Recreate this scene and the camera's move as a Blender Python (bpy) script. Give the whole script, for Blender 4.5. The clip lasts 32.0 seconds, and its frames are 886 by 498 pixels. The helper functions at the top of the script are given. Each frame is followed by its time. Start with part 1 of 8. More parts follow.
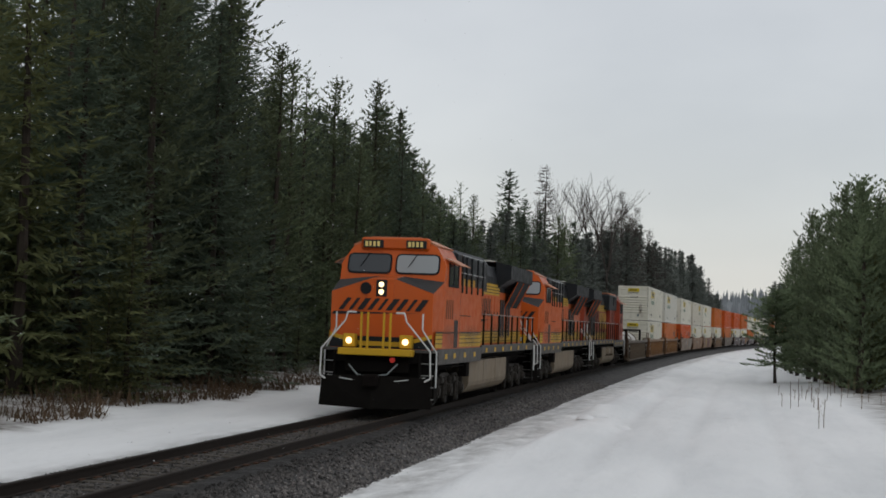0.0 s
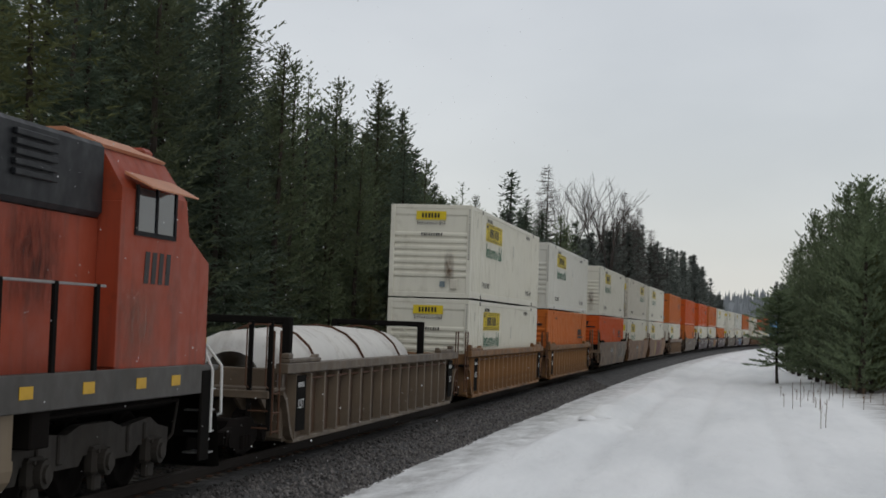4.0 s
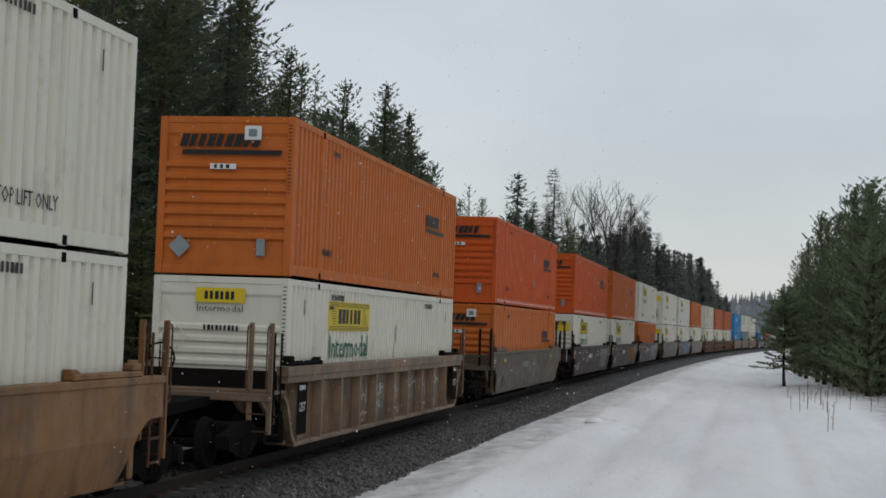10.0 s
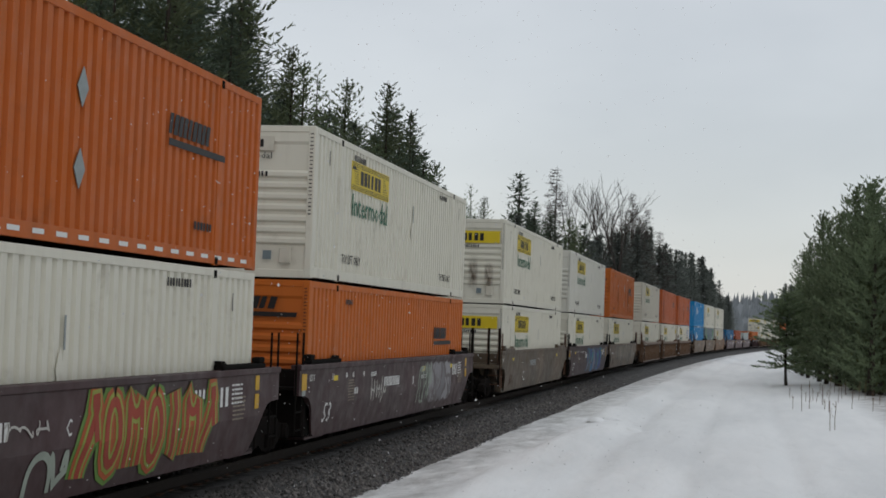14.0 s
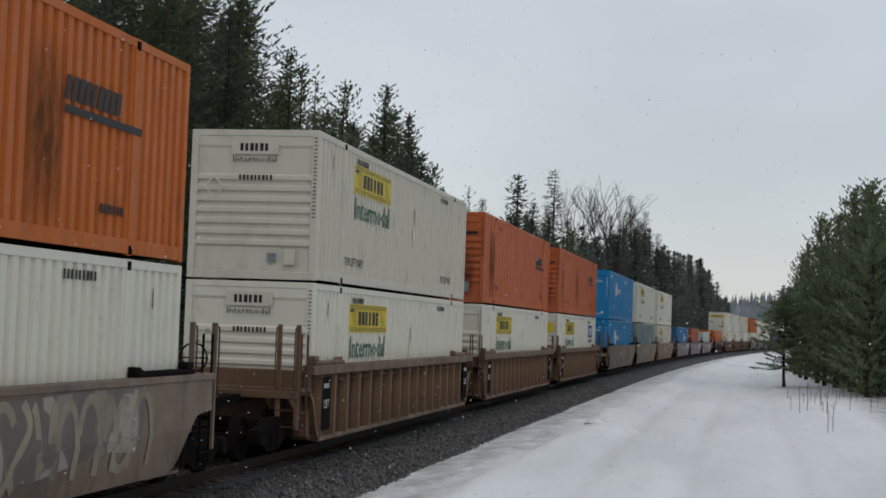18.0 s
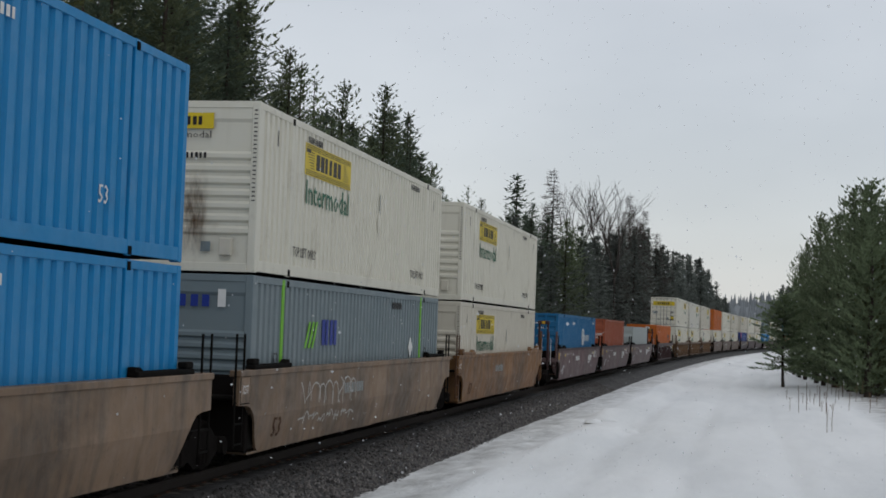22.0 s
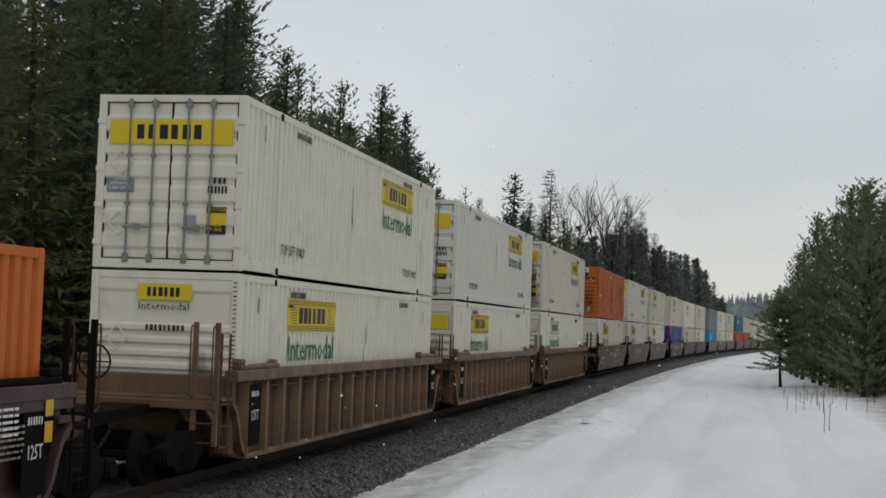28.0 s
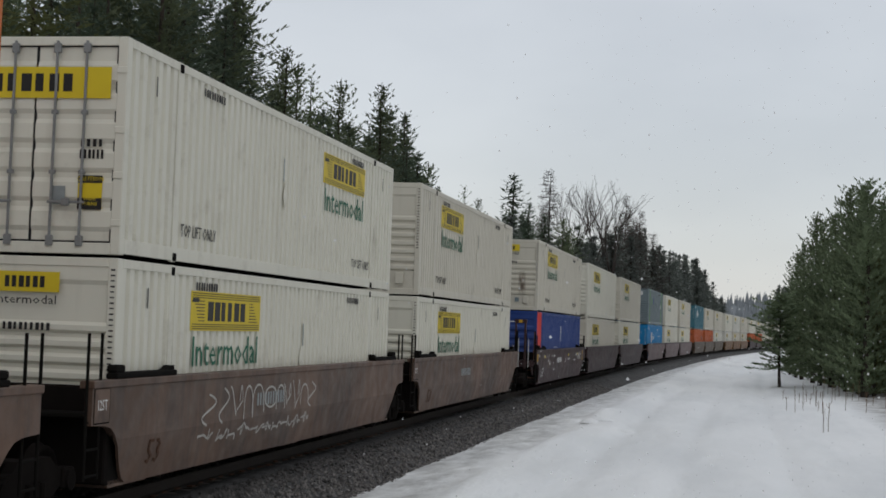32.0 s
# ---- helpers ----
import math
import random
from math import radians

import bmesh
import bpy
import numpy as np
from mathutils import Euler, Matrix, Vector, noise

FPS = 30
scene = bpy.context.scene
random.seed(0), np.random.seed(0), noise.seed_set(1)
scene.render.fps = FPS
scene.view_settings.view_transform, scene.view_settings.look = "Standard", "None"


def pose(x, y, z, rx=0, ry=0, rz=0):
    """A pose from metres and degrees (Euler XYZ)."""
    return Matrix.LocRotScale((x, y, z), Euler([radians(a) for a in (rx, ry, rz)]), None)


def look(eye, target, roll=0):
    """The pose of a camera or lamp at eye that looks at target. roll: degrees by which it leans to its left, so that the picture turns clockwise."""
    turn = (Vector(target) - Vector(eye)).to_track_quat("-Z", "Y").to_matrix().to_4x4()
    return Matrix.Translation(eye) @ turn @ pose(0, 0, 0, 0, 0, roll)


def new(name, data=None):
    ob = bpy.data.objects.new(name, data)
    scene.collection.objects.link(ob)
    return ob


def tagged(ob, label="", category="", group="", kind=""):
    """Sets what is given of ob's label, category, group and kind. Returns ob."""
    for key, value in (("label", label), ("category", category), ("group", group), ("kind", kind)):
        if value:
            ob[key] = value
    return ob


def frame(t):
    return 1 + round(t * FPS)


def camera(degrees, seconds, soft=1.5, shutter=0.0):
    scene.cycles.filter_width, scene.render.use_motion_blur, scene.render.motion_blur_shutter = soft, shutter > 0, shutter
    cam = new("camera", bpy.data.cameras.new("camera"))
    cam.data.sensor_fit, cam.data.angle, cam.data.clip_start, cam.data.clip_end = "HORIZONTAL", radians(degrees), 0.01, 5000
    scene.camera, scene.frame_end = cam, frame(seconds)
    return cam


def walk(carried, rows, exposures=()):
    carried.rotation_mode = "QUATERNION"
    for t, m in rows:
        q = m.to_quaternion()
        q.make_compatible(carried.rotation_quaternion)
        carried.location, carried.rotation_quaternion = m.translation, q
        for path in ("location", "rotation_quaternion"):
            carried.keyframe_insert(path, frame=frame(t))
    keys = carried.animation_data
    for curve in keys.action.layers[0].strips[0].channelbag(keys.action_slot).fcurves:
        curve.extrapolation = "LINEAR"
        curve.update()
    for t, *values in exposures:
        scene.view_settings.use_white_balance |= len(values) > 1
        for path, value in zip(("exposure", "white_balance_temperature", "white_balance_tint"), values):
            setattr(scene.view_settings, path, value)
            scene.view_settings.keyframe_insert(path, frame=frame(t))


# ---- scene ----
LENS = 32.62
cam = camera(LENS, 32.0, soft=1.7)
EYE = Vector((9.13, 0.0, 2.49))
F = 784 / math.tan(radians(LENS) / 2)
YAW, PITCH, ROLL = 0.1897, 0.0497, 2.02
# small swings of the hand-held camera: seconds, turn and nod
SWAY = [(0, -18.3, -3.1), (1, -17.2, -3.1), (2, -17.0, -3.1), (3, -17.6, -3.1), (4.5, -12.5, -2.3), (6, -7.2, -1.3),
        (7, -7.2, -0.2), (8, -3.2, 0), (9, 0, 0.1), (10, -3.1, 1.3), (11, -4.6, 1.5), (12, -2.9, 1.2), (13, 0, 0.2),
        (14, 0, 0.1), (15.5, 0, 1.2), (17, -4.2, 3), (18, -3.2, 3.1), (19, -4.8, 3.1), (20, -8.8, 3.1), (21, -7.6, 3),
        (22, -4.8, 3), (23, -6.2, 3.1), (24, -7.6, 3), (25, -7.7, 3), (26.5, -8.4, 3.1), (28, -9.2, 2.9),
        (29, -9.4, 1.8), (30, -13.5, 3.1), (31, -12.4, 4.4), (32, -10.8, 3.2)]


def aim(dx, dy):
    yaw, pitch = YAW + dx / F, PITCH + dy / F
    way = Vector((-math.sin(yaw) * math.cos(pitch), math.cos(yaw) * math.cos(pitch), math.sin(pitch)))
    return look(EYE, EYE + way * 10, ROLL)


walk(cam, [(t, aim(a, b)) for t, a, b in SWAY], exposures=[(0, 0.0, 6500, 10), (3, 0.0, 6500, 10), (6, -0.06, 6420, 10), (9, -0.06, 6350, 9), (10.3, -0.05, 6250, 9), (11.2, 0.0, 6300, 10), (14.2, 0.01, 6380, 9), (17, -0.06, 6250, 9),
                                                                (19.2, -0.05, 6250, 9), (20.2, -0.02, 6250, 10), (22, -0.02, 6300, 10), (23.2, 0.01, 6450, 10), (25.5, 0.0, 6380, 10), (28, 0.0, 6500, 9), (30, 0.0, 6450, 10), (32, 0.0, 6350, 10)])

# ---- light: overcast winter sky ----
world = bpy.data.worlds.new("overcast_sky")
scene.world = world
world.use_nodes = True
wn, wl = world.node_tree.nodes, world.node_tree.links
wn.clear()
SUN_EL, SUN_AZ = radians(48), radians(-25)
sky = wn.new("ShaderNodeTexSky")
sky.sky_type, sky.sun_disc, sky.sun_elevation, sky.sun_rotation = "NISHITA", False, SUN_EL, SUN_AZ
bg1 = wn.new("ShaderNodeBackground")
bg1.inputs["Strength"].default_value = 0.02
wl.new(sky.outputs["Color"], bg1.inputs["Color"])
wtc = wn.new("ShaderNodeTexCoord")
wmap = wn.new("ShaderNodeMapping")
wmap.inputs["Scale"].default_value = (1.0, 1.0, 2.2)
wl.new(wtc.outputs["Generated"], wmap.inputs["Vector"])
wno = wn.new("ShaderNodeTexNoise")
wno.inputs["Scale"].default_value, wno.inputs["Detail"].default_value = 2.6, 5
wl.new(wmap.outputs["Vector"], wno.inputs["Vector"])
wramp = wn.new("ShaderNodeValToRGB")
wramp.color_ramp.elements[0].position, wramp.color_ramp.elements[0].color = 0.36, (0.490, 0.502, 0.510, 1)
wramp.color_ramp.elements[1].position, wramp.color_ramp.elements[1].color = 0.66, (0.605, 0.614, 0.615, 1)
wl.new(wno.outputs["Fac"], wramp.inputs["Fac"])
bg2 = wn.new("ShaderNodeBackground")
wl.new(wramp.outputs["Color"], bg2.inputs["Color"])
bg2.inputs["Strength"].default_value = 0.92
wadd, wout = wn.new("ShaderNodeAddShader"), wn.new("ShaderNodeOutputWorld")
wl.new(bg1.outputs[0], wadd.inputs[0])
wl.new(bg2.outputs[0], wadd.inputs[1])
wl.new(wadd.outputs[0], wout.inputs["Surface"])
sun = new("sun", bpy.data.lights.new("sun", "SUN"))
sun.data.energy, sun.data.angle, sun.data.color = 0.35, radians(25), (1.0, 0.97, 0.93)
sun.matrix_world = look((0, 0, 50), (-20, 42, 0))


# ---- materials ----
def nodes_of(name):
    m = bpy.data.materials.new(name)
    m.use_nodes = True
    return m, m.node_tree.nodes, m.node_tree.links, m.node_tree.nodes["Principled BSDF"]


def noise_node(n, l, scale, detail=4, stretch=(1, 1, 1), rough=0.55, coord="Object"):
    tc = n.new("ShaderNodeTexCoord")
    mp = n.new("ShaderNodeMapping")
    mp.inputs["Scale"].default_value = stretch
    l.new(tc.outputs[coord], mp.inputs["Vector"])
    no = n.new("ShaderNodeTexNoise")
    no.inputs["Scale"].default_value, no.inputs["Detail"].default_value = scale, detail
    no.inputs["Roughness"].default_value = rough
    l.new(mp.outputs["Vector"], no.inputs["Vector"])
    return no.outputs["Fac"]


def ramp(n, l, src, lo, hi, a=0.0, b=1.0):
    r = n.new("ShaderNodeMapRange")
    r.inputs["From Min"].default_value, r.inputs["From Max"].default_value = lo, hi
    r.inputs["To Min"].default_value, r.inputs["To Max"].default_value = a, b
    l.new(src, r.inputs["Value"])
    return r.outputs["Result"]


def mix(n, l, fac, a, b):
    x = n.new("ShaderNodeMix")
    x.data_type = "RGBA"
    for sock, v in ((x.inputs["Factor"], fac), (x.inputs["A"], a), (x.inputs["B"], b)):
        if isinstance(v, (int, float)):
            sock.default_value = v
        elif isinstance(v, tuple):
            sock.default_value = (*v, 1) if len(v) == 3 else v
        else:
            l.new(v, sock)
    return x.outputs["Result"]


def bump(n, l, b, src, strength, dist=0.01):
    x = n.new("ShaderNodeBump")
    x.inputs["Strength"].default_value, x.inputs["Distance"].default_value = strength, dist
    l.new(src, x.inputs["Height"])
    l.new(x.outputs["Normal"], b.inputs["Normal"])


def vary(n, l, col, amount, hue=0.0):
    """Lightens, darkens and shifts a colour from object to object."""
    info = n.new("ShaderNodeObjectInfo")
    h = n.new("ShaderNodeHueSaturation")
    l.new(ramp(n, l, info.outputs["Random"], 0, 1, 1 - amount, 1 + amount), h.inputs["Value"])
    if hue:
        l.new(ramp(n, l, info.outputs["Random"], 0, 1, 0.5 - hue, 0.5 + hue), h.inputs["Hue"])
    l.new(col, h.inputs["Color"])
    return h.outputs["Color"]


def paint(name, col, dirt=(0.09, 0.07, 0.05), amount=0.35, rough=0.5, streak=0.5, fade=0.12, metal=0.0):
    """Weathered paint: broad fading, vertical run-off streaks, fine speckle."""
    m, n, l, b = nodes_of(name)
    broad = ramp(n, l, noise_node(n, l, 0.5, 4), 0.35, 0.75, 0, fade)
    c = mix(n, l, broad, col, tuple(min(1, x * 0.6 + 0.25) for x in col))
    run = ramp(n, l, noise_node(n, l, 2.2, 5, (1.6, 1.6, 0.16)), 0.52, 0.82, 0, amount * streak)
    c = mix(n, l, run, c, dirt)
    spot = ramp(n, l, noise_node(n, l, 1.3, 6, (1, 1, 1), 0.7), 0.56, 0.8, 0, amount)
    c = mix(n, l, spot, c, dirt)
    l.new(c, b.inputs["Base Color"])
    b.inputs["Metallic"].default_value = metal
    b.inputs["Specular IOR Level"].default_value = 0.25
    l.new(ramp(n, l, noise_node(n, l, 3, 4), 0.3, 0.8, rough - 0.08, rough + 0.2), b.inputs["Roughness"])
    bump(n, l, b, noise_node(n, l, 9, 3), 0.12, 0.01)
    return m


def wellpaint(name, col, dirt, amount, fade=0.05):
    """Worn well-car paint: dull base, rusty and sooty blotches, runs and a chalky scuffed layer."""
    m, n, l, b = nodes_of(name)
    c = mix(n, l, ramp(n, l, noise_node(n, l, 0.35, 5, (1, 1, 1), 0.6), 0.38, 0.66), col, tuple(x * 0.62 for x in col))
    c = mix(n, l, ramp(n, l, noise_node(n, l, 0.9, 7, (1, 1, 0.6), 0.7), 0.50, 0.70, 0, amount), c, dirt)
    c = mix(n, l, ramp(n, l, noise_node(n, l, 2.6, 5, (1.4, 1.4, 0.12)), 0.50, 0.74, 0, amount * 0.75), c, tuple(x * 0.8 for x in dirt))
    c = mix(n, l, ramp(n, l, noise_node(n, l, 0.6, 7, (1, 0.5, 1.6), 0.72), 0.56, 0.74, 0, 0.10 + 3 * fade), c, tuple(min(1, x * 1.25 + 0.06) for x in col))
    c = mix(n, l, ramp(n, l, noise_node(n, l, 11, 4, (1, 1, 1), 0.6), 0.62, 0.75, 0, 0.5), c, dirt)
    l.new(c, b.inputs["Base Color"])
    b.inputs["Specular IOR Level"].default_value = 0.3
    l.new(ramp(n, l, noise_node(n, l, 3, 4), 0.3, 0.8, 0.42, 0.70), b.inputs["Roughness"])
    bump(n, l, b, noise_node(n, l, 7, 4), 0.2, 0.012)
    return m


def plain(name, col, rough=0.6, metal=0.0, grain=0.25, scale=6.0, gloss=0.2):
    m, n, l, b = nodes_of(name)
    f = ramp(n, l, noise_node(n, l, scale, 4), 0.3, 0.75, 0, grain)
    l.new(mix(n, l, f, col, tuple(x * 0.45 for x in col)), b.inputs["Base Color"])
    b.inputs["Roughness"].default_value, b.inputs["Metallic"].default_value = rough, metal
    b.inputs["Specular IOR Level"].default_value = gloss
    bump(n, l, b, noise_node(n, l, scale * 3, 3), 0.15, 0.01)
    return m


WHITE = paint("white_container_paint", (0.645, 0.62, 0.525), (0.22, 0.18, 0.13), 0.42, 0.45)
CREAM = paint("cream_container_paint", (0.555, 0.52, 0.435), (0.19, 0.165, 0.12), 0.45, 0.5)
COOL = paint("pale_grey_white_paint", (0.595, 0.58, 0.515), (0.25, 0.235, 0.20), 0.3, 0.45)
ORANGE = paint("orange_container_paint", (0.51, 0.078, 0.005), (0.06, 0.025, 0.015), 0.5, 0.5, 0.7, 0.04)
FADED = paint("faded_orange_paint", (0.43, 0.090, 0.017), (0.15, 0.045, 0.02), 0.6, 0.55, 1.1, 0.16)
RUSTORANGE = paint("brownish_orange_paint", (0.45, 0.106, 0.006), (0.05, 0.025, 0.015), 0.5, 0.5, 0.8, 0.10)
BURNT = paint("burnt_orange_paint", (0.45, 0.101, 0.009), (0.12, 0.05, 0.02), 0.45, 0.55, 0.8, 0.08)
TANGERINE = paint("light_orange_paint", (0.47, 0.115, 0.011), (0.14, 0.06, 0.02), 0.42, 0.55, 0.8, 0.07)
AZURE = paint("bright_blue_paint", (0.004, 0.195, 0.44), (0.02, 0.06, 0.11), 0.30, 0.45, 0.5, 0.10)
NAVY = paint("dark_blue_paint", (0.015, 0.045, 0.20), (0.03, 0.03, 0.04), 0.35, 0.45)
SLATE = paint("slate_grey_paint", (0.16, 0.20, 0.215), (0.08, 0.08, 0.08), 0.35, 0.5)
BRICKRED = paint("brick_red_paint", (0.33, 0.082, 0.036), (0.10, 0.04, 0.03), 0.35, 0.55)
DEEPBLUE = paint("deep_blue_paint", (0.005, 0.118, 0.269), (0.02, 0.06, 0.11), 0.35, 0.45, 0.5, 0.10)
PALE = paint("pale_grey_paint", (0.39, 0.43, 0.42), (0.18, 0.18, 0.16), 0.35, 0.5)
TEAL = paint("teal_paint", (0.03, 0.13, 0.17), (0.04, 0.05, 0.05), 0.35, 0.5)
YELLOW = plain("yellow_sign", (0.64, 0.48, 0.025), 0.45, 0, 0.1, 3)
INK = plain("black_print", (0.022, 0.020, 0.020), 0.5, 0, 0.1)
GREENINK = plain("green_print", (0.01, 0.12, 0.065), 0.5, 0, 0.1)
BLUEINK = plain("blue_print", (0.02, 0.04, 0.25), 0.5, 0, 0.1)
WHITEINK = plain("white_print", (0.70, 0.70, 0.68), 0.5, 0, 0.2)
GREYPLATE = plain("grey_plate", (0.28, 0.31, 0.31), 0.4, 0.3, 0.4)
LIME = plain("lime_stripe", (0.17, 0.45, 0.03), 0.5, 0, 0.1)
REDSTRIPE = plain("red_stripe", (0.6, 0.04, 0.03), 0.5, 0, 0.1)
STEEL = plain("bare_steel", (0.32, 0.32, 0.31), 0.4, 0.8, 0.4)
GALV = plain("lock_rod_steel", (0.24, 0.24, 0.235), 0.5, 0.4, 0.4)
DARK = plain("grimy_black_steel", (0.010, 0.009, 0.008), 0.9, 0.0, 0.4, 6, 0.04)
DUSTED = paint("dust_caked_truck", (0.030, 0.025, 0.020), (0.010, 0.009, 0.008), 0.9, 0.8, 0.7, 0.06)
UNDER = plain("dusty_running_gear", (0.012, 0.010, 0.009), 0.95, 0.0, 0.5, 4, 0.03)
RUSTY = plain("rusty_steel", (0.10, 0.05, 0.03), 0.8, 0.1, 0.5, 4)


def stain_material(name, col, dense):
    """A stain with ragged soft edges that lets the paint show through."""
    m, n, l, b = nodes_of(name)
    tc, sp = n.new("ShaderNodeTexCoord"), n.new("ShaderNodeSeparateXYZ")
    l.new(tc.outputs["Generated"], sp.inputs[0])

    def math_(op, a, b_):
        x = n.new("ShaderNodeMath")
        x.operation = op
        for s, v in zip(x.inputs, (a, b_)):
            if isinstance(v, (int, float)):
                s.default_value = v
            else:
                l.new(v, s)
        return x.outputs[0]
    ex = math_("MULTIPLY", math_("MULTIPLY", sp.outputs[0], math_("SUBTRACT", 1.0, sp.outputs[0])), 4.0)
    ey = math_("MULTIPLY", math_("MULTIPLY", sp.outputs[1], math_("SUBTRACT", 1.0, sp.outputs[1])), 4.0)
    f = math_("MULTIPLY", ramp(n, l, noise_node(n, l, 4.0, 6, (2.2, 0.7, 1), 0.65), 0.34, 0.66), math_("MULTIPLY", ex, ey))
    b.inputs["Base Color"].default_value = (*col, 1)
    b.inputs["Roughness"].default_value = 0.9
    b.inputs["Specular IOR Level"].default_value = 0.1
    l.new(math_("MULTIPLY", f, dense), b.inputs["Alpha"])
    return m


G_FADED = stain_material("faded_grey_green_spray", (0.30, 0.33, 0.29), 0.9)
RUSTSTAIN = stain_material("rust_stain", (0.10, 0.048, 0.022), 0.95)
DUSTSTAIN = stain_material("pale_road_dust", (0.22, 0.17, 0.14), 0.55)
SOOTSTAIN = stain_material("soot_stain", (0.030, 0.026, 0.023), 0.75)
GASKET = plain("black_rubber", (0.015, 0.015, 0.016), 0.8)
TANWELL = wellpaint("tan_well_paint", (0.245, 0.118, 0.040), (0.045, 0.034, 0.026), 0.75, 0.05)
BROWNWELL = wellpaint("brown_well_paint", (0.185, 0.106, 0.053), (0.035, 0.025, 0.02), 0.95, 0.05)
RUSTWELL = wellpaint("rust_dark_well_paint", (0.185, 0.105, 0.058), (0.045, 0.026, 0.018), 0.75, 0.04)
# recessed sheets: blotchy grime, and the recess shade put into the base colour
GRIMESHADE = wellpaint("grimy_shade_darkened_sheet", (0.092, 0.050, 0.027), (0.022, 0.017, 0.014), 0.95, 0.03)
SANDWELL = wellpaint("sandy_well_paint", (0.24, 0.158, 0.098), (0.055, 0.045, 0.035), 0.8, 0.07)
UMBERWELL = wellpaint("umber_well_paint", (0.145, 0.086, 0.058), (0.045, 0.035, 0.03), 0.8, 0.06)
ASHWELL = wellpaint("ash_brown_well_paint", (0.205, 0.145, 0.105), (0.08, 0.065, 0.05), 0.7, 0.07)
DULLWELL = wellpaint("dusty_tan_well_paint", (0.135, 0.098, 0.064), (0.06, 0.05, 0.04), 0.7, 0.07)
MAROON = wellpaint("dark_maroon_well_paint", (0.056, 0.026, 0.027), (0.055, 0.036, 0.034), 0.55, 0.04)
BNRED = wellpaint("oxide_red_well_paint", (0.150, 0.086, 0.090), (0.23, 0.19, 0.17), 0.65, 0.12)
LOCO = paint("locomotive_orange", (0.51, 0.088, 0.007), (0.22, 0.07, 0.02), 0.22, 0.38, 0.5, 0.06)
LOCOOLD = paint("faded_locomotive_orange", (0.29, 0.043, 0.014), (0.055, 0.028, 0.02), 0.75, 0.5, 0.9, 0.10)
LOCOBLACK = paint("locomotive_black", (0.009, 0.010, 0.012), (0.024, 0.022, 0.02), 0.4, 0.5, 0.5, 0.015)
LOCOYELLOW = paint("locomotive_yellow", (0.55, 0.32, 0.015), (0.14, 0.11, 0.03), 0.4, 0.45, 0.7, 0.05)
LOCOGREY = paint("locomotive_grey_sill", (0.060, 0.054, 0.048), (0.03, 0.032, 0.03), 0.5, 0.55, 0.6, 0.1)
TANK = paint("dusty_fuel_tank", (0.20, 0.155, 0.105), (0.075, 0.07, 0.05), 0.7, 0.7, 0.8, 0.12)
TARP = paint("white_wrapped_load", (0.62, 0.60, 0.56), (0.16, 0.11, 0.07), 0.7, 0.6, 0.6, 0.2)
CREAMTRIM = plain("pale_roof_edge", (0.58, 0.55, 0.50), 0.5)
NUMBER = plain("yellow_number", (0.80, 0.62, 0.22), 0.5, 0, 0.1)
HANDRAIL = plain("white_handrail", (0.66, 0.66, 0.64), 0.45, 0, 0.2)
CHALK = plain("chalk_white_spray", (0.50, 0.48, 0.44), 0.7, 0, 0.5, 3)
PALESPRAY = plain("pale_green_white_spray", (0.34, 0.38, 0.32), 0.7, 0, 0.6, 2)
EDGESPRAY = plain("light_spray_outline", (0.26, 0.29, 0.27), 0.6, 0, 0.5, 3)
SPRAYYELLOW = plain("faded_yellow_spray", (0.36, 0.25, 0.085), 0.6, 0, 0.7, 1.5)
SPRAYRED = plain("dark_red_spray", (0.15, 0.045, 0.048), 0.6, 0, 0.7, 1.5)
TANSPRAY = plain("faded_tan_spray", (0.33, 0.285, 0.22), 0.75, 0, 0.9, 1.6)
WOOD = plain("weathered_tie_wood", (0.088, 0.077, 0.064), 0.85, 0, 0.6, 5)
# paler than the cab paint: roof sheen put into the colour
PALEPINK = plain("sun_bleached_orange", (0.50, 0.22, 0.12), 0.5, 0, 0.3, 2)
ANTIGLARE = plain("matt_black_paint", (0.045, 0.045, 0.046), 0.7, 0, 0.3, 3)


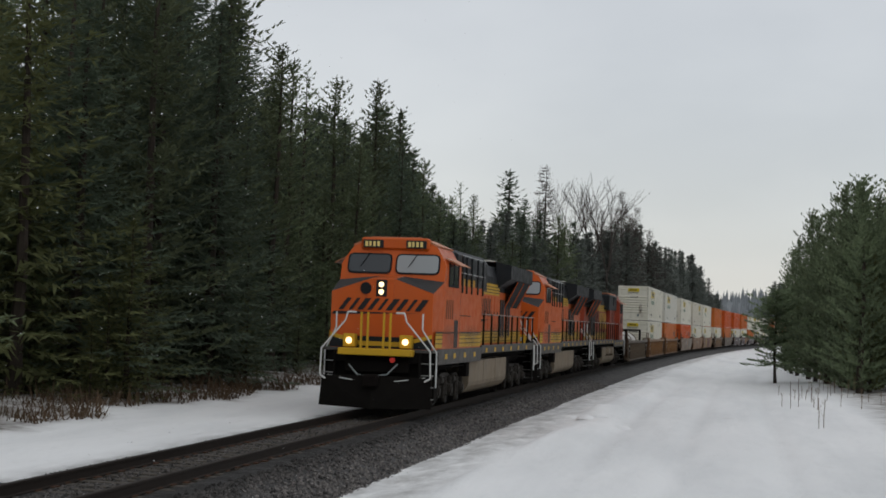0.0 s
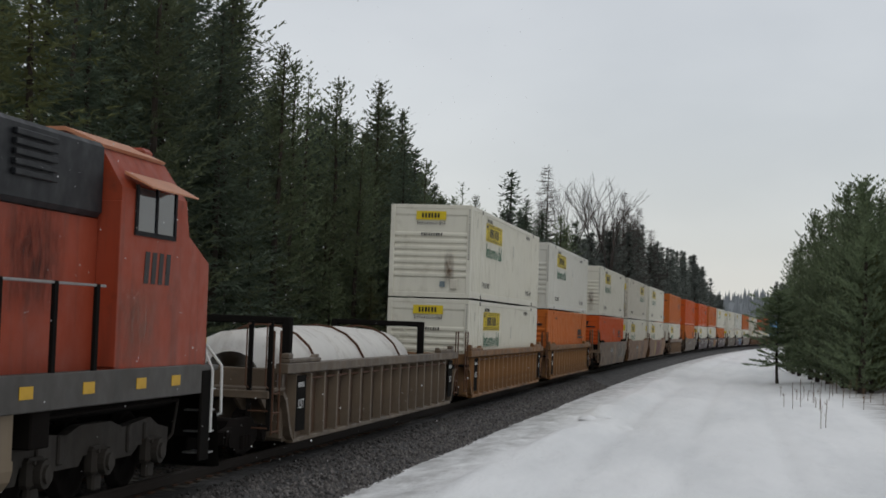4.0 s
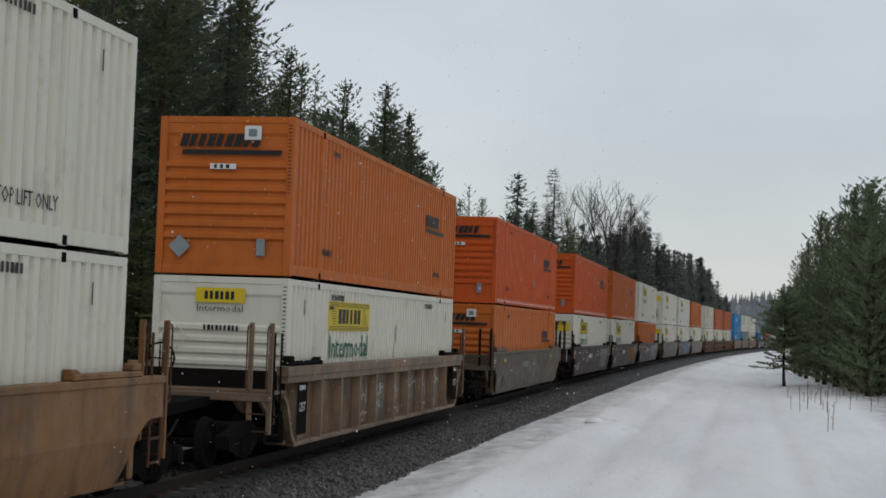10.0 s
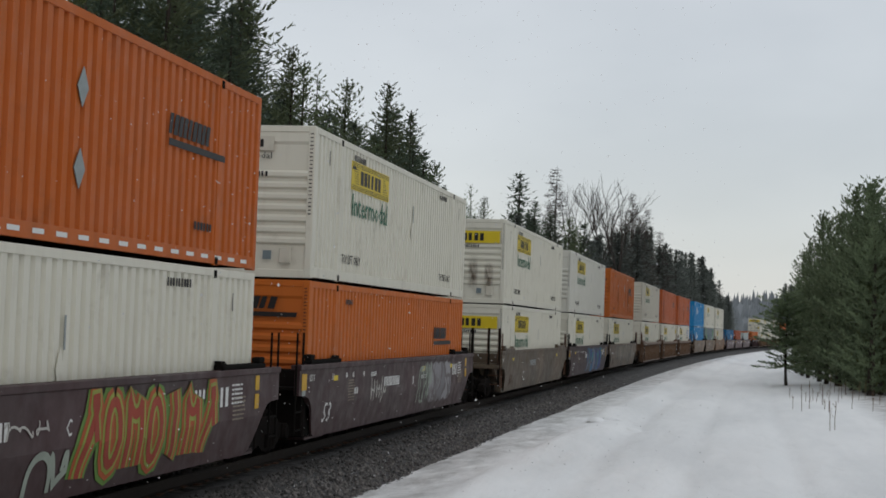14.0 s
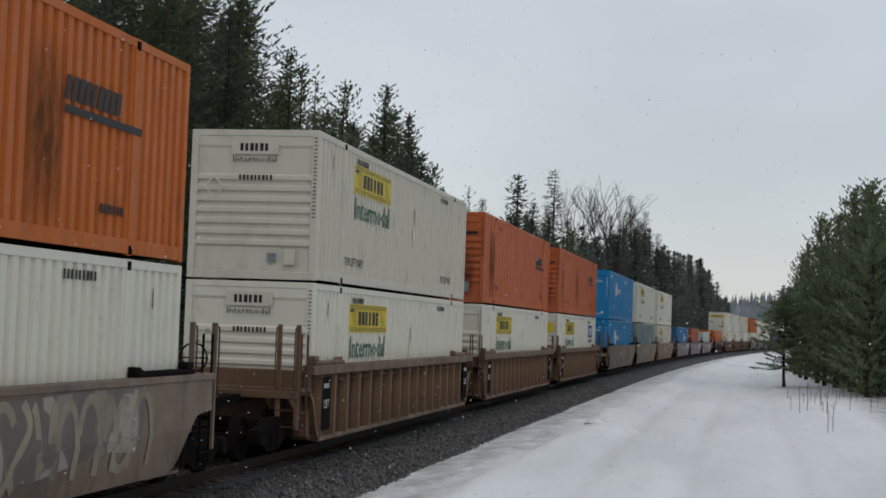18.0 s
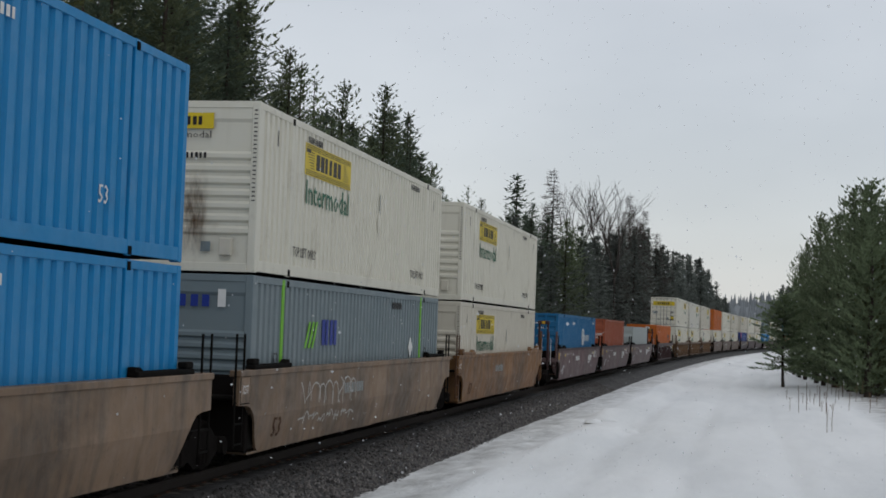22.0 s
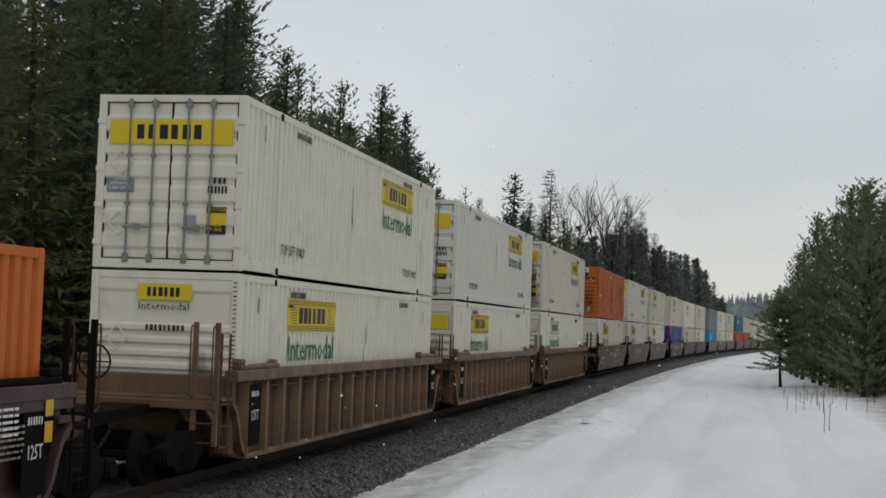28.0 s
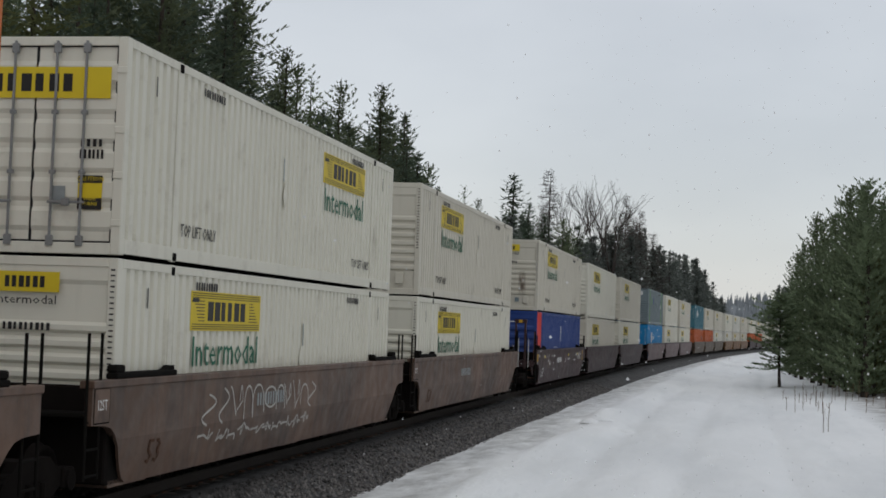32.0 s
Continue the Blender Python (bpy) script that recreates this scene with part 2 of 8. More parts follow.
def graffiti(name, cols, base, seed):
    """Sprayed lettering gone wild: wobbling fields of colour with outlines."""
    m, n, l, b = nodes_of(name)
    tc = n.new("ShaderNodeTexCoord")
    mp = n.new("ShaderNodeMapping")
    mp.inputs["Location"].default_value = (seed * 3.1, seed * 1.7, 0)
    mp.inputs["Scale"].default_value = (1, 1.0, 0.75)
    l.new(tc.outputs["Object"], mp.inputs["Vector"])
    no = n.new("ShaderNodeTexNoise")
    no.inputs["Scale"].default_value = 1.6
    l.new(mp.outputs["Vector"], no.inputs["Vector"])
    ad = n.new("ShaderNodeMix")
    ad.data_type = "RGBA"
    ad.inputs["Factor"].default_value = 0.35
    l.new(mp.outputs["Vector"], ad.inputs["A"])
    l.new(no.outputs["Color"], ad.inputs["B"])
    vo = n.new("ShaderNodeTexVoronoi")
    vo.inputs["Scale"].default_value = 2.1
    l.new(ad.outputs["Result"], vo.inputs["Vector"])
    ed = n.new("ShaderNodeTexVoronoi")
    ed.feature = "DISTANCE_TO_EDGE"
    ed.inputs["Scale"].default_value = 2.1
    l.new(ad.outputs["Result"], ed.inputs["Vector"])
    cr = n.new("ShaderNodeValToRGB")
    cr.color_ramp.interpolation = "CONSTANT"
    sep = n.new("ShaderNodeSeparateColor")
    l.new(vo.outputs["Color"], sep.inputs["Color"])
    l.new(sep.outputs["Red"], cr.inputs["Fac"])
    el = cr.color_ramp.elements
    el[0].color, el[1].color, el[1].position = (*cols[0], 1), (*cols[1], 1), 1 / len(cols)
    for i in range(2, len(cols)):
        el.new(i / len(cols)).color = (*cols[i], 1)
    c = mix(n, l, ramp(n, l, ed.outputs["Distance"], 0.03, 0.06), base, cr.outputs["Color"])
    wear = ramp(n, l, noise_node(n, l, 1.1, 6, (1, 1, 1), 0.7), 0.50, 0.62)
    c = mix(n, l, wear, c, base)
    l.new(c, b.inputs["Base Color"])
    b.inputs["Roughness"].default_value = 0.6
    return m


G_PALE = graffiti("graffiti_pale", ((0.28, 0.25, 0.21), (0.19, 0.16, 0.13), (0.10, 0.085, 0.075)), (0.12, 0.10, 0.085), 1)
G_WILD = plain("leaf_green_spray", (0.13, 0.24, 0.05), 0.55, 0, 0.6, 1.2)
WILD_BANDS = [(G_WILD, 0.0), (plain("brick_orange_spray", (0.42, 0.10, 0.035), 0.55, 0, 0.6, 1.2), 0.16), (plain("yellow_green_spray", (0.30, 0.33, 0.07), 0.55, 0, 0.5, 1.5), 0.30), (plain("rust_red_spray", (0.34, 0.055, 0.03), 0.55, 0, 0.6, 1.5), 0.42)]
G_GREY = graffiti("graffiti_grey", ((0.21, 0.20, 0.21), (0.15, 0.14, 0.15), (0.26, 0.25, 0.26)), (0.10, 0.08, 0.08), 6)
G_BLUE = graffiti("graffiti_blue", ((0.02, 0.16, 0.36), (0.03, 0.24, 0.28), (0.02, 0.07, 0.30), (0.20, 0.20, 0.26)), (0.05, 0.03, 0.035), 3)
G_PINK = graffiti("graffiti_pink", ((0.40, 0.30, 0.10), (0.26, 0.08, 0.09), (0.30, 0.18, 0.14), (0.34, 0.30, 0.24)), (0.22, 0.13, 0.07), 4)
G_WHITE = graffiti("graffiti_white", ((0.20, 0.17, 0.15), (0.28, 0.26, 0.24), (0.12, 0.09, 0.08)), (0.14, 0.098, 0.078), 5)


def glass(name, col, rough=0.08):
    m, n, l, b = nodes_of(name)
    b.inputs["Base Color"].default_value = (*col, 1)
    b.inputs["Roughness"].default_value = rough
    b.inputs["Specular IOR Level"].default_value = 0.8
    return m


GLASS = glass("dark_cab_glass", (0.02, 0.025, 0.03))
# pale base colour carries a painted sky reflection
WINDSHIELD = glass("sky_toned_windshield", (0.27, 0.285, 0.29), 0.12)


def lamp_glow(name, col, power):
    m, n, l, b = nodes_of(name)
    b.inputs["Base Color"].default_value = (*col, 1)
    b.inputs["Emission Color"].default_value = (*col, 1)
    b.inputs["Emission Strength"].default_value = power
    return m


GLOW = lamp_glow("lit_headlight", (1.0, 0.76, 0.40), 1.9)
UNLIT = glass("unlit_headlight", (0.45, 0.45, 0.42), 0.2)


def snow_material():
    m, n, l, b = nodes_of("old_snow")
    broad = ramp(n, l, noise_node(n, l, 0.16, 5, (1, 0.35, 1)), 0.4, 0.7, 0, 0.5)
    c = mix(n, l, broad, (0.86, 0.865, 0.865), (0.70, 0.71, 0.715))
    # wind-polished icy streaks along the road
    ice = ramp(n, l, noise_node(n, l, 0.55, 6, (1, 0.14, 1), 0.6), 0.45, 0.68, 0, 0.45)
    c = mix(n, l, ice, c, (0.64, 0.655, 0.665))
    dirt = ramp(n, l, noise_node(n, l, 1.1, 7, (1, 0.5, 1), 0.7), 0.62, 0.8, 0, 0.35)
    c = mix(n, l, dirt, c, (0.42, 0.40, 0.37))
    # bare brown litter on the forest floor
    at = n.new("ShaderNodeAttribute")
    at.attribute_name = "litter"
    patch = ramp(n, l, noise_node(n, l, 0.9, 6, (1, 1, 1), 0.65), 0.30, 0.62)
    mul = n.new("ShaderNodeMath")
    mul.operation = "MULTIPLY"
    l.new(patch, mul.inputs[0])
    l.new(at.outputs["Fac"], mul.inputs[1])
    c = mix(n, l, mul.outputs[0], c, (0.085, 0.06, 0.04))
    # ballast dust on the snow beside the track
    at2 = n.new("ShaderNodeAttribute")
    at2.attribute_name = "dust"
    mul2 = n.new("ShaderNodeMath")
    mul2.operation = "MULTIPLY"
    l.new(ramp(n, l, noise_node(n, l, 1.6, 6, (1, 0.4, 1), 0.65), 0.34, 0.66), mul2.inputs[0])
    l.new(at2.outputs["Fac"], mul2.inputs[1])
    c = mix(n, l, mul2.outputs[0], c, (0.33, 0.325, 0.315))
    l.new(c, b.inputs["Base Color"])
    b.inputs["Roughness"].default_value = 0.75
    b.inputs["Specular IOR Level"].default_value = 0.3
    bump(n, l, b, noise_node(n, l, 1.4, 7, (1, 0.45, 1), 0.58), 0.75, 0.14)
    return m


SNOW = snow_material()


def flake_material():
    m, n, l, b = nodes_of("snowflake")
    b.inputs["Base Color"].default_value, b.inputs["Roughness"].default_value = (0.97, 0.97, 0.97, 1), 1.0
    tr, ms = n.new("ShaderNodeBsdfTranslucent"), n.new("ShaderNodeMixShader")
    tr.inputs["Color"].default_value = (0.97, 0.97, 0.97, 1)
    ms.inputs[0].default_value = 0.5
    l.new(b.outputs[0], ms.inputs[1])
    l.new(tr.outputs[0], ms.inputs[2])
    clear, wet = n.new("ShaderNodeBsdfTransparent"), n.new("ShaderNodeMixShader")
    wet.inputs[0].default_value = 0.4
    l.new(ms.outputs[0], wet.inputs[1])
    l.new(clear.outputs[0], wet.inputs[2])
    l.new(wet.outputs[0], [x for x in n if x.type == "OUTPUT_MATERIAL"][0].inputs["Surface"])
    return m


FLAKE = flake_material()


def stone_material(name, a, b_, c_):
    m, n, l, b = nodes_of(name)
    g = n.new("ShaderNodeNewGeometry")
    f1 = ramp(n, l, g.outputs["Random Per Island"], 0, 1)
    c = mix(n, l, f1, a, b_)
    sp = ramp(n, l, noise_node(n, l, 14, 5, (1, 1, 1), 0.7), 0.5, 0.68)
    c = mix(n, l, sp, c, c_)
    # oil and brake dust along the rails, with the train's shade put in too
    at = n.new("ShaderNodeAttribute")
    at.attribute_name = "grime_shade"
    c = mix(n, l, at.outputs["Fac"], c, (0.008, 0.007, 0.006))
    l.new(c, b.inputs["Base Color"])
    b.inputs["Roughness"].default_value = 0.85
    bump(n, l, b, noise_node(n, l, 25, 4), 0.7, 0.03)
    return m


STONES = stone_material("loose_ballast_stone", (0.172, 0.156, 0.147), (0.018, 0.017, 0.017), (0.27, 0.25, 0.235))
BALLAST = stone_material("ballast_stone", (0.088, 0.081, 0.077), (0.030, 0.029, 0.029), (0.180, 0.167, 0.158))
BARK = plain("conifer_bark", (0.060, 0.047, 0.038), 0.9, 0, 0.6, 3)
LARCHBARK = plain("larch_twigs", (0.105, 0.092, 0.082), 0.9, 0, 0.4, 3)
GREYBARK = plain("bare_grey_bark", (0.060, 0.050, 0.044), 0.9, 0, 0.4, 3)
STRAW = plain("dead_stalk", (0.16, 0.105, 0.06), 0.9, 0, 0.5, 3)
BRUSH = plain("dead_brush", (0.105, 0.070, 0.043), 0.95, 0, 0.5, 1.2)


def needle_material(name, a, b_):
    """Matt needles that let a little light through; tone differs from spray to spray, bough to bough and tree to tree."""
    m, n, l, b = nodes_of(name)
    g = n.new("ShaderNodeNewGeometry")
    c = mix(n, l, ramp(n, l, g.outputs["Random Per Island"], 0, 1), a, b_)
    c = mix(n, l, ramp(n, l, noise_node(n, l, 0.5, 3), 0.40, 0.68, 0, 0.75), c, tuple(x * 1.55 for x in b_))
    c = vary(n, l, c, 0.30, 0.012)
    l.new(c, b.inputs["Base Color"])
    b.inputs["Roughness"].default_value = 0.8
    b.inputs["Specular IOR Level"].default_value = 0.2
    tr, ms = n.new("ShaderNodeBsdfTranslucent"), n.new("ShaderNodeMixShader")
    l.new(c, tr.inputs["Color"])
    ms.inputs[0].default_value = 0.38
    l.new(b.outputs[0], ms.inputs[1])
    l.new(tr.outputs[0], ms.inputs[2])
    out = [x for x in n if x.type == "OUTPUT_MATERIAL"][0]
    l.new(ms.outputs[0], out.inputs["Surface"])
    return m


SPRUCE = needle_material("spruce_needles", (0.068, 0.089, 0.063), (0.102, 0.130, 0.090))
PINE = needle_material("pine_needles", (0.090, 0.112, 0.066), (0.136, 0.162, 0.089))
OLIVE = needle_material("yellowing_needles", (0.080, 0.088, 0.040), (0.122, 0.128, 0.055))
# distance haze put into the needle colour: paler and greyer than the rest
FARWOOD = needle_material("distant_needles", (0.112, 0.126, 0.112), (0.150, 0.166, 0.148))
GREENPINE = needle_material("fresh_pine_needles", (0.095, 0.121, 0.073), (0.143, 0.174, 0.099))
# haze over the far hill is put into this pale base colour
HILLWOOD = plain("haze_tinted_hill_woods", (0.27, 0.29, 0.305), 0.95, 0, 0.25, 0.02)



# ---- mesh tools ----
class Mesh:
    def __init__(self):
        self.v, self.f = [], []

    def poly(self, *pts):
        k = len(self.v)
        self.v += [tuple(p) for p in pts]
        self.f.append(tuple(range(k, k + len(pts))))
        return self

    def box(self, x0, x1, y0, y1, z0, z1):
        k = len(self.v)
        self.v += [(x, y, z) for z in (z0, z1) for x, y in ((x0, y0), (x1, y0), (x1, y1), (x0, y1))]
        self.f += [tuple(k + i for i in q) for q in ((3, 2, 1, 0), (4, 5, 6, 7), (0, 1, 5, 4), (1, 2, 6, 5), (2, 3, 7, 6), (3, 0, 4, 7))]
        return self

    def bevel_box(self, x0, x1, y0, y1, z0, z1, b=0.02):
        """A box whose twelve edges are cut off."""
        k = len(self.v)
        cx, cy, cz, hx, hy, hz = (x0 + x1) / 2, (y0 + y1) / 2, (z0 + z1) / 2, (x1 - x0) / 2, (y1 - y0) / 2, (z1 - z0) / 2
        ids = {}
        for sx in (-1, 1):
            for sy in (-1, 1):
                for sz in (-1, 1):
                    for a in range(3):
                        h = [hx - b, hy - b, hz - b]
                        h[a] += b
                        ids[sx, sy, sz, a] = len(self.v)
                        self.v.append((cx + sx * h[0], cy + sy * h[1], cz + sz * h[2]))
        for a in range(3):
            o1, o2 = [i for i in range(3) if i != a]
            for s in (-1, 1):
                q = []
                for u, w in ((-1, -1), (1, -1), (1, 1), (-1, 1)):
                    key = [0, 0, 0]
                    key[a], key[o1], key[o2] = s, u, w
                    q.append(ids[(*key, a)])
                self.f.append(tuple(q))
            for s1 in (-1, 1):
                for s2 in (-1, 1):
                    q = []
                    for e, face in ((-1, o1), (1, o1), (1, o2), (-1, o2)):
                        key = [0, 0, 0]
                        key[a], key[o1], key[o2] = e, s1, s2
                        q.append(ids[(*key, face)])
                    self.f.append(tuple(q))
        for sx in (-1, 1):
            for sy in (-1, 1):
                for sz in (-1, 1):
                    self.f.append(tuple(ids[sx, sy, sz, a] for a in range(3)))
        return self

    def prism(self, prof, axis, a, b):
        """A closed outline pushed along an axis: 'x' takes (y, z), 'y' takes (x, z), 'z' takes (x, y)."""
        put = {"x": lambda p, t: (t, p[0], p[1]), "y": lambda p, t: (p[0], t, p[1]), "z": lambda p, t: (p[0], p[1], t)}[axis]
        k, n = len(self.v), len(prof)
        self.v += [put(p, a) for p in prof] + [put(p, b) for p in prof]
        self.f += [(k + i, k + (i + 1) % n, k + n + (i + 1) % n, k + n + i) for i in range(n)]
        self.f += [tuple(range(k + n - 1, k - 1, -1)), tuple(range(k + n, k + 2 * n))]
        return self

    def cyl(self, p, q, r, n=10, r2=None):
        p, q = Vector(p), Vector(q)
        u = (q - p).normalized()
        a = u.orthogonal().normalized()
        b = u.cross(a)
        k = len(self.v)
        for c, rr in ((p, r), (q, r if r2 is None else r2)):
            self.v += [tuple(c + rr * (math.cos(6.28319 * i / n) * a + math.sin(6.28319 * i / n) * b)) for i in range(n)]
        self.f += [(k + i, k + (i + 1) % n, k + n + (i + 1) % n, k + n + i) for i in range(n)]
        self.f += [tuple(range(k + n - 1, k - 1, -1)), tuple(range(k + n, k + 2 * n))]
        return self

    def tube(self, pts, r, n=6):
        for p, q in zip(pts, pts[1:]):
            self.cyl(p, q, r, n)
        return self

    def data(self, name, mat, smooth=False):
        me = bpy.data.meshes.new(name)
        me.from_pydata(self.v, [], self.f)
        me.materials.append(mat)
        if smooth:
            me.polygons.foreach_set("use_smooth", [True] * len(me.polygons))
        me.update()
        return me


def part(name, m, mat, parent, label="", smooth=False, at=None):
    """Links a mesh as one object under a thing or a part."""
    me = m.data(name, mat, smooth) if isinstance(m, Mesh) else m
    ob = new(name, me)
    ob.parent = parent
    if at is not None:
        ob.matrix_basis = at
    if label:
        ob["label"] = label
    return ob


STORE = {}


def stored(key, make):
    if key not in STORE:
        STORE[key] = make()
    return STORE[key]


def face_pose(face, u, z, out):
    """A pose on a side of a thing: x of the pose runs to the reader's right, y up, z out of the side."""
    x, o = {"right": ((0, 1, 0), (1, 0, 0)), "left": ((0, -1, 0), (-1, 0, 0)),
            "front": ((1, 0, 0), (0, -1, 0)), "back": ((-1, 0, 0), (0, 1, 0))}[face]
    x, o = Vector(x), Vector(o)
    m = Matrix((x, (0, 0, 1), o)).transposed().to_4x4()
    return Matrix.Translation(x * u + o * out + Vector((0, 0, z))) @ m


def text_mesh(words, size, mat, wide=1.0):
    def make():
        cu = bpy.data.curves.new("lettering", "FONT")
        cu.body, cu.size, cu.align_x, cu.align_y, cu.resolution_u, cu.extrude = words, size, "CENTER", "CENTER", 1, 0.0015
        ob = bpy.data.objects.new("lettering", cu)
        me = bpy.data.meshes.new_from_object(ob)
        bpy.data.objects.remove(ob)
        if wide != 1.0:
            me.transform(Matrix.Diagonal((wide, 1, 1, 1)))
        me.materials.clear()
        me.materials.append(mat)
        return me
    return stored(("text", words, size, mat.name, wide), make)


def bars_mesh(w, h, n, mat, slant=0.0, seed=1, fill=0.72):
    """A row of plain upright bars in place of writing."""
    def make():
        r, m = random.Random(seed), Mesh()
        step = w / n
        for i in range(n):
            x0 = -w / 2 + i * step
            x1 = x0 + step * fill * r.uniform(0.75, 1.1)
            m.prism([(x0 - slant * h / 2, -h / 2), (x1 - slant * h / 2, -h / 2), (x1 + slant * h / 2, h / 2), (x0 + slant * h / 2, h / 2)], "z", 0, 0.003)
        return m.data("lettering_bars", mat)
    return stored(("bars", w, h, n, mat.name, slant, seed, fill), make)


def panel_mesh(w, h, mat, t=0.006):
    return stored(("panel", w, h, mat.name, t), lambda: Mesh().box(-w / 2, w / 2, -h / 2, h / 2, 0, t).data("panel", mat))


def diamond_mesh(r, mat):
    return stored(("diamond", r, mat.name), lambda: Mesh().prism([(-r, 0), (0, -r), (r, 0), (0, r)], "z", 0, 0.015).data("placard", mat))


# ---- plan: the line of the track ----
BEND_START, BEND, BEND_END = 19.6, 0.000296, 1100.0


def track(s, off=0.0):
    """The place off metres to the right of the track's middle, s metres along it, and the heading."""
    a = BEND * max(0.0, min(s, BEND_END) - BEND_START)
    if s <= BEND_START:
        x, y = 0.0, s
    else:
        x, y = (1 - math.cos(a)) / BEND, BEND_START + math.sin(a) / BEND
        if s > BEND_END:
            x, y = x + math.sin(a) * (s - BEND_END), y + math.cos(a) * (s - BEND_END)
    return x + off * math.cos(a), y - off * math.sin(a), a


def run_way(t):
    """How far the train has come at t seconds."""
    return 21.432 * t + (((-3.666e-06 * t + 2.474e-04) * t + 1.5682e-02) * t - 0.71698) * t + 5.2512


def wave(x, y, z=0.0):
    return noise.noise((x, y, z))


def ground_height(s, off):
    if off > 2.0:
        z = -0.62 + 0.12 * min(1, max(0, (off - 2.6) / 1.2))
        z += 0.045 * wave(s * 0.10, off * 0.9) * min(1, (off - 2) / 2) + 0.02 * wave(s * 0.5, off * 2.0, 4)
        for rut in (6.3, 8.3, 10.6):
            z -= 0.10 * math.exp(-((off - rut - 0.25 * wave(s * 0.02, rut)) / 0.30) ** 2)
        u = off - 4.9 - 0.5 * wave(s * 0.05, 3)
        z += 0.24 * math.exp(-(u / (0.35 if u < 0 else 1.1)) ** 2) * (0.75 + 0.8 * wave(s * 0.16, 7))
        z += 0.05 * wave(s * 0.35, off * 1.6, 12) * max(0, 1 - abs(off - 5) / 3)
        if off > 11:
            z += 0.35 * min(1, (off - 11) / 8) * (0.7 + 0.6 * wave(s * 0.07, off * 0.15, 2))
        return z
    if off > -1.75:
        return -0.75
    e = -off
    z = -0.22 + 0.03 * min(e - 1.7, 4)
    z += 0.05 * wave(s * 0.25, e * 0.7, 9) * min(1, (e - 1.7))
    if e > 4.5:
        z += 0.30 * min(1, (e - 4.5) / 4) * (0.8 + 0.9 * wave(s * 0.16, e * 0.2, 5))
    return z


def spread(*runs):
    out = []
    for a, b, n in runs:
        out += [a + (b - a) * i / n for i in range(n)]
    return out


def make_ground():
    offs = spread((-3000, -400, 8), (-400, -60, 12), (-60, -14, 20), (-14, -1.8, 36), (-1.8, -1.7, 1), (-1.7, 2.2, 5), (2.2, 14, 60), (14, 40, 26), (40, 400, 14), (400, 3000, 8)) + [3000]
    ss = spread((-1500, -900, 3), (-900, 0, 45), (0, 22, 16), (22, 90, 190), (90, 200, 110), (200, 500, 70), (500, 1200, 40), (1200, 5200, 24)) + [5200]
    v, f, lit, dust = [], [], [], []
    for s in ss:
        for o in offs:
            x, y, a = track(s, o)
            v.append((x, y, ground_height(s, o)))
            e = -o
            edge = 5.2 + 1.6 * wave(s * 0.09, 3) + 0.8 * wave(s * 0.4, 8)
            k = min(1, max(0, (e - edge) / 0.6)) * (1.0 if s > -50 else 0.6)
            if o > 14:
                k = 0.95 * min(1, (o - 14) / 1.6)
            lit.append(k if abs(o) < 400 else 0.9)
            dust.append(min(0.8, 1.5 * max(0, 1 - abs(o - 3.0) / (1.7 + 0.7 * wave(s * 0.13, 6)))) if o > 0 else 0.8 * max(0, 1 - (-o - 1.7) / 0.6))
    w = len(offs)
    f = [(i * w + j, i * w + j + 1, (i + 1) * w + j + 1, (i + 1) * w + j) for i in range(len(ss) - 1) for j in range(w - 1)]
    me = bpy.data.meshes.new("ground")
    me.from_pydata(v, [], f)
    me.materials.append(SNOW)
    at = me.attributes.new("litter", "FLOAT", "POINT")
    at.data.foreach_set("value", lit)
    me.attributes.new("dust", "FLOAT", "POINT").data.foreach_set("value", dust)
    me.polygons.foreach_set("use_smooth", [True] * len(me.polygons))
    tagged(new("ground", me), "old wind-packed snow with faint wheel ruts beside the railway", "snow ground", kind="structure")


make_ground()


def sweep(prof, s0, s1, step):
    """An outline of (off, z) pushed along the track."""
    m = Mesh()
    n = len(prof)
    ss = [s0 + (s1 - s0) * i / max(1, round((s1 - s0) / step)) for i in range(max(1, round((s1 - s0) / step)) + 1)]
    for s in ss:
        for o, z in prof:
            x, y, a = track(s, o)
            m.v.append((x, y, z))
    for i in range(len(ss) - 1):
        for j in range(n):
            m.f.append((i * n + j, i * n + (j + 1) % n, (i + 1) * n + (j + 1) % n, (i + 1) * n + j))
    m.f += [tuple(range(n)), tuple(range((len(ss) - 1) * n, len(ss) * n))]
    return m


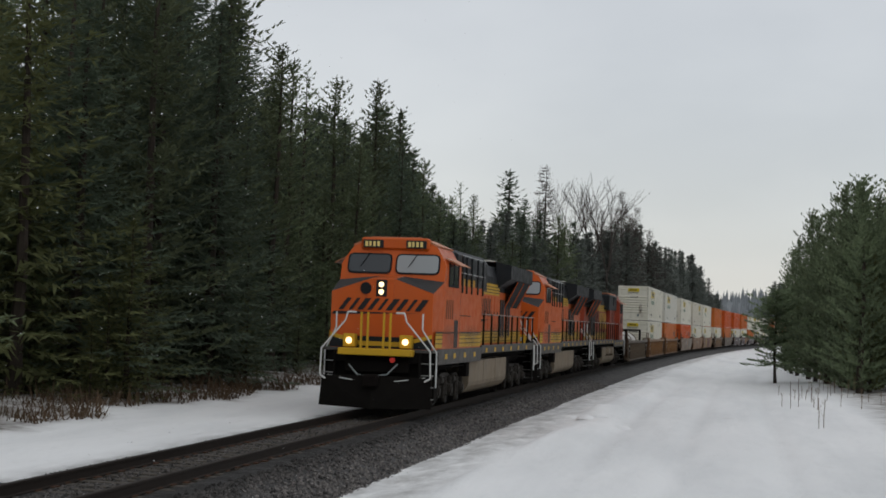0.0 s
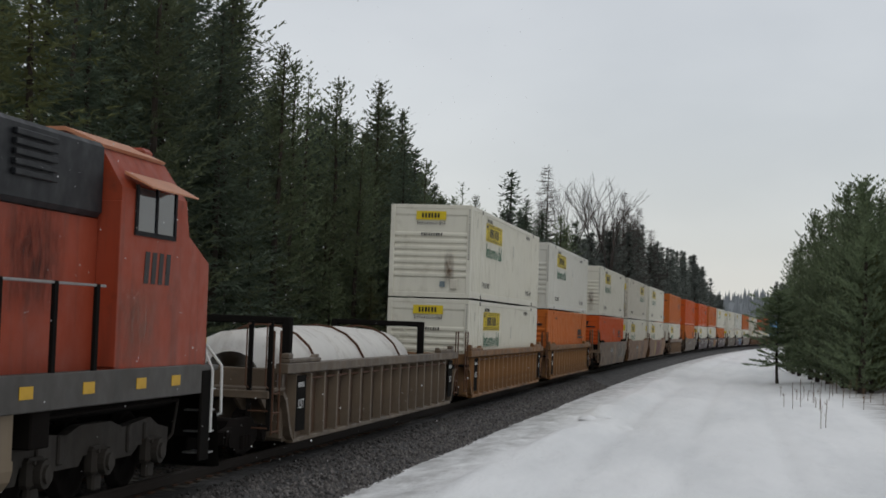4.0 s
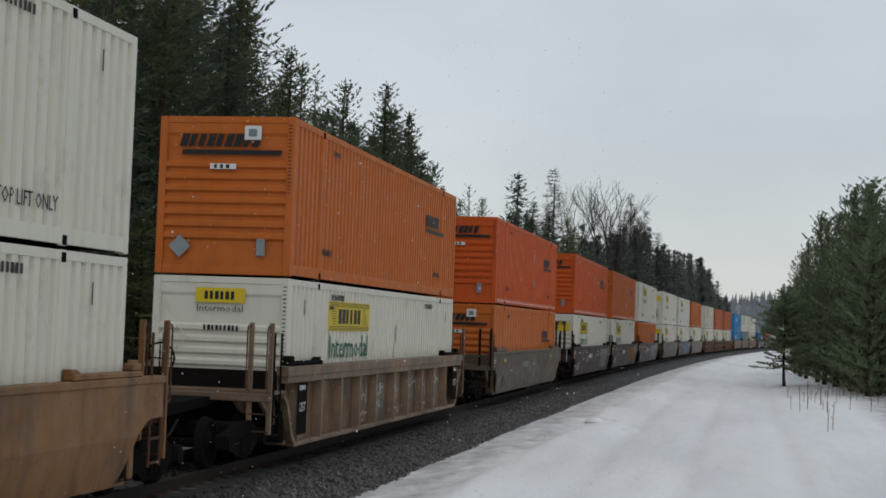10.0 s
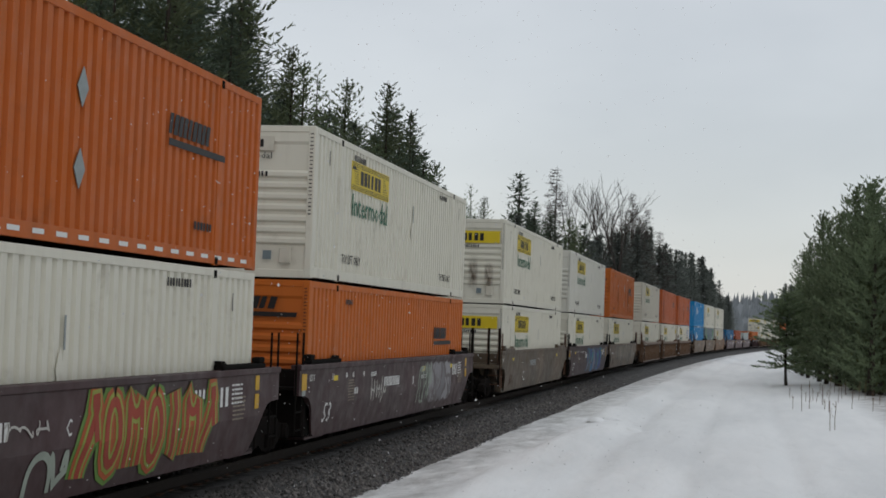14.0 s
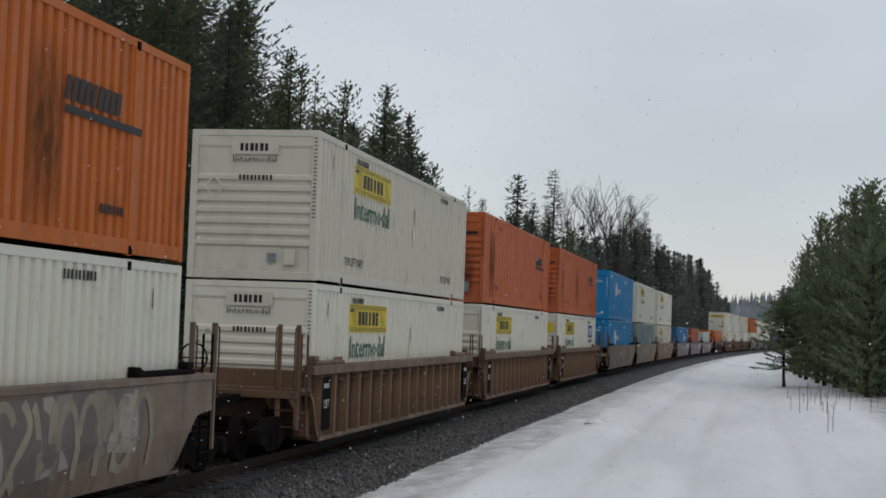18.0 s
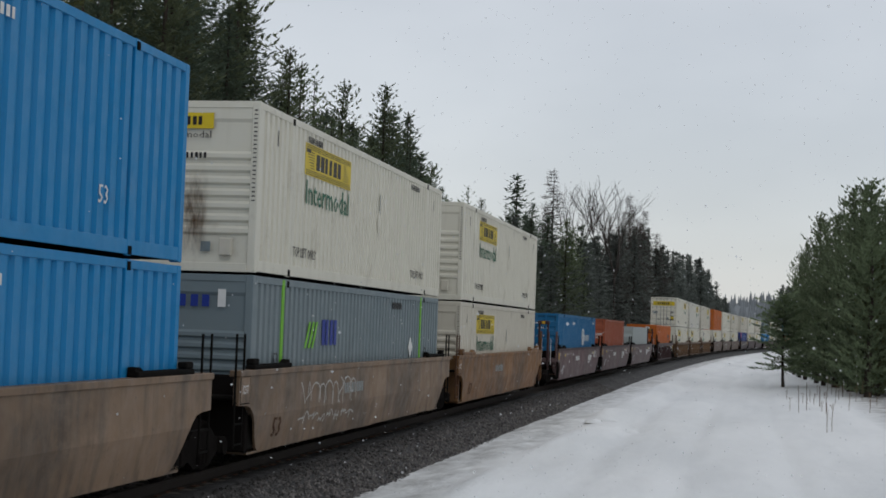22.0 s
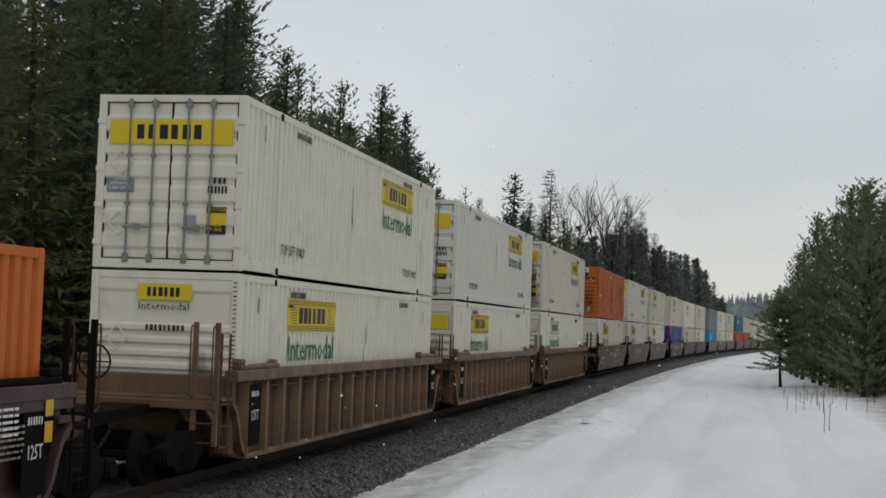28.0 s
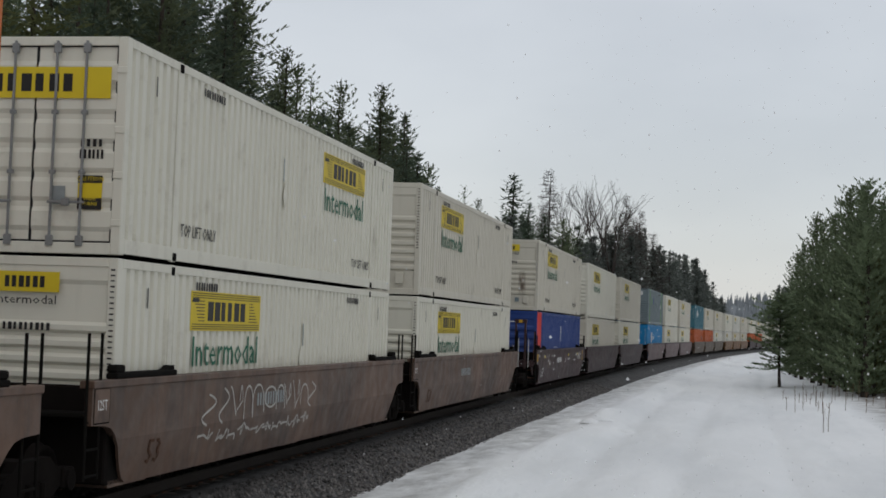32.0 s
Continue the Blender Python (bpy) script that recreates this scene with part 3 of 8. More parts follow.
def make_track():
    bed = Mesh()
    offs = [-1.85, -1.6, -1.3, -0.9, -0.5, 0, 0.5, 0.9, 1.05, 1.3, 1.6, 1.8, 2.0, 2.2, 2.4, 2.6, 2.85, 3.0]
    tops = [-0.62, -0.25, -0.205, -0.21, -0.215, -0.215, -0.215, -0.21, -0.175, -0.165, -0.205, -0.31, -0.40, -0.47, -0.54, -0.60, -0.67, -0.8]
    ss = spread((-800, 0, 40), (0, 20, 20), (20, 90, 420), (90, 200, 200), (200, 1200, 150)) + [1200]
    for s in ss:
        for o, z in zip(offs, tops):
            x, y, a = track(s, o + 0.06 * wave(s * 1.1, o * 2))
            bed.v.append((x, y, z + 0.05 * wave(s * 5, o * 5) + 0.03 * wave(s * 11, o * 11, 3)))
    w = len(offs)
    bed.f = [(i * w + j, i * w + j + 1, (i + 1) * w + j + 1, (i + 1) * w + j) for i in range(len(ss) - 1) for j in range(w - 1)]
    base = new("railway_track", None)
    tagged(base, "single railway track on dark crushed-stone ballast with wooden ties", "railway track", kind="structure")
    ob = part("ballast_bed", bed, BALLAST, base, "dark crushed-stone ballast")
    # mask darkest at the rails: shade under the train as well as grime
    grime_shade = [0.96 * min(1, max(0, (2.0 - abs(o)) / 0.5)) * (0.55 if abs(o) < 0.6 else 1) for s in ss for o in offs]
    ob.data.attributes.new("grime_shade", "FLOAT", "POINT").data.foreach_set("value", grime_shade)
    # loose stones on the shoulder and between the rails
    r, st, soil_shade = random.Random(5), Mesh(), []
    for i in range(15000):
        s = 20 + 62 * r.random() ** 1.5
        o = r.choice((r.uniform(-0.6, 0.6), r.uniform(1.5, 2.95), r.uniform(1.5, 2.95), r.uniform(1.4, 2.95), r.uniform(-1.7, -1.4)))
        z = np.interp(o, offs, tops) + 0.015
        x, y, a = track(s, o)
        d = r.uniform(0.024, 0.056)
        k = len(st.v)
        # same rail-side grime and painted train shade for the stones
        soil_shade += [0.93 * min(1, max(0, (1.95 - o) / 0.55)) * (0.5 if abs(o) < 0.7 else 1)] * 6
        q = Euler((r.random() * 3, r.random() * 3, r.random() * 3)).to_matrix()
        for c in ((1, 0, 0), (-1, 0.2, 0), (0, 1, 0.1), (0.1, -1, 0), (0, 0, 0.8), (0.1, 0.1, -0.8)):
            p = q @ Vector(c) * d * r.uniform(0.7, 1.2)
            st.v.append((x + p.x, y + p.y, z + p.z))
        st.f += [tuple(k + j for j in t) for t in ((0, 2, 4), (2, 1, 4), (1, 3, 4), (3, 0, 4), (2, 0, 5), (1, 2, 5), (3, 1, 5), (0, 3, 5))]
    stones = st.data("ballast_stones", STONES)
    stones.attributes.new("grime_shade", "FLOAT", "POINT").data.foreach_set("value", soil_shade)
    tagged(new("ballast_stones", stones), "loose grey and brown crushed stones on the ballast", "gravel", kind="stuff")
    railprof = [(-0.07, -0.19), (0.07, -0.19), (0.07, -0.175), (0.012, -0.16), (0.012, -0.05), (0.036, -0.04), (0.036, -0.006), (0.03, 0), (-0.03, 0), (-0.036, -0.006), (-0.036, -0.04), (-0.012, -0.05), (-0.012, -0.16), (-0.07, -0.175)]
    RAIL = plain("rusty_rail_steel", (0.024, 0.017, 0.013), 0.7, 0.1, 0.5, 3)
    for side in (-1, 1):
        part("rail", sweep([(side * 0.7535 + o, z) for o, z in railprof], -800, 1200, 6), RAIL, base, "dark rusty steel rail")
        part("running_edge", sweep([(side * 0.7535 - 0.028, 0.0), (side * 0.7535 + 0.028, 0.0), (side * 0.7535 + 0.026, 0.003), (side * 0.7535 - 0.026, 0.003)], -800, 1200, 8), RAIL, base)
    return base


TRACK = make_track()


def make_ties():
    tie = Mesh().bevel_box(-1.3, 1.3, -0.115, 0.115, -0.36, -0.19, 0.012).data("tie", WOOD)
    plate = Mesh().box(-0.12, 0.12, -0.09, 0.09, -0.19, -0.172).data("tie_plate", RUSTY)
    r = random.Random(3)
    for i in range(290):
        s = 21 + i * 0.52
        x, y, a = track(s, r.uniform(-0.05, 0.05))
        t = part("tie", tie, None, TRACK, at=pose(x, y, r.uniform(-0.012, 0.006), 0, 0, -math.degrees(a) + r.uniform(-1, 1)))
        if i < 36:
            for sd in (-1, 1):
                part("tie_plate", plate, None, t, at=pose(sd * 0.7535, 0, 0.002))
    far = Mesh()
    for i in range(800):
        s = 21 + 290 * 0.52 + i * 0.52
        x, y, a = track(s)
        k = len(far.v)
        c, q = math.cos(a), math.sin(a)
        far.box(-1.3, 1.3, -0.115, 0.115, -0.36, -0.19)
        for j in range(k, k + 8):
            u, w, z = far.v[j]
            far.v[j] = (x + u * c + w * q, y - u * q + w * c, z)
    tagged(part("tie", far, WOOD, TRACK), kind="stuff")



# ---- containers ----
L53, L40, CW, CH = 16.154, 12.192, 2.59, 2.896


def corrugated_side(length, height, pitch, depth, mat, sign):
    def make():
        m = Mesh()
        y0, y1, z0, z1 = -length / 2 + 0.16, length / 2 - 0.16, 0.2, height - 0.12
        n = round((y1 - y0) / pitch)
        p = (y1 - y0) / n
        xo, xi = CW / 2 - 0.012, CW / 2 - 0.012 - depth
        line = []
        for i in range(n):
            a = y0 + i * p
            line += [(xo, a), (xo, a + p * 0.50), (xi, a + p * 0.60), (xi, a + p * 0.90)]
        line.append((xo, y1))
        for x, y in line:
            m.v += [(sign * x, y, z0), (sign * x, y, z1)]
        m.f = [(2 * i, 2 * i + 2, 2 * i + 3, 2 * i + 1) for i in range(len(line) - 1)]
        return m.data("side_panel", mat)
    return stored(("side", length, height, pitch, depth, mat.name, sign), make)


def sheeted_side(length, height, mat, sign):
    """A smooth side of broad sheets with narrow seam strips."""
    def make():
        m = Mesh()
        xo, n, line = CW / 2 - 0.022, 26, [(0, -length / 2 + 0.16)]
        for i in range(1, n):
            y = -length / 2 + length * i / n
            line += [(0, y - 0.045), (0.014, y - 0.03), (0.014, y + 0.03), (0, y + 0.045)]
        for x, y in line + [(0, length / 2 - 0.16)]:
            m.v += [(sign * (xo + x), y, 0.2), (sign * (xo + x), y, height - 0.12)]
        m.f = [(2 * i, 2 * i + 2, 2 * i + 3, 2 * i + 1) for i in range(len(line))]
        return m.data("side_panel", mat)
    return stored(("sheet", length, height, mat.name, sign), make)


def put(parent, name, mesh, face, u, z, out, label=""):
    return part(name, mesh, None, parent, label, at=face_pose(face, u, z, out))


def nose_wall(length, height, mat, ribs, zlo, zhi):
    def make():
        m = Mesh()
        y = -length / 2
        step = (zhi - zlo) / ribs
        line = [(0.05, 0.14)]
        for i in range(ribs):
            z = zlo + i * step
            line += [(0.06, z), (0.008, z + step * 0.2), (0.008, z + step * 0.52), (0.06, z + step * 0.74)]
        line += [(0.05, height - 0.36), (0.02, height - 0.3), (0.02, height - 0.1)]
        for d, z in line:
            m.v += [(-CW / 2 + 0.13, y + d, z), (CW / 2 - 0.13, y + d, z)]
        m.f = [(2 * i, 2 * i + 1, 2 * i + 3, 2 * i + 2) for i in range(len(line) - 1)]
        return m.data("end_wall", mat)
    return stored(("nose", length, height, mat.name, ribs, zlo, zhi), make)


def door_leaf(length, height, mat, sx):
    def make():
        m = Mesh()
        y = length / 2
        x0, x1 = (0.018, CW / 2 - 0.13) if sx > 0 else (-CW / 2 + 0.13, -0.018)
        step = (height - 0.55) / 6
        line = [(0.05, 0.17)]
        for i in range(6):
            z = 0.3 + i * step
            line += [(0.05, z), (0.018, z + step * 0.16), (0.018, z + step * 0.66), (0.05, z + step * 0.82)]
        line += [(0.05, height - 0.13), (0.09, height - 0.13), (0.09, 0.17)]
        m.prism([(y - d, z) for d, z in line], "x", x0, x1)
        return m.data("door", mat)
    return stored(("door", length, height, mat.name, sx), make)


def small_mesh(kind, mat):
    def make():
        m = Mesh()
        if kind == "casting":
            m.bevel_box(-0.09, 0.09, -0.09, 0.09, -0.06, 0.06, 0.012)
        elif kind == "hinge":
            m.bevel_box(-0.09, 0.06, -0.03, 0.012, -0.045, 0.045, 0.008)
        elif kind == "handle":
            m.bevel_box(-0.26, 0.26, -0.012, 0.02, -0.018, 0.018, 0.005).bevel_box(-0.05, 0.05, -0.012, 0.035, -0.05, 0.05, 0.005)
        elif kind == "bracket":
            m.bevel_box(-0.02, 0.012, -0.055, 0.055, -0.06, 0.06, 0.008)
        return m.data(kind, mat)
    return stored((kind, mat.name), make)


def frame_parts(c, length, height, mat, detail, side_seen):
    """Posts, rails, roof, floor and castings of a container."""
    L2 = length / 2
    key = (length, height, mat.name)
    for sx in (-1, 1):
        part("bottom_rail", stored((*key, "brail", sx), lambda: Mesh().bevel_box(sx * CW / 2 - 0.05 * (sx > 0) - 0.0, sx * CW / 2 + 0.05 * (sx < 0), -L2 + 0.16, L2 - 0.16, 0.02, 0.215, 0.006).data("bottom_rail", mat)), None, c)
        part("top_rail", stored((*key, "trail", sx), lambda: Mesh().bevel_box(sx * CW / 2 - 0.06 * (sx > 0), sx * CW / 2 + 0.06 * (sx < 0), -L2 + 0.16, L2 - 0.16, height - 0.125, height - 0.005, 0.006).data("top_rail", mat)), None, c)
        for sy in (-1, 1):
            a, b = sorted((sx * CW / 2, sx * (CW / 2 - 0.14)))
            p, q = sorted((sy * L2, sy * (L2 - 0.16)))
            part("corner_post", stored((*key, "post", sx, sy), lambda: Mesh().bevel_box(a, b, p, q, 0.0, height, 0.012).data("corner_post", mat)), None, c)
            if length > 13 and detail and sx * side_seen > 0:
                a2, b2 = sorted((sx * (CW / 2 + 0.004), sx * (CW / 2 - 0.05)))
                part("lift_post", stored((*key, "lift", sx, sy), lambda: Mesh().bevel_box(a2, b2, sy * 6.1 - 0.085, sy * 6.1 + 0.085, 0.0, height, 0.008).data("lift_post", mat)), None, c)
                part("lift_bracket", small_mesh("bracket", DARK), None, c, at=pose(sx * (CW / 2 + 0.006), sy * 6.1, height - 0.09))
                part("lift_bracket", small_mesh("bracket", DARK), None, c, at=pose(sx * (CW / 2 + 0.006), sy * 6.1, 0.07))

    def roof():
        m = Mesh()
        n = 26 if length > 13 else 20
        m.box(-CW / 2 + 0.05, CW / 2 - 0.05, -L2 + 0.02, L2 - 0.02, height - 0.05, height - 0.02)
        for i in range(n):
            y = -L2 + 0.3 + (length - 0.6) * i / (n - 1)
            m.bevel_box(-CW / 2 + 0.12, CW / 2 - 0.12, y - 0.12, y + 0.12, height - 0.03, height - 0.004, 0.008)
        return m.data("roof", mat)
    part("roof", stored((*key, "roof"), roof), None, c)
    if not detail:
        return
    part("floor", stored((*key, "floor"), lambda: Mesh().box(-CW / 2 + 0.05, CW / 2 - 0.05, -L2 + 0.05, L2 - 0.05, 0.03, 0.14).data("floor", DARK)), None, c)
    for y in (-side_seen,):
        p, q = sorted((y * (L2 - 0.004), y * (L2 - 0.11)))
        part("end_sill", stored((*key, "sill", y), lambda: Mesh().bevel_box(-CW / 2 + 0.14, CW / 2 - 0.14, p, q, 0.0, 0.15, 0.008).data("end_sill", mat)), None, c)
        part("end_header", stored((*key, "head", y), lambda: Mesh().bevel_box(-CW / 2 + 0.14, CW / 2 - 0.14, p, q, height - 0.12, height - 0.0, 0.008).data("end_header", mat)), None, c)


def door_set(c, length, height, mat, detail, seen):
    L2 = length / 2
    detail = detail and seen == "left"
    if detail:
        part("door_gasket", stored(("gasket", length, height), lambda: Mesh().box(-0.02, 0.02, L2 - 0.075, L2 - 0.045, 0.16, height - 0.12).box(-CW / 2 + 0.135, -CW / 2 + 0.165, L2 - 0.07, L2 - 0.03, 0.16, height - 0.12).box(CW / 2 - 0.165, CW / 2 - 0.135, L2 - 0.07, L2 - 0.03, 0.16, height - 0.12).box(-CW / 2 + 0.14, CW / 2 - 0.14, L2 - 0.07, L2 - 0.03, height - 0.135, height - 0.115).box(-CW / 2 + 0.14, CW / 2 - 0.14, L2 - 0.07, L2 - 0.03, 0.15, 0.175).data("door_gasket", GASKET)), None, c)
    for sx in (-1, 1):
        d = part("door", door_leaf(length, height, mat, sx), None, c)
        for x in ((0.30, 0.72) if detail else ()):
            part("lock_rod", stored(("rod", length, height, sx * x, mat in (DEEPBLUE, BRICKRED) and mat.name), lambda: Mesh().cyl((sx * x, L2 + 0.012, 0.1), (sx * x, L2 + 0.012, height - 0.06), 0.02, 8).bevel_box(sx * x - 0.05, sx * x + 0.05, L2 - 0.02, L2 + 0.03, 0.1, 0.24, 0.01).bevel_box(sx * x - 0.05, sx * x + 0.05, L2 - 0.02, L2 + 0.03, height - 0.22, height - 0.09, 0.01).bevel_box(sx * x - 0.045, sx * x + 0.045, L2 - 0.02, L2 + 0.03, 1.05, 1.11, 0.01).bevel_box(sx * x - 0.045, sx * x + 0.045, L2 - 0.02, L2 + 0.03, 1.85, 1.91, 0.01).data("lock_rod", mat if mat in (DEEPBLUE, BRICKRED) else GALV)), None, d)
        if detail:
            part("door_handle", small_mesh("handle", GALV), None, d, at=pose(sx * 0.52, L2 + 0.03, 0.68))
            for z in (0.42, 1.05, 1.65, 2.45):
                part("hinge", small_mesh("hinge", mat), None, d, at=pose(sx * (CW / 2 - 0.05) if sx > 0 else -CW / 2 + 0.08, L2 + 0.006, z))


def holder_mesh():
    return Mesh().tube([(-0.2, 0, 0.01), (0, -0.2, 0.01), (0.2, 0, 0.01), (0, 0.2, 0.01), (-0.2, 0, 0.01)], 0.012, 5).data("placard_holder", WHITE)


def stain_patch(w, h, mat):
    return stored(("stain", w, h, mat.name), lambda: Mesh().poly((-w / 2, -h / 2, 0), (w / 2, -h / 2, 0), (w / 2, h / 2, 0), (-w / 2, h / 2, 0)).data("stain", mat))


def board_lines():
    m = Mesh()
    for z in (0.27, 0.236, 0.202):
        m.box(-1.64, 1.64, z - 0.006, z + 0.006, 0, 0.003).box(-1.64, 1.64, -z - 0.006, -z + 0.006, 0, 0.003)
    for i in range(7):
        z = 0.15 - i * 0.05
        m.box(-1.55 + 0.03 * i, -1.1, z - 0.007, z + 0.007, 0, 0.003).box(1.1, 1.28 + 0.04 * i, z - 0.007, z + 0.007, 0, 0.003)
    return m.data("lettering", INK)


def hunt_marks(c, mat, detail, rng, big, bare, seen):
    """Yellow name boards, green lettering and small prints of the white containers."""
    ys = -L53 / 2
    board = {"faded": CREAM, "plain": CREAM}.get(bare, YELLOW)
    for face in (seen,):
        s = 1 if face == "right" else -1
        u = s * (ys + 4.5)
        o = CW / 2 + 0.004
        b = put(c, "name_board", panel_mesh(3.4, 0.6, YELLOW if bare != "plain" else WHITE), face, u, CH - 0.64, o - 0.012, "yellow name board" if not bare else "pale worn name board")
        part("lettering", bars_mesh(1.9, 0.30, 6, INK, 0.0, 2, 0.74), None, b, at=pose(0, 0, 0.007))
        part("lettering", bars_mesh(0.5, 0.06, 1, INK, 0.4, 3), None, b, at=pose(-1.4, 0.16, 0.007))
        part("lettering", stored("lines", board_lines), None, b, at=pose(0, 0, 0.007))
        put(c, "lettering", text_mesh("Intermodal", 0.66, GREENINK, 1.12), face, u, CH - 1.28, o, "green lettering")
        if detail:
            for e in (-1, 1):
                put(c, "lettering", text_mesh("TOP LIFT ONLY", 0.26, INK, 0.85), face, e * 5.1, 0.47, o, "black lettering")
                put(c, "lettering", bars_mesh(1.0, 0.12, 9, INK, 0, 4, 0.6), face, e * 4.6, CH - 0.27, o)
                put(c, "lettering", bars_mesh(0.07, 0.28, 1, INK, 0, 5, 0.5), face, e * 7.0, CH - 0.5, o)
            put(c, "placard", stored("rim", lambda: Mesh().prism([(-0.11, 0), (0, -0.28), (0.11, 0), (0, 0.28)], "z", 0, 0.01).data("placard", WHITE)), face, -u * 0.2, 1.45, o)
            put(c, "data_plate", panel_mesh(0.045, 0.42, GREYPLATE), face, s * (ys + 8.9), 1.9, o)
    e = -ys
    if seen == "left":
        hunt_doors(c, board, e, detail, mat is CREAM)
        return
    b = put(c, "name_board", panel_mesh(2.2 if big else 0.95, 0.42 if big else 0.27, board), "front", 0, CH - (0.62 if big else 0.34), e - 0.006)
    part("lettering", bars_mesh(1.2 if big else 0.6, 0.26 if big else 0.15, 6, INK, 0, 7, 0.74), None, b, at=pose(0, 0, 0.007))
    if not big:
        put(c, "lettering", text_mesh("Intermodal", 0.17, INK, 1.2), "front", 0, CH - 0.58, e + 0.002)
    if detail:
        put(c, "lettering", bars_mesh(0.7, 0.1, 9, INK, 0, 8, 0.6), "front", 0.05, CH - 0.93, e + 0.004)
        part("lettering", bars_mesh(1.6, 0.060, 22, INK, 0, 9, 0.30), None, c, at=face_pose("front", CW / 2 - 0.07, 1.95, e + 0.004) @ pose(0, 0, 0, 0, 0, -90))
        put(c, "placard_holder", stored("holder", holder_mesh), "front", -0.8, 1.78, e + 0.01)
        put(c, "data_plate", panel_mesh(0.17, 0.17, SLATE), "front", 0.42, 0.42, e + 0.0)
        put(c, "meter_box", stored("meter", lambda: Mesh().bevel_box(-0.11, 0.11, -0.15, 0.15, 0, 0.07, 0.015).data("meter_box", CREAM)), "front", 0.78, 0.42, e - 0.02)
        for _ in range(rng.choice((0, 1, 2, 3))):
            w_, h_ = rng.choice(((0.5, 1.5), (0.9, 0.7), (0.35, 1.1)))
            put(c, "rust_stain", stain_patch(w_, h_, RUSTSTAIN), "front", rng.choice((0.62, 0.75, -0.7, 0.2)), rng.uniform(0.8, 1.3), e + 0.03)



def hunt_doors(c, board, e, detail, worn):
    b = put(c, "name_board", panel_mesh(2.15, 0.42, board), "back", 0, CH - 0.62, e + 0.0)
    part("lettering", bars_mesh(1.2, 0.24, 6, INK, 0, 7, 0.74), None, b, at=pose(0, 0, 0.007))
    if detail:
        for x_, z_, w_, h_, soil_shade in ((0.80, 1.4, 0.55, 2.3, RUSTSTAIN), (0.82, 1.5, 0.45, 1.8, SOOTSTAIN), (0.70, 0.7, 1.0, 1.1, RUSTSTAIN), (0.1, 0.30, 2.3, 0.5, RUSTSTAIN), (-0.4, 0.9, 0.5, 1.6, RUSTSTAIN)) if worn else ():
            put(c, "rust_stain", stain_patch(w_, h_, soil_shade), "back", x_, z_, e + 0.035)
        put(c, "lettering", bars_mesh(0.34, 0.1, 4, INK, 0, 10, 0.6), "back", 0.85, CH - 1.42, e - 0.012)
        put(c, "lettering", bars_mesh(0.36, 0.12, 6, INK, 0, 11, 0.6), "back", 0.85, CH - 1.57, e - 0.012)
        w = put(c, "caution_board", panel_mesh(0.34, 0.45, YELLOW), "back", 0.84, CH - 2.08, e - 0.012, "yellow and black warning board")
        part("warning_band", panel_mesh(0.34, 0.1, INK), None, w, at=pose(0, 0.175, 0.004))
        part("warning_band", panel_mesh(0.34, 0.15, INK), None, w, at=pose(0, -0.15, 0.004))
        part("lettering", text_mesh("CAUTION", 0.085, YELLOW), None, w, at=pose(0, 0.175, 0.011))
        part("lettering", text_mesh("WIDE\nTURNS", 0.07, YELLOW), None, w, at=pose(0, -0.12, 0.011))
        put(c, "data_plate", panel_mesh(0.22, 0.24, GREYPLATE), "back", 0.38, CH - 2.12, e - 0.012)
        w = put(c, "notice_board", panel_mesh(0.48, 0.24, SLATE), "back", -0.86, CH - 1.52, e - 0.012)
        part("lettering", text_mesh("LOCAL\nREGIONAL\nDEDICATED", 0.075, WHITEINK), None, w, at=pose(0, 0.03, 0.008))
        for z in (CH - 1.13, CH - 2.15):
            put(c, "placard_holder", stored("holder", holder_mesh), "back", -0.85, z, e + 0.004)


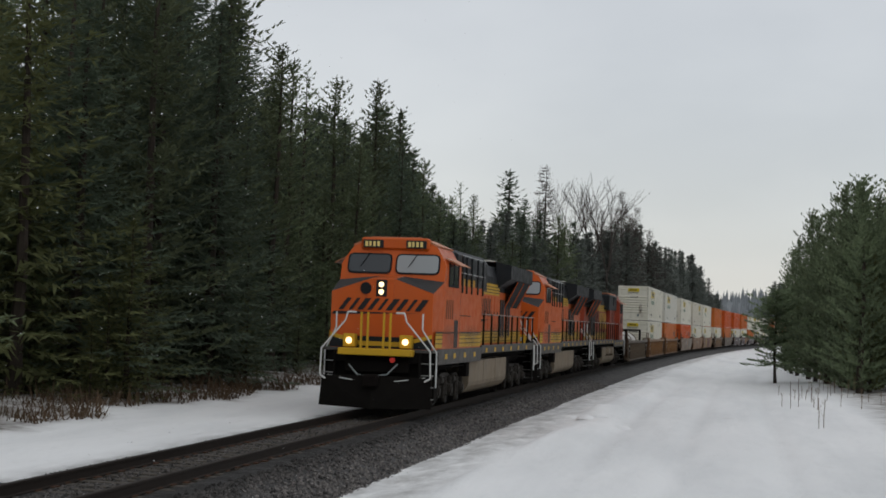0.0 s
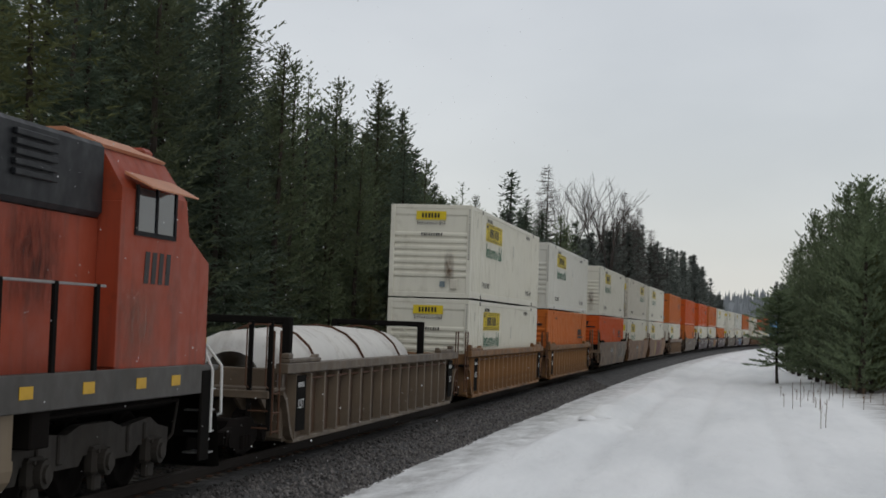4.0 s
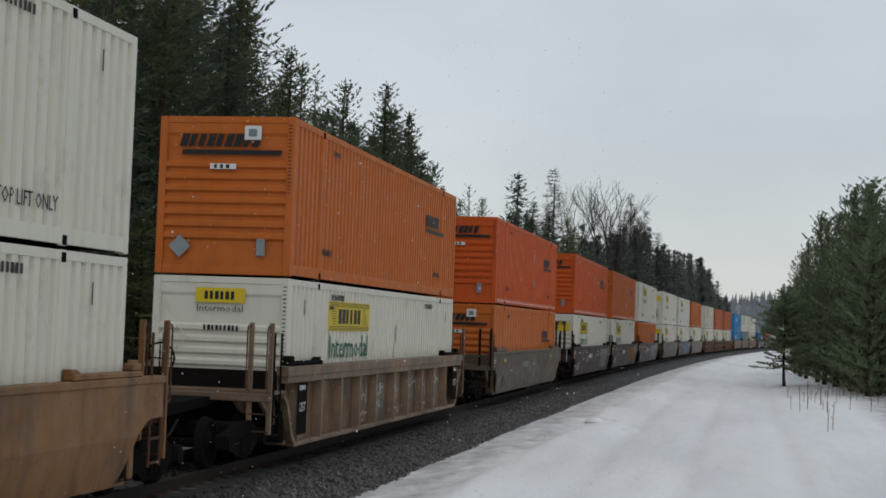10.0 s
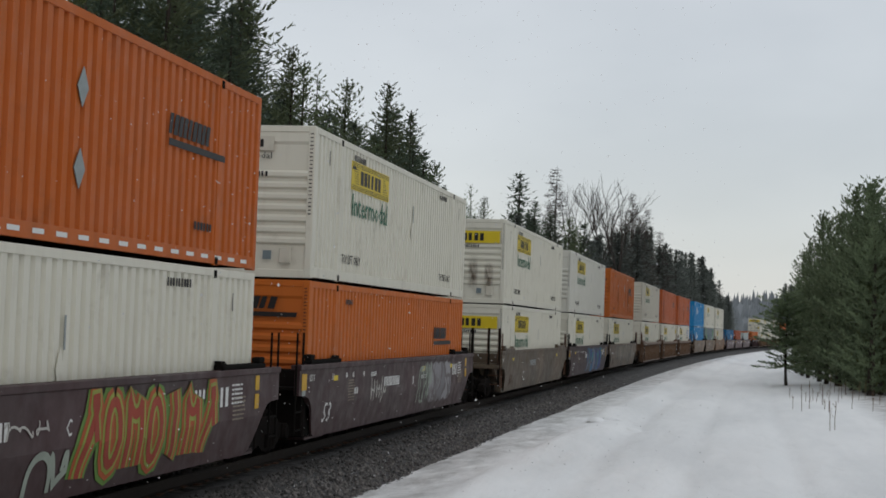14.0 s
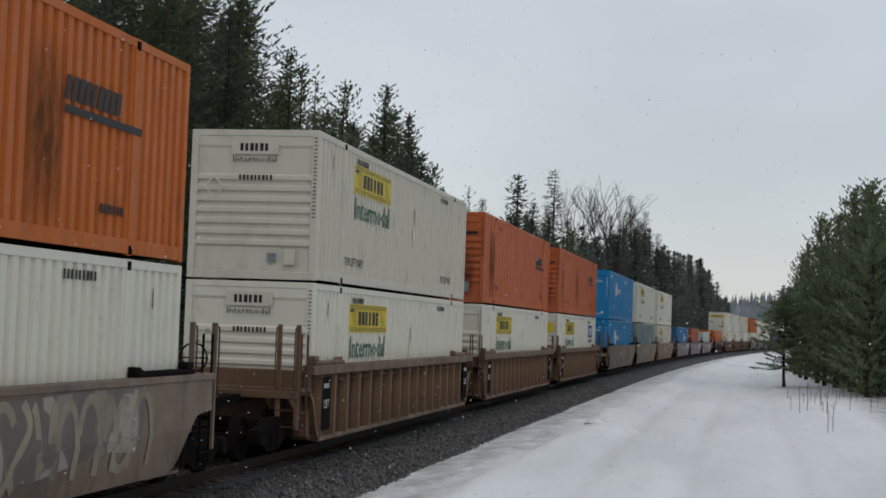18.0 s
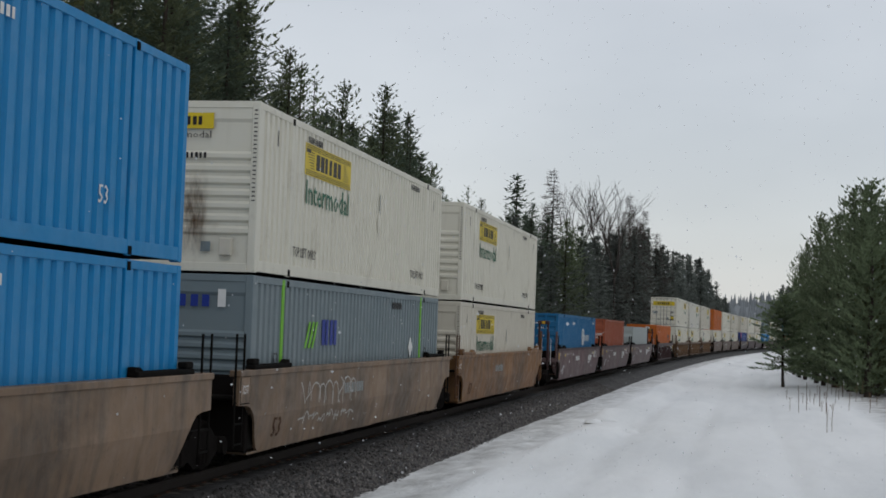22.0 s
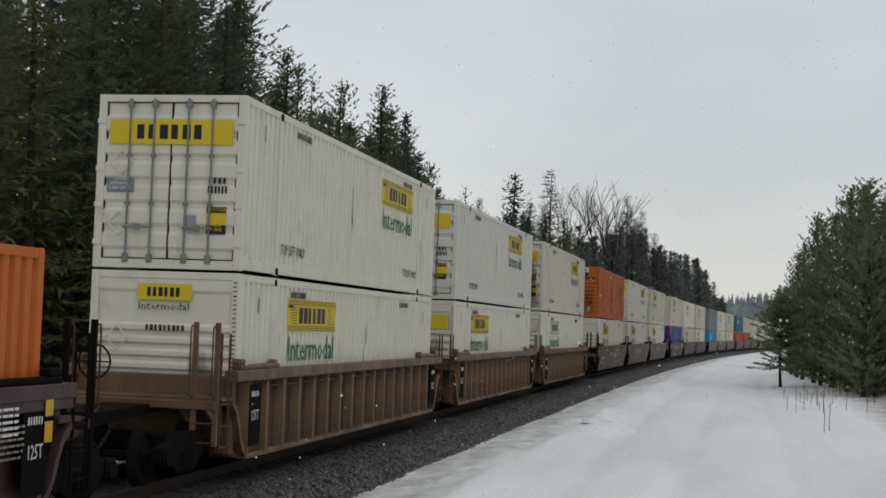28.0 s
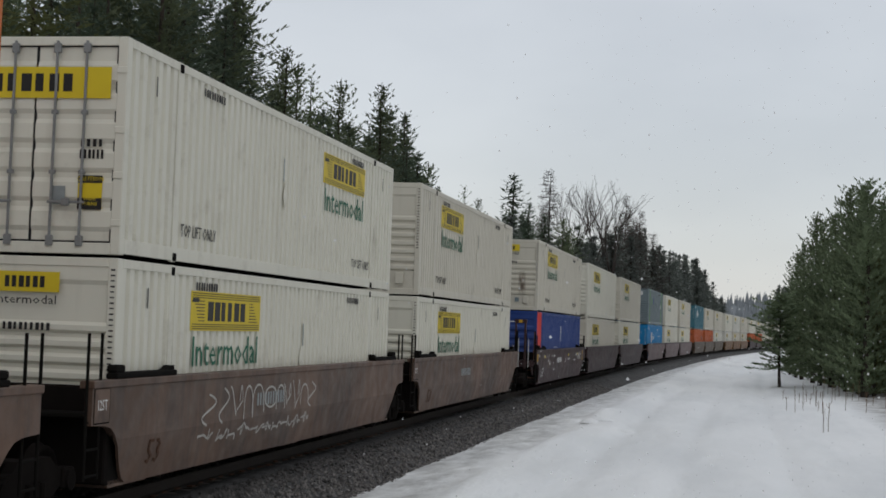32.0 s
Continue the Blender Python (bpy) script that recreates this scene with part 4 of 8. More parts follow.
def schneider_marks(c, mat, detail, rng, look_, seen):
    """Dark name prints, grey placards and reflective dashes of the orange containers."""
    e = L53 / 2
    o = CW / 2 + 0.004
    for face in (seen,):
        s = 1 if face == "right" else -1
        put(c, "lettering", bars_mesh(1.7, 0.30, 9, INK, 0.25, 21, 0.8), face, s * (e - 3.3), CH - 0.98, o, "black name print")
        put(c, "lettering", bars_mesh(1.7, 0.1, 1, INK, 0.1, 22, 1.3), face, s * (e - 3.3), CH - 1.24, o)
        if detail:
            put(c, "lettering", bars_mesh(0.8, 0.12, 6, INK, 0, 23, 0.6), face, s * (e - 2.6), 0.55, o)
            put(c, "lettering", bars_mesh(0.7, 0.12, 7, INK, 0, 24, 0.6), face, s * (-e + 2.5), 0.55, o)
            put(c, "lettering", bars_mesh(0.6, 0.1, 7, INK, 0, 25, 0.6), face, s * (-e + 3.0), CH - 0.35, o)
            if look_ in ("bright", "placard"):
                for z in (1.95, 0.95):
                    put(c, "placard", stored("sideplac", lambda: Mesh().prism([(-0.16, 0), (0, -0.25), (0.16, 0), (0, 0.25)], "z", 0, 0.012).data("placard", GREYPLATE)), face, s * (1.0 if look_ == "bright" else 0.8), z, o, "grey diamond placard")
                for i in range(25 if look_ == "bright" else 0):
                    put(c, "reflective_strip", stored("dash", lambda: Mesh().box(-0.15, 0.15, -0.03, 0.03, 0, 0.003).data("reflective_strip", WHITEINK)), face, -7.45 + i * 0.62, 0.12, o)
    if detail and mat in (FADED, RUSTORANGE):
        put(c, "soot_stain", stain_patch(0.6, 1.9, SOOTSTAIN), "front", 0.72, 1.0, e + 0.03)
        for _ in range(3):
            put(c, "rust_stain", stain_patch(rng.choice((0.4, 0.7, 1.1)), 2.3, RUSTSTAIN), seen, rng.uniform(-7, 6), 1.3, o + 0.008)
    b = bars_mesh(1.55, 0.23, 9, INK, 0.3, 26, 0.8)
    put(c, "lettering", b, "front", -0.1, CH - 0.44, e + 0.0, "black name print")
    put(c, "lettering", bars_mesh(1.5, 0.09, 1, INK, 0.2, 27, 1.3), "front", -0.1, CH - 0.66, e + 0.0)
    if detail:
        put(c, "data_plate", stored("sdp", lambda: Mesh().box(-0.25, 0.25, -0.05, 0.05, 0, 0.006).data("data_plate", WHITEINK)), "front", -0.05, CH - 0.92, e + 0.004)
        put(c, "lettering", bars_mesh(0.34, 0.07, 3, INK, 0, 28, 0.6), "front", -0.05, CH - 0.92, e + 0.012)
        for z in (1.72, 0.5) if look_ in ("bright", "placard") else ((0.5,) if look_ == "old" else ()):
            put(c, "placard", diamond_mesh(0.21, GREYPLATE), "front", -0.82, z, e + 0.01, "grey diamond placard")
        put(c, "meter_box", stored("smeter", lambda: Mesh().bevel_box(-0.08, 0.08, -0.16, 0.16, 0, 0.06, 0.015).data("meter_box", GREYPLATE)), "front", 0.73, 0.5, e - 0.02)
        part("lettering", bars_mesh(1.3, 0.060, 20, INK, 0, 29, 0.30), None, c, at=face_pose("front", CW / 2 - 0.08, 2.1, e + 0.004) @ pose(0, 0, 0, 0, 0, -90))
        if look_ in ("placard", "old"):
            w = put(c, "vent_box", stored("svent", lambda: Mesh().bevel_box(-0.16, 0.16, -0.13, 0.13, 0, 0.03, 0.01).data("vent_box", WHITEINK)), "front", 0.5, CH - 0.18 if look_ == "placard" else CH - 0.3, e - 0.01)
            part("vent", panel_mesh(0.16, 0.14, SLATE), None, w, at=pose(0, 0, 0.028))


LABELS = {"hunt": "white corrugated freight container with yellow name board", "schneider": "orange corrugated freight container with dark name print",
          "azure": "bright blue corrugated freight container with white lettering", "slate": "slate grey freight container with lime green stripe",
          "brick": "brick red steel freight container with white numbers", "pale": "pale grey smooth-sided refrigerated freight container", "navy": "dark blue freight container with a red edge"}


def container(kind, mat, detail=True, seed=0, **opt):
    rng = random.Random(seed)
    c = new("freight_container", None)
    length = L40 if kind in ("brick", "pale") else L53
    height = 2.591 if kind == "pale" else CH
    where = opt.pop("where", "low in its well")
    base = LABELS[kind]
    if kind == "hunt" and mat is CREAM:
        base = "weathered cream freight container with yellow name board"
    if kind == "schneider" and mat is FADED:
        base = "faded rust-streaked orange freight container"
    tagged(c, base + ", " + where, "container", "containers on the train")
    frame_parts(c, length, height, mat, detail, 1 if opt.get("seen", "right") == "right" else -1)
    for sx in (-1, 1):
        if opt.get("sheet"):
            part("side_panel", sheeted_side(length, height, mat, sx), None, c)
        else:
            pitch = {"hunt": 0.285, "schneider": 0.285, "azure": 0.36, "slate": 0.3, "brick": 0.28, "pale": 0.5, "navy": 0.36}[kind]
            part("side_panel", corrugated_side(length, height, pitch, 0.008 if kind == "pale" else 0.05, mat, sx), None, c)
    ribs = {"hunt": (7, 0.62, 2.1), "schneider": (7, 0.62, 2.15), "azure": (1, 2.55, 2.7), "slate": (8, 0.5, 2.0), "brick": (5, 0.4, 2.5), "pale": (2, 0.4, 2.3), "navy": (6, 0.4, 2.4)}[kind]
    part("end_wall", nose_wall(length, height, mat, *ribs), None, c)
    seen = opt.get("seen", "right")
    door_set(c, length, height, mat, detail, seen)
    e, o = length / 2, CW / 2 + 0.004
    if kind == "hunt":
        hunt_marks(c, mat, detail, rng, opt.get("big"), opt.get("bare"), seen)
        if opt.get("line"):
            w = put(c, "line_sign", panel_mesh(1.9, 0.62, BLUEINK), "right", e - 2.75, CH - 0.75, o, "blue shipping sign")
            part("lettering", bars_mesh(1.5, 0.4, 5, WHITEINK, 0, 31, 0.7), None, w, at=pose(0, 0, 0.008))
            put(c, "lettering", bars_mesh(1.9, 0.14, 12, INK, 0, 32, 0.6), "right", e - 2.75, CH - 1.25, o)
    elif kind == "schneider":
        schneider_marks(c, mat, detail, rng, opt.get("look_", ""), seen)
    elif kind == "azure":
        for face, s in ((seen, 1 if seen == "right" else -1),):
            u = s * ((5.2 - e) if opt.get("robin") != "low" else (e - 11.2))
            put(c, "emblem", stored("hexa", lambda: Mesh().tube([(0.45 * math.cos(a * 1.0472), 0.45 * math.sin(a * 1.0472), 0.006) for a in range(7)], 0.026, 5).tube([(0, 0, 0.004), (0, -0.42, 0.004)], 0.022, 4).tube([(0, 0, 0.004), (0.37, 0.21, 0.004)], 0.022, 4).tube([(0, 0, 0.004), (-0.37, 0.21, 0.004)], 0.022, 4).data("emblem", WHITEINK)), face, u - 1.2, 1.85, o, "white emblem")
            put(c, "lettering", bars_mesh(2.2, 0.30, 9, WHITEINK, 0, 41, 0.42), face, u + 0.6, 1.8, o, "white lettering")
            for z_, u_ in ((0.72, -e + 2.9), (0.72, e - 2.9)):
                put(c, "lettering", text_mesh("53", 0.34, WHITEINK), face, s * u_, z_, o)
            put(c, "lettering", bars_mesh(1.1, 0.13, 8, WHITEINK, 0, 42, 0.6), face, s * (e - 6), CH - 0.4, o)
            put(c, "lettering", bars_mesh(0.8, 0.13, 6, WHITEINK, 0, 43, 0.6), face, s * (-e + 1.1), CH - 0.3, o)
        for face in ("front", "back"):
            put(c, "emblem", stored("hexb", lambda: Mesh().tube([(0.17 * math.cos(a * 1.0472), 0.17 * math.sin(a * 1.0472), 0.006) for a in range(7)], 0.02, 5).box(-0.12, 0.12, -0.015, 0.015, 0, 0.006).box(-0.015, 0.015, -0.12, 0.12, 0, 0.006).data("emblem", WHITEINK)), face, -0.55, 2.25, e - 0.03)
            put(c, "lettering", bars_mesh(1.15, 0.11, 14, WHITEINK, 0, 44, 0.42), face, 0.28, 2.25, e - 0.03)
            put(c, "lettering", bars_mesh(1.2, 0.10, 13, WHITEINK, 0, 47, 0.4), face, 0.2, 1.9 if opt.get("robin") == "low" else 0.3, e - 0.03)
        put(c, "lettering", text_mesh("53", 0.3, WHITEINK), "front", -0.05, 1.4, e - 0.03)
        part("lettering", bars_mesh(1.2, 0.07, 18, WHITEINK, 0, 45, 0.32), None, c, at=face_pose("front", CW / 2 - 0.16, 1.9, e + 0.004) @ pose(0, 0, 0, 0, 0, -90))
        w = put(c, "data_plate", panel_mesh(0.45, 0.24, WHITEINK), "front", -0.1, 0.72, e - 0.035)
        part("lettering", bars_mesh(0.36, 0.1, 6, BLUEINK, 0, 46, 0.6), None, w, at=pose(0, 0, 0.008))
    elif kind == "slate":
        for y in (-6.35, 5.75):
            part("lime_stripe", stored(("lime", y), lambda: Mesh().box(CW / 2 - 0.01, CW / 2 + 0.006, y - 0.07, y + 0.07, 0.02, CH - 0.02).data("lime_stripe", LIME)), None, c, "lime green stripe")
        put(c, "lettering", bars_mesh(0.75, 0.5, 3, LIME, 0.6, 51, 0.6), "right", -e + 3.7, CH - 1.0, o)
        put(c, "lettering", bars_mesh(1.2, 0.5, 4, BLUEINK, 0, 52, 0.7), "right", -e + 5.0, CH - 0.95, o)
        put(c, "placard", stored("sideplac2", lambda: Mesh().prism([(-0.25, 0), (0, -0.25), (0.25, 0), (0, 0.25)], "z", 0, 0.012).data("placard", WHITEINK)), "right", e - 3.5, 1.6, o)
        for u in (-e + 1.4, e - 1.6):
            put(c, "lettering", text_mesh("53", 0.34, INK), "right", u, 1.45, o)
        put(c, "lettering", bars_mesh(1.0, 0.16, 8, INK, 0, 53, 0.6), "right", 3, CH - 0.3, o)
        put(c, "lettering", bars_mesh(0.8, 0.2, 4, BLUEINK, 0, 54, 0.7), "front", 0.2, CH - 0.45, e + 0.0)
        put(c, "vent_box", panel_mesh(0.14, 0.3, WHITEINK), "front", 0.75, CH - 0.4, e)
    elif kind == "brick":
        put(c, "lettering", bars_mesh(0.55, 0.14, 4, WHITEINK, 0, 61, 0.6), "back", 0.3, 2.0, e - 0.012)
        put(c, "lettering", bars_mesh(0.6, 0.14, 7, WHITEINK, 0, 62, 0.6), "back", 0.85, 2.0, e - 0.012)
        put(c, "lettering", bars_mesh(0.4, 0.14, 4, WHITEINK, 0, 63, 0.6), "back", 0.7, 1.82, e - 0.012)
        for i in range(6):
            put(c, "lettering", bars_mesh(0.7, 0.05, 8, WHITEINK, 0, 64 + i, 0.7), "back", 0.85, 1.3 - i * 0.12, e - 0.012)
        part("lettering", bars_mesh(1.7, 0.17, 8, WHITEINK, 0, 71, 0.5), None, c, at=face_pose("left", e - 0.62, 1.9, o) @ pose(0, 0, 0, 0, 0, -90), label="white numbers")
        part("lettering", bars_mesh(1.7, 0.17, 8, WHITEINK, 0, 71, 0.5), None, c, at=face_pose("right", e - 0.62, 1.9, o) @ pose(0, 0, 0, 0, 0, -90), label="white numbers")
        part("hazard_band", stored("hazard", lambda: Mesh().box(0.5, CW / 2 - 0.02, L40 / 2 - 0.01, L40 / 2 + 0.004, CH - 0.1, CH - 0.02).data("hazard_band", YELLOW)), None, c)
    elif kind == "pale":
        part("lettering", bars_mesh(1.3, 0.14, 8, SLATE, 0, 72, 0.5), None, c, at=face_pose("front", 0.3, 1.5, e + 0.004) @ pose(0, 0, 0, 0, 0, -90))
    elif kind == "navy":
        part("red_edge", stored("rededge", lambda: Mesh().box(CW / 2 - 0.01, CW / 2 + 0.006, -e + 0.02, -e + 1.3, 0.02, CH - 0.02).data("red_edge", REDSTRIPE)), None, c, "red painted edge")
        put(c, "lettering", bars_mesh(0.4, 0.7, 2, WHITEINK, 0, 73, 0.5), "right", 0, 2.0, o)
    return c



# ---- well cars ----
def wheel_mesh(r, kind):
    def make():
        m = Mesh()
        n = 14
        ring = [(r, -0.07), (r + 0.028, -0.065), (r + 0.028, -0.035), (r, -0.03), (r - 0.01, 0.07), (r - 0.06, 0.07), (r - 0.08, 0.02), (0.16, 0.03), (0.13, 0.09), (0.0, 0.09)]
        for i in range(n):
            a = 6.28319 * i / n
            m.v += [(x, q * math.cos(a), q * math.sin(a)) for q, x in ring]
        w = len(ring)
        m.f = [(i * w + j, i * w + j + 1, ((i + 1) % n) * w + j + 1, ((i + 1) % n) * w + j) for i in range(n) for j in range(w - 1)]
        return m.data("wheel", UNDER, True)
    return stored(("wheel", r, kind), make)


def truck(parent, y, r=0.42, base=1.78, name="truck"):
    """A two-axle truck: side frames with springs, bolster, wheels on axles."""
    def frame_():
        m = Mesh()
        for sx in (-1, 1):
            x0, x1 = sorted((sx * 0.98, sx * 1.12))
            h = base / 2
            m.prism([(-h - 0.2, 0.36), (-h + 0.16, 0.36), (-0.34, 0.16), (0.34, 0.16), (h - 0.16, 0.36), (h + 0.2, 0.36), (h + 0.2, 0.56), (h - 0.3, 0.62), (0.42, 0.74), (-0.42, 0.74), (-h + 0.3, 0.62), (-h - 0.2, 0.56)], "x", x0, x1)
            for k in (-0.16, 0.0, 0.16):
                m.cyl((sx * 1.13, k, 0.22), (sx * 1.13, k, 0.46), 0.06, 8)
            for k in (-h, h):
                m.cyl((sx * 1.1, k, r), (sx * 1.2, k, r), 0.13, 10)
                m.bevel_box(*sorted((sx * 0.96, sx * 1.17)), k - 0.15, k + 0.15, r - 0.1, r + 0.16, 0.02)
        m.bevel_box(-1.05, 1.05, -0.2, 0.2, 0.46, 0.72, 0.03)
        return m.data(name, UNDER)
    t = part(name, stored(("truck", r, base, name), frame_), None, parent, "dusty cast-steel truck", at=pose(0, y, 0))
    ax = stored(("axle", r), lambda: Mesh().cyl((-0.9, 0, 0), (0.9, 0, 0), 0.08, 8).data("axle", UNDER))
    for k in (-base / 2, base / 2):
        part("axle", ax, None, t, at=pose(0, k, r))
        for sx in (-1, 1):
            part("wheel", wheel_mesh(r, 0), None, t, at=pose(sx * 0.76, k, r, 0, 0, 0 if sx > 0 else 180))
    return t


def smooth_side(mat, sx):
    """Upright plate above, sloping plate below, and an arch cut from each end over the wheels."""
    def make():
        m = Mesh()
        ys = [0, 3.0, 6.0, 7.5, 7.72, 7.86, 7.98, 8.10, 8.22, 8.36, 8.5, 8.7, 9.12]
        low = [0.26, 0.26, 0.26, 0.26, 0.28, 0.34, 0.46, 0.62, 0.80, 0.95, 1.04, 1.08, 1.10]
        cols = [(-y, z) for y, z in reversed(list(zip(ys, low)))] + list(zip(ys, low))[1:]
        for y, z in cols:
            c = max(0.88, z)
            x = skin(z) - 0.004
            m.v += [(sx * 1.47, y, 1.62), (sx * 1.47, y, c), (sx * x, y, z), (sx * (x - 0.04), y, z), (sx * 1.37, y, c), (sx * 1.37, y, 1.62)]
        n = len(cols)
        m.f = [(6 * i + j, 6 * i + (j + 1) % 6, 6 * i + 6 + (j + 1) % 6, 6 * i + 6 + j) for i in range(n - 1) for j in range(6)] + [tuple(range(6)), tuple(range(6 * n - 6, 6 * n))]
        return m.data("side_wall", mat)
    return stored(("smooth", mat.name, sx), make)


def ribbed_side(mat, sx):
    """Recessed upright sheet, arched at both ends over the wheels."""
    def make():
        m = Mesh()
        half = [(0, 0.24), (4.0, 0.24), (7.6, 0.24), (7.9, 0.27), (8.06, 0.36), (8.18, 0.52), (8.28, 0.74), (8.42, 0.98), (8.62, 1.12)]
        cols = [(-y, z) for y, z in reversed(half)] + half[1:]
        for y, z in cols:
            m.v += [(sx * 1.325, y, 1.5), (sx * 1.325, y, z), (sx * 1.305, y, z), (sx * 1.305, y, 1.5)]
        n = len(cols)
        m.f = [(4 * i + j, 4 * i + (j + 1) % 4, 4 * i + 4 + (j + 1) % 4, 4 * i + 4 + j) for i in range(n - 1) for j in range(4)] + [(0, 1, 2, 3), tuple(range(4 * n - 4, 4 * n))]
        return m.data("side_wall", mat)
    return stored(("ribbed", mat.name, sx), make)


WELL_LABEL = {"smooth": "smooth-sided double-stack well car unit", "ribbed": "ribbed-sided double-stack well car unit"}


def skin(z):
    """How far out the smooth well's side lies at a height."""
    return 1.474 if z > 0.88 else 1.364 + 0.11 * (z - 0.26) / 0.62


LEAN = math.degrees(math.atan2(skin(0.86) - skin(0.46), 0.40))


def ribbon(m, pts, width, lift):
    """A sprayed stroke of one width along points (y, z) that hugs the bent side of a well."""
    n, c = len(pts), max(2, math.ceil(width / 0.07) + 1)
    k = len(m.v)
    for i, (y, z) in enumerate(pts):
        a, b = pts[max(0, i - 1)], pts[min(n - 1, i + 1)]
        d = math.hypot(b[0] - a[0], b[1] - a[1]) or 1
        ny, nz = -(b[1] - a[1]) / d * width / 2, (b[0] - a[0]) / d * width / 2
        for j in range(c):
            f = 1 - 2 * j / (c - 1)
            zz = min(1.55, max(0.3, z + f * nz))
            m.v.append((skin(zz) + lift + 0.003 + 0.0002 * i, y + f * ny, zz))
    m.f += [(k + c * i + j, k + c * i + j + 1, k + c * (i + 1) + j + 1, k + c * (i + 1) + j) for i in range(n - 1) for j in range(c - 1)]


def strokes(seed, y0, y1, tall, broad=False):
    """Loops and hooks of a spray-painted tag, from y0 to y1."""
    r = random.Random(seed)
    out, y = [], y0
    while y < y1:
        w = r.uniform(0.95, 1.3) if broad else r.uniform(0.45, 0.8)
        z0, z1 = (0.42, 1.5) if tall else (0.86, 1.42)
        z0, z1 = z0 + r.uniform(0, 0.15), z1 - r.uniform(0, 0.12)
        form = r.choice((0, 0, 1, 2, 3))
        pts = []
        for i in range(15):
            t = i / 14
            if form == 0:
                a = math.pi * (1 - t)
                pts.append((y + w * (0.5 + 0.5 * math.cos(a)), z0 + (z1 - z0) * math.sin(a) ** 0.6))
            elif form == 1:
                a = 0.6 + 5.0 * t
                pts.append((y + w * (0.5 + 0.45 * math.cos(a)), (z0 + z1) / 2 + (z1 - z0) / 2 * math.sin(a)))
            elif form == 2:
                pts.append((y + w * (0.5 + 0.4 * math.sin(6.0 * t)), z1 + (z0 - z1) * t))
            else:
                pts.append((y + w * (t if t < 0.5 else 1 - 0.4 * t), z0 + (z1 - z0) * abs(math.cos(4.2 * t))))
        out.append(pts)
        y += w * r.uniform(0.8, 1.05)
    return out


def scribble(seed, y0, y1, z0, z1):
    """A hasty hand-sprayed tag: tight loops that run along the side."""
    r = random.Random(seed)
    out, y = [], y0
    while y < y1:
        w = r.uniform(0.35, 0.7)
        f1, f2, p = r.uniform(9, 15), r.uniform(11, 19), r.uniform(0, 6)
        mid, amp = (z0 + z1) / 2 + r.uniform(-0.05, 0.05), (z1 - z0) / 2 * r.uniform(0.6, 1.0)
        out.append([(y + w * t + 0.09 * math.sin(f1 * t + p), mid + amp * math.sin(f2 * t + p) * (0.5 + 0.5 * math.sin(7 * t + p))) for t in (i / 25 for i in range(26))])
        y += w + r.uniform(0.02, 0.2)
    return out


def fine_lines(wide, tall, n):
    """A block of stencilled lines, each broken into words."""
    r, m = random.Random(n), Mesh()
    for i in range(n):
        z, x = tall * (0.5 - i / (n - 1)), -wide / 2
        while x < wide / 2 - 0.05:
            w = min(r.uniform(0.05, 0.16), wide / 2 - x)
            m.box(x, x + w, z - tall / n * 0.22, z + tall / n * 0.22, 0, 0.003)
            x += w + r.uniform(0.02, 0.04)
    return m


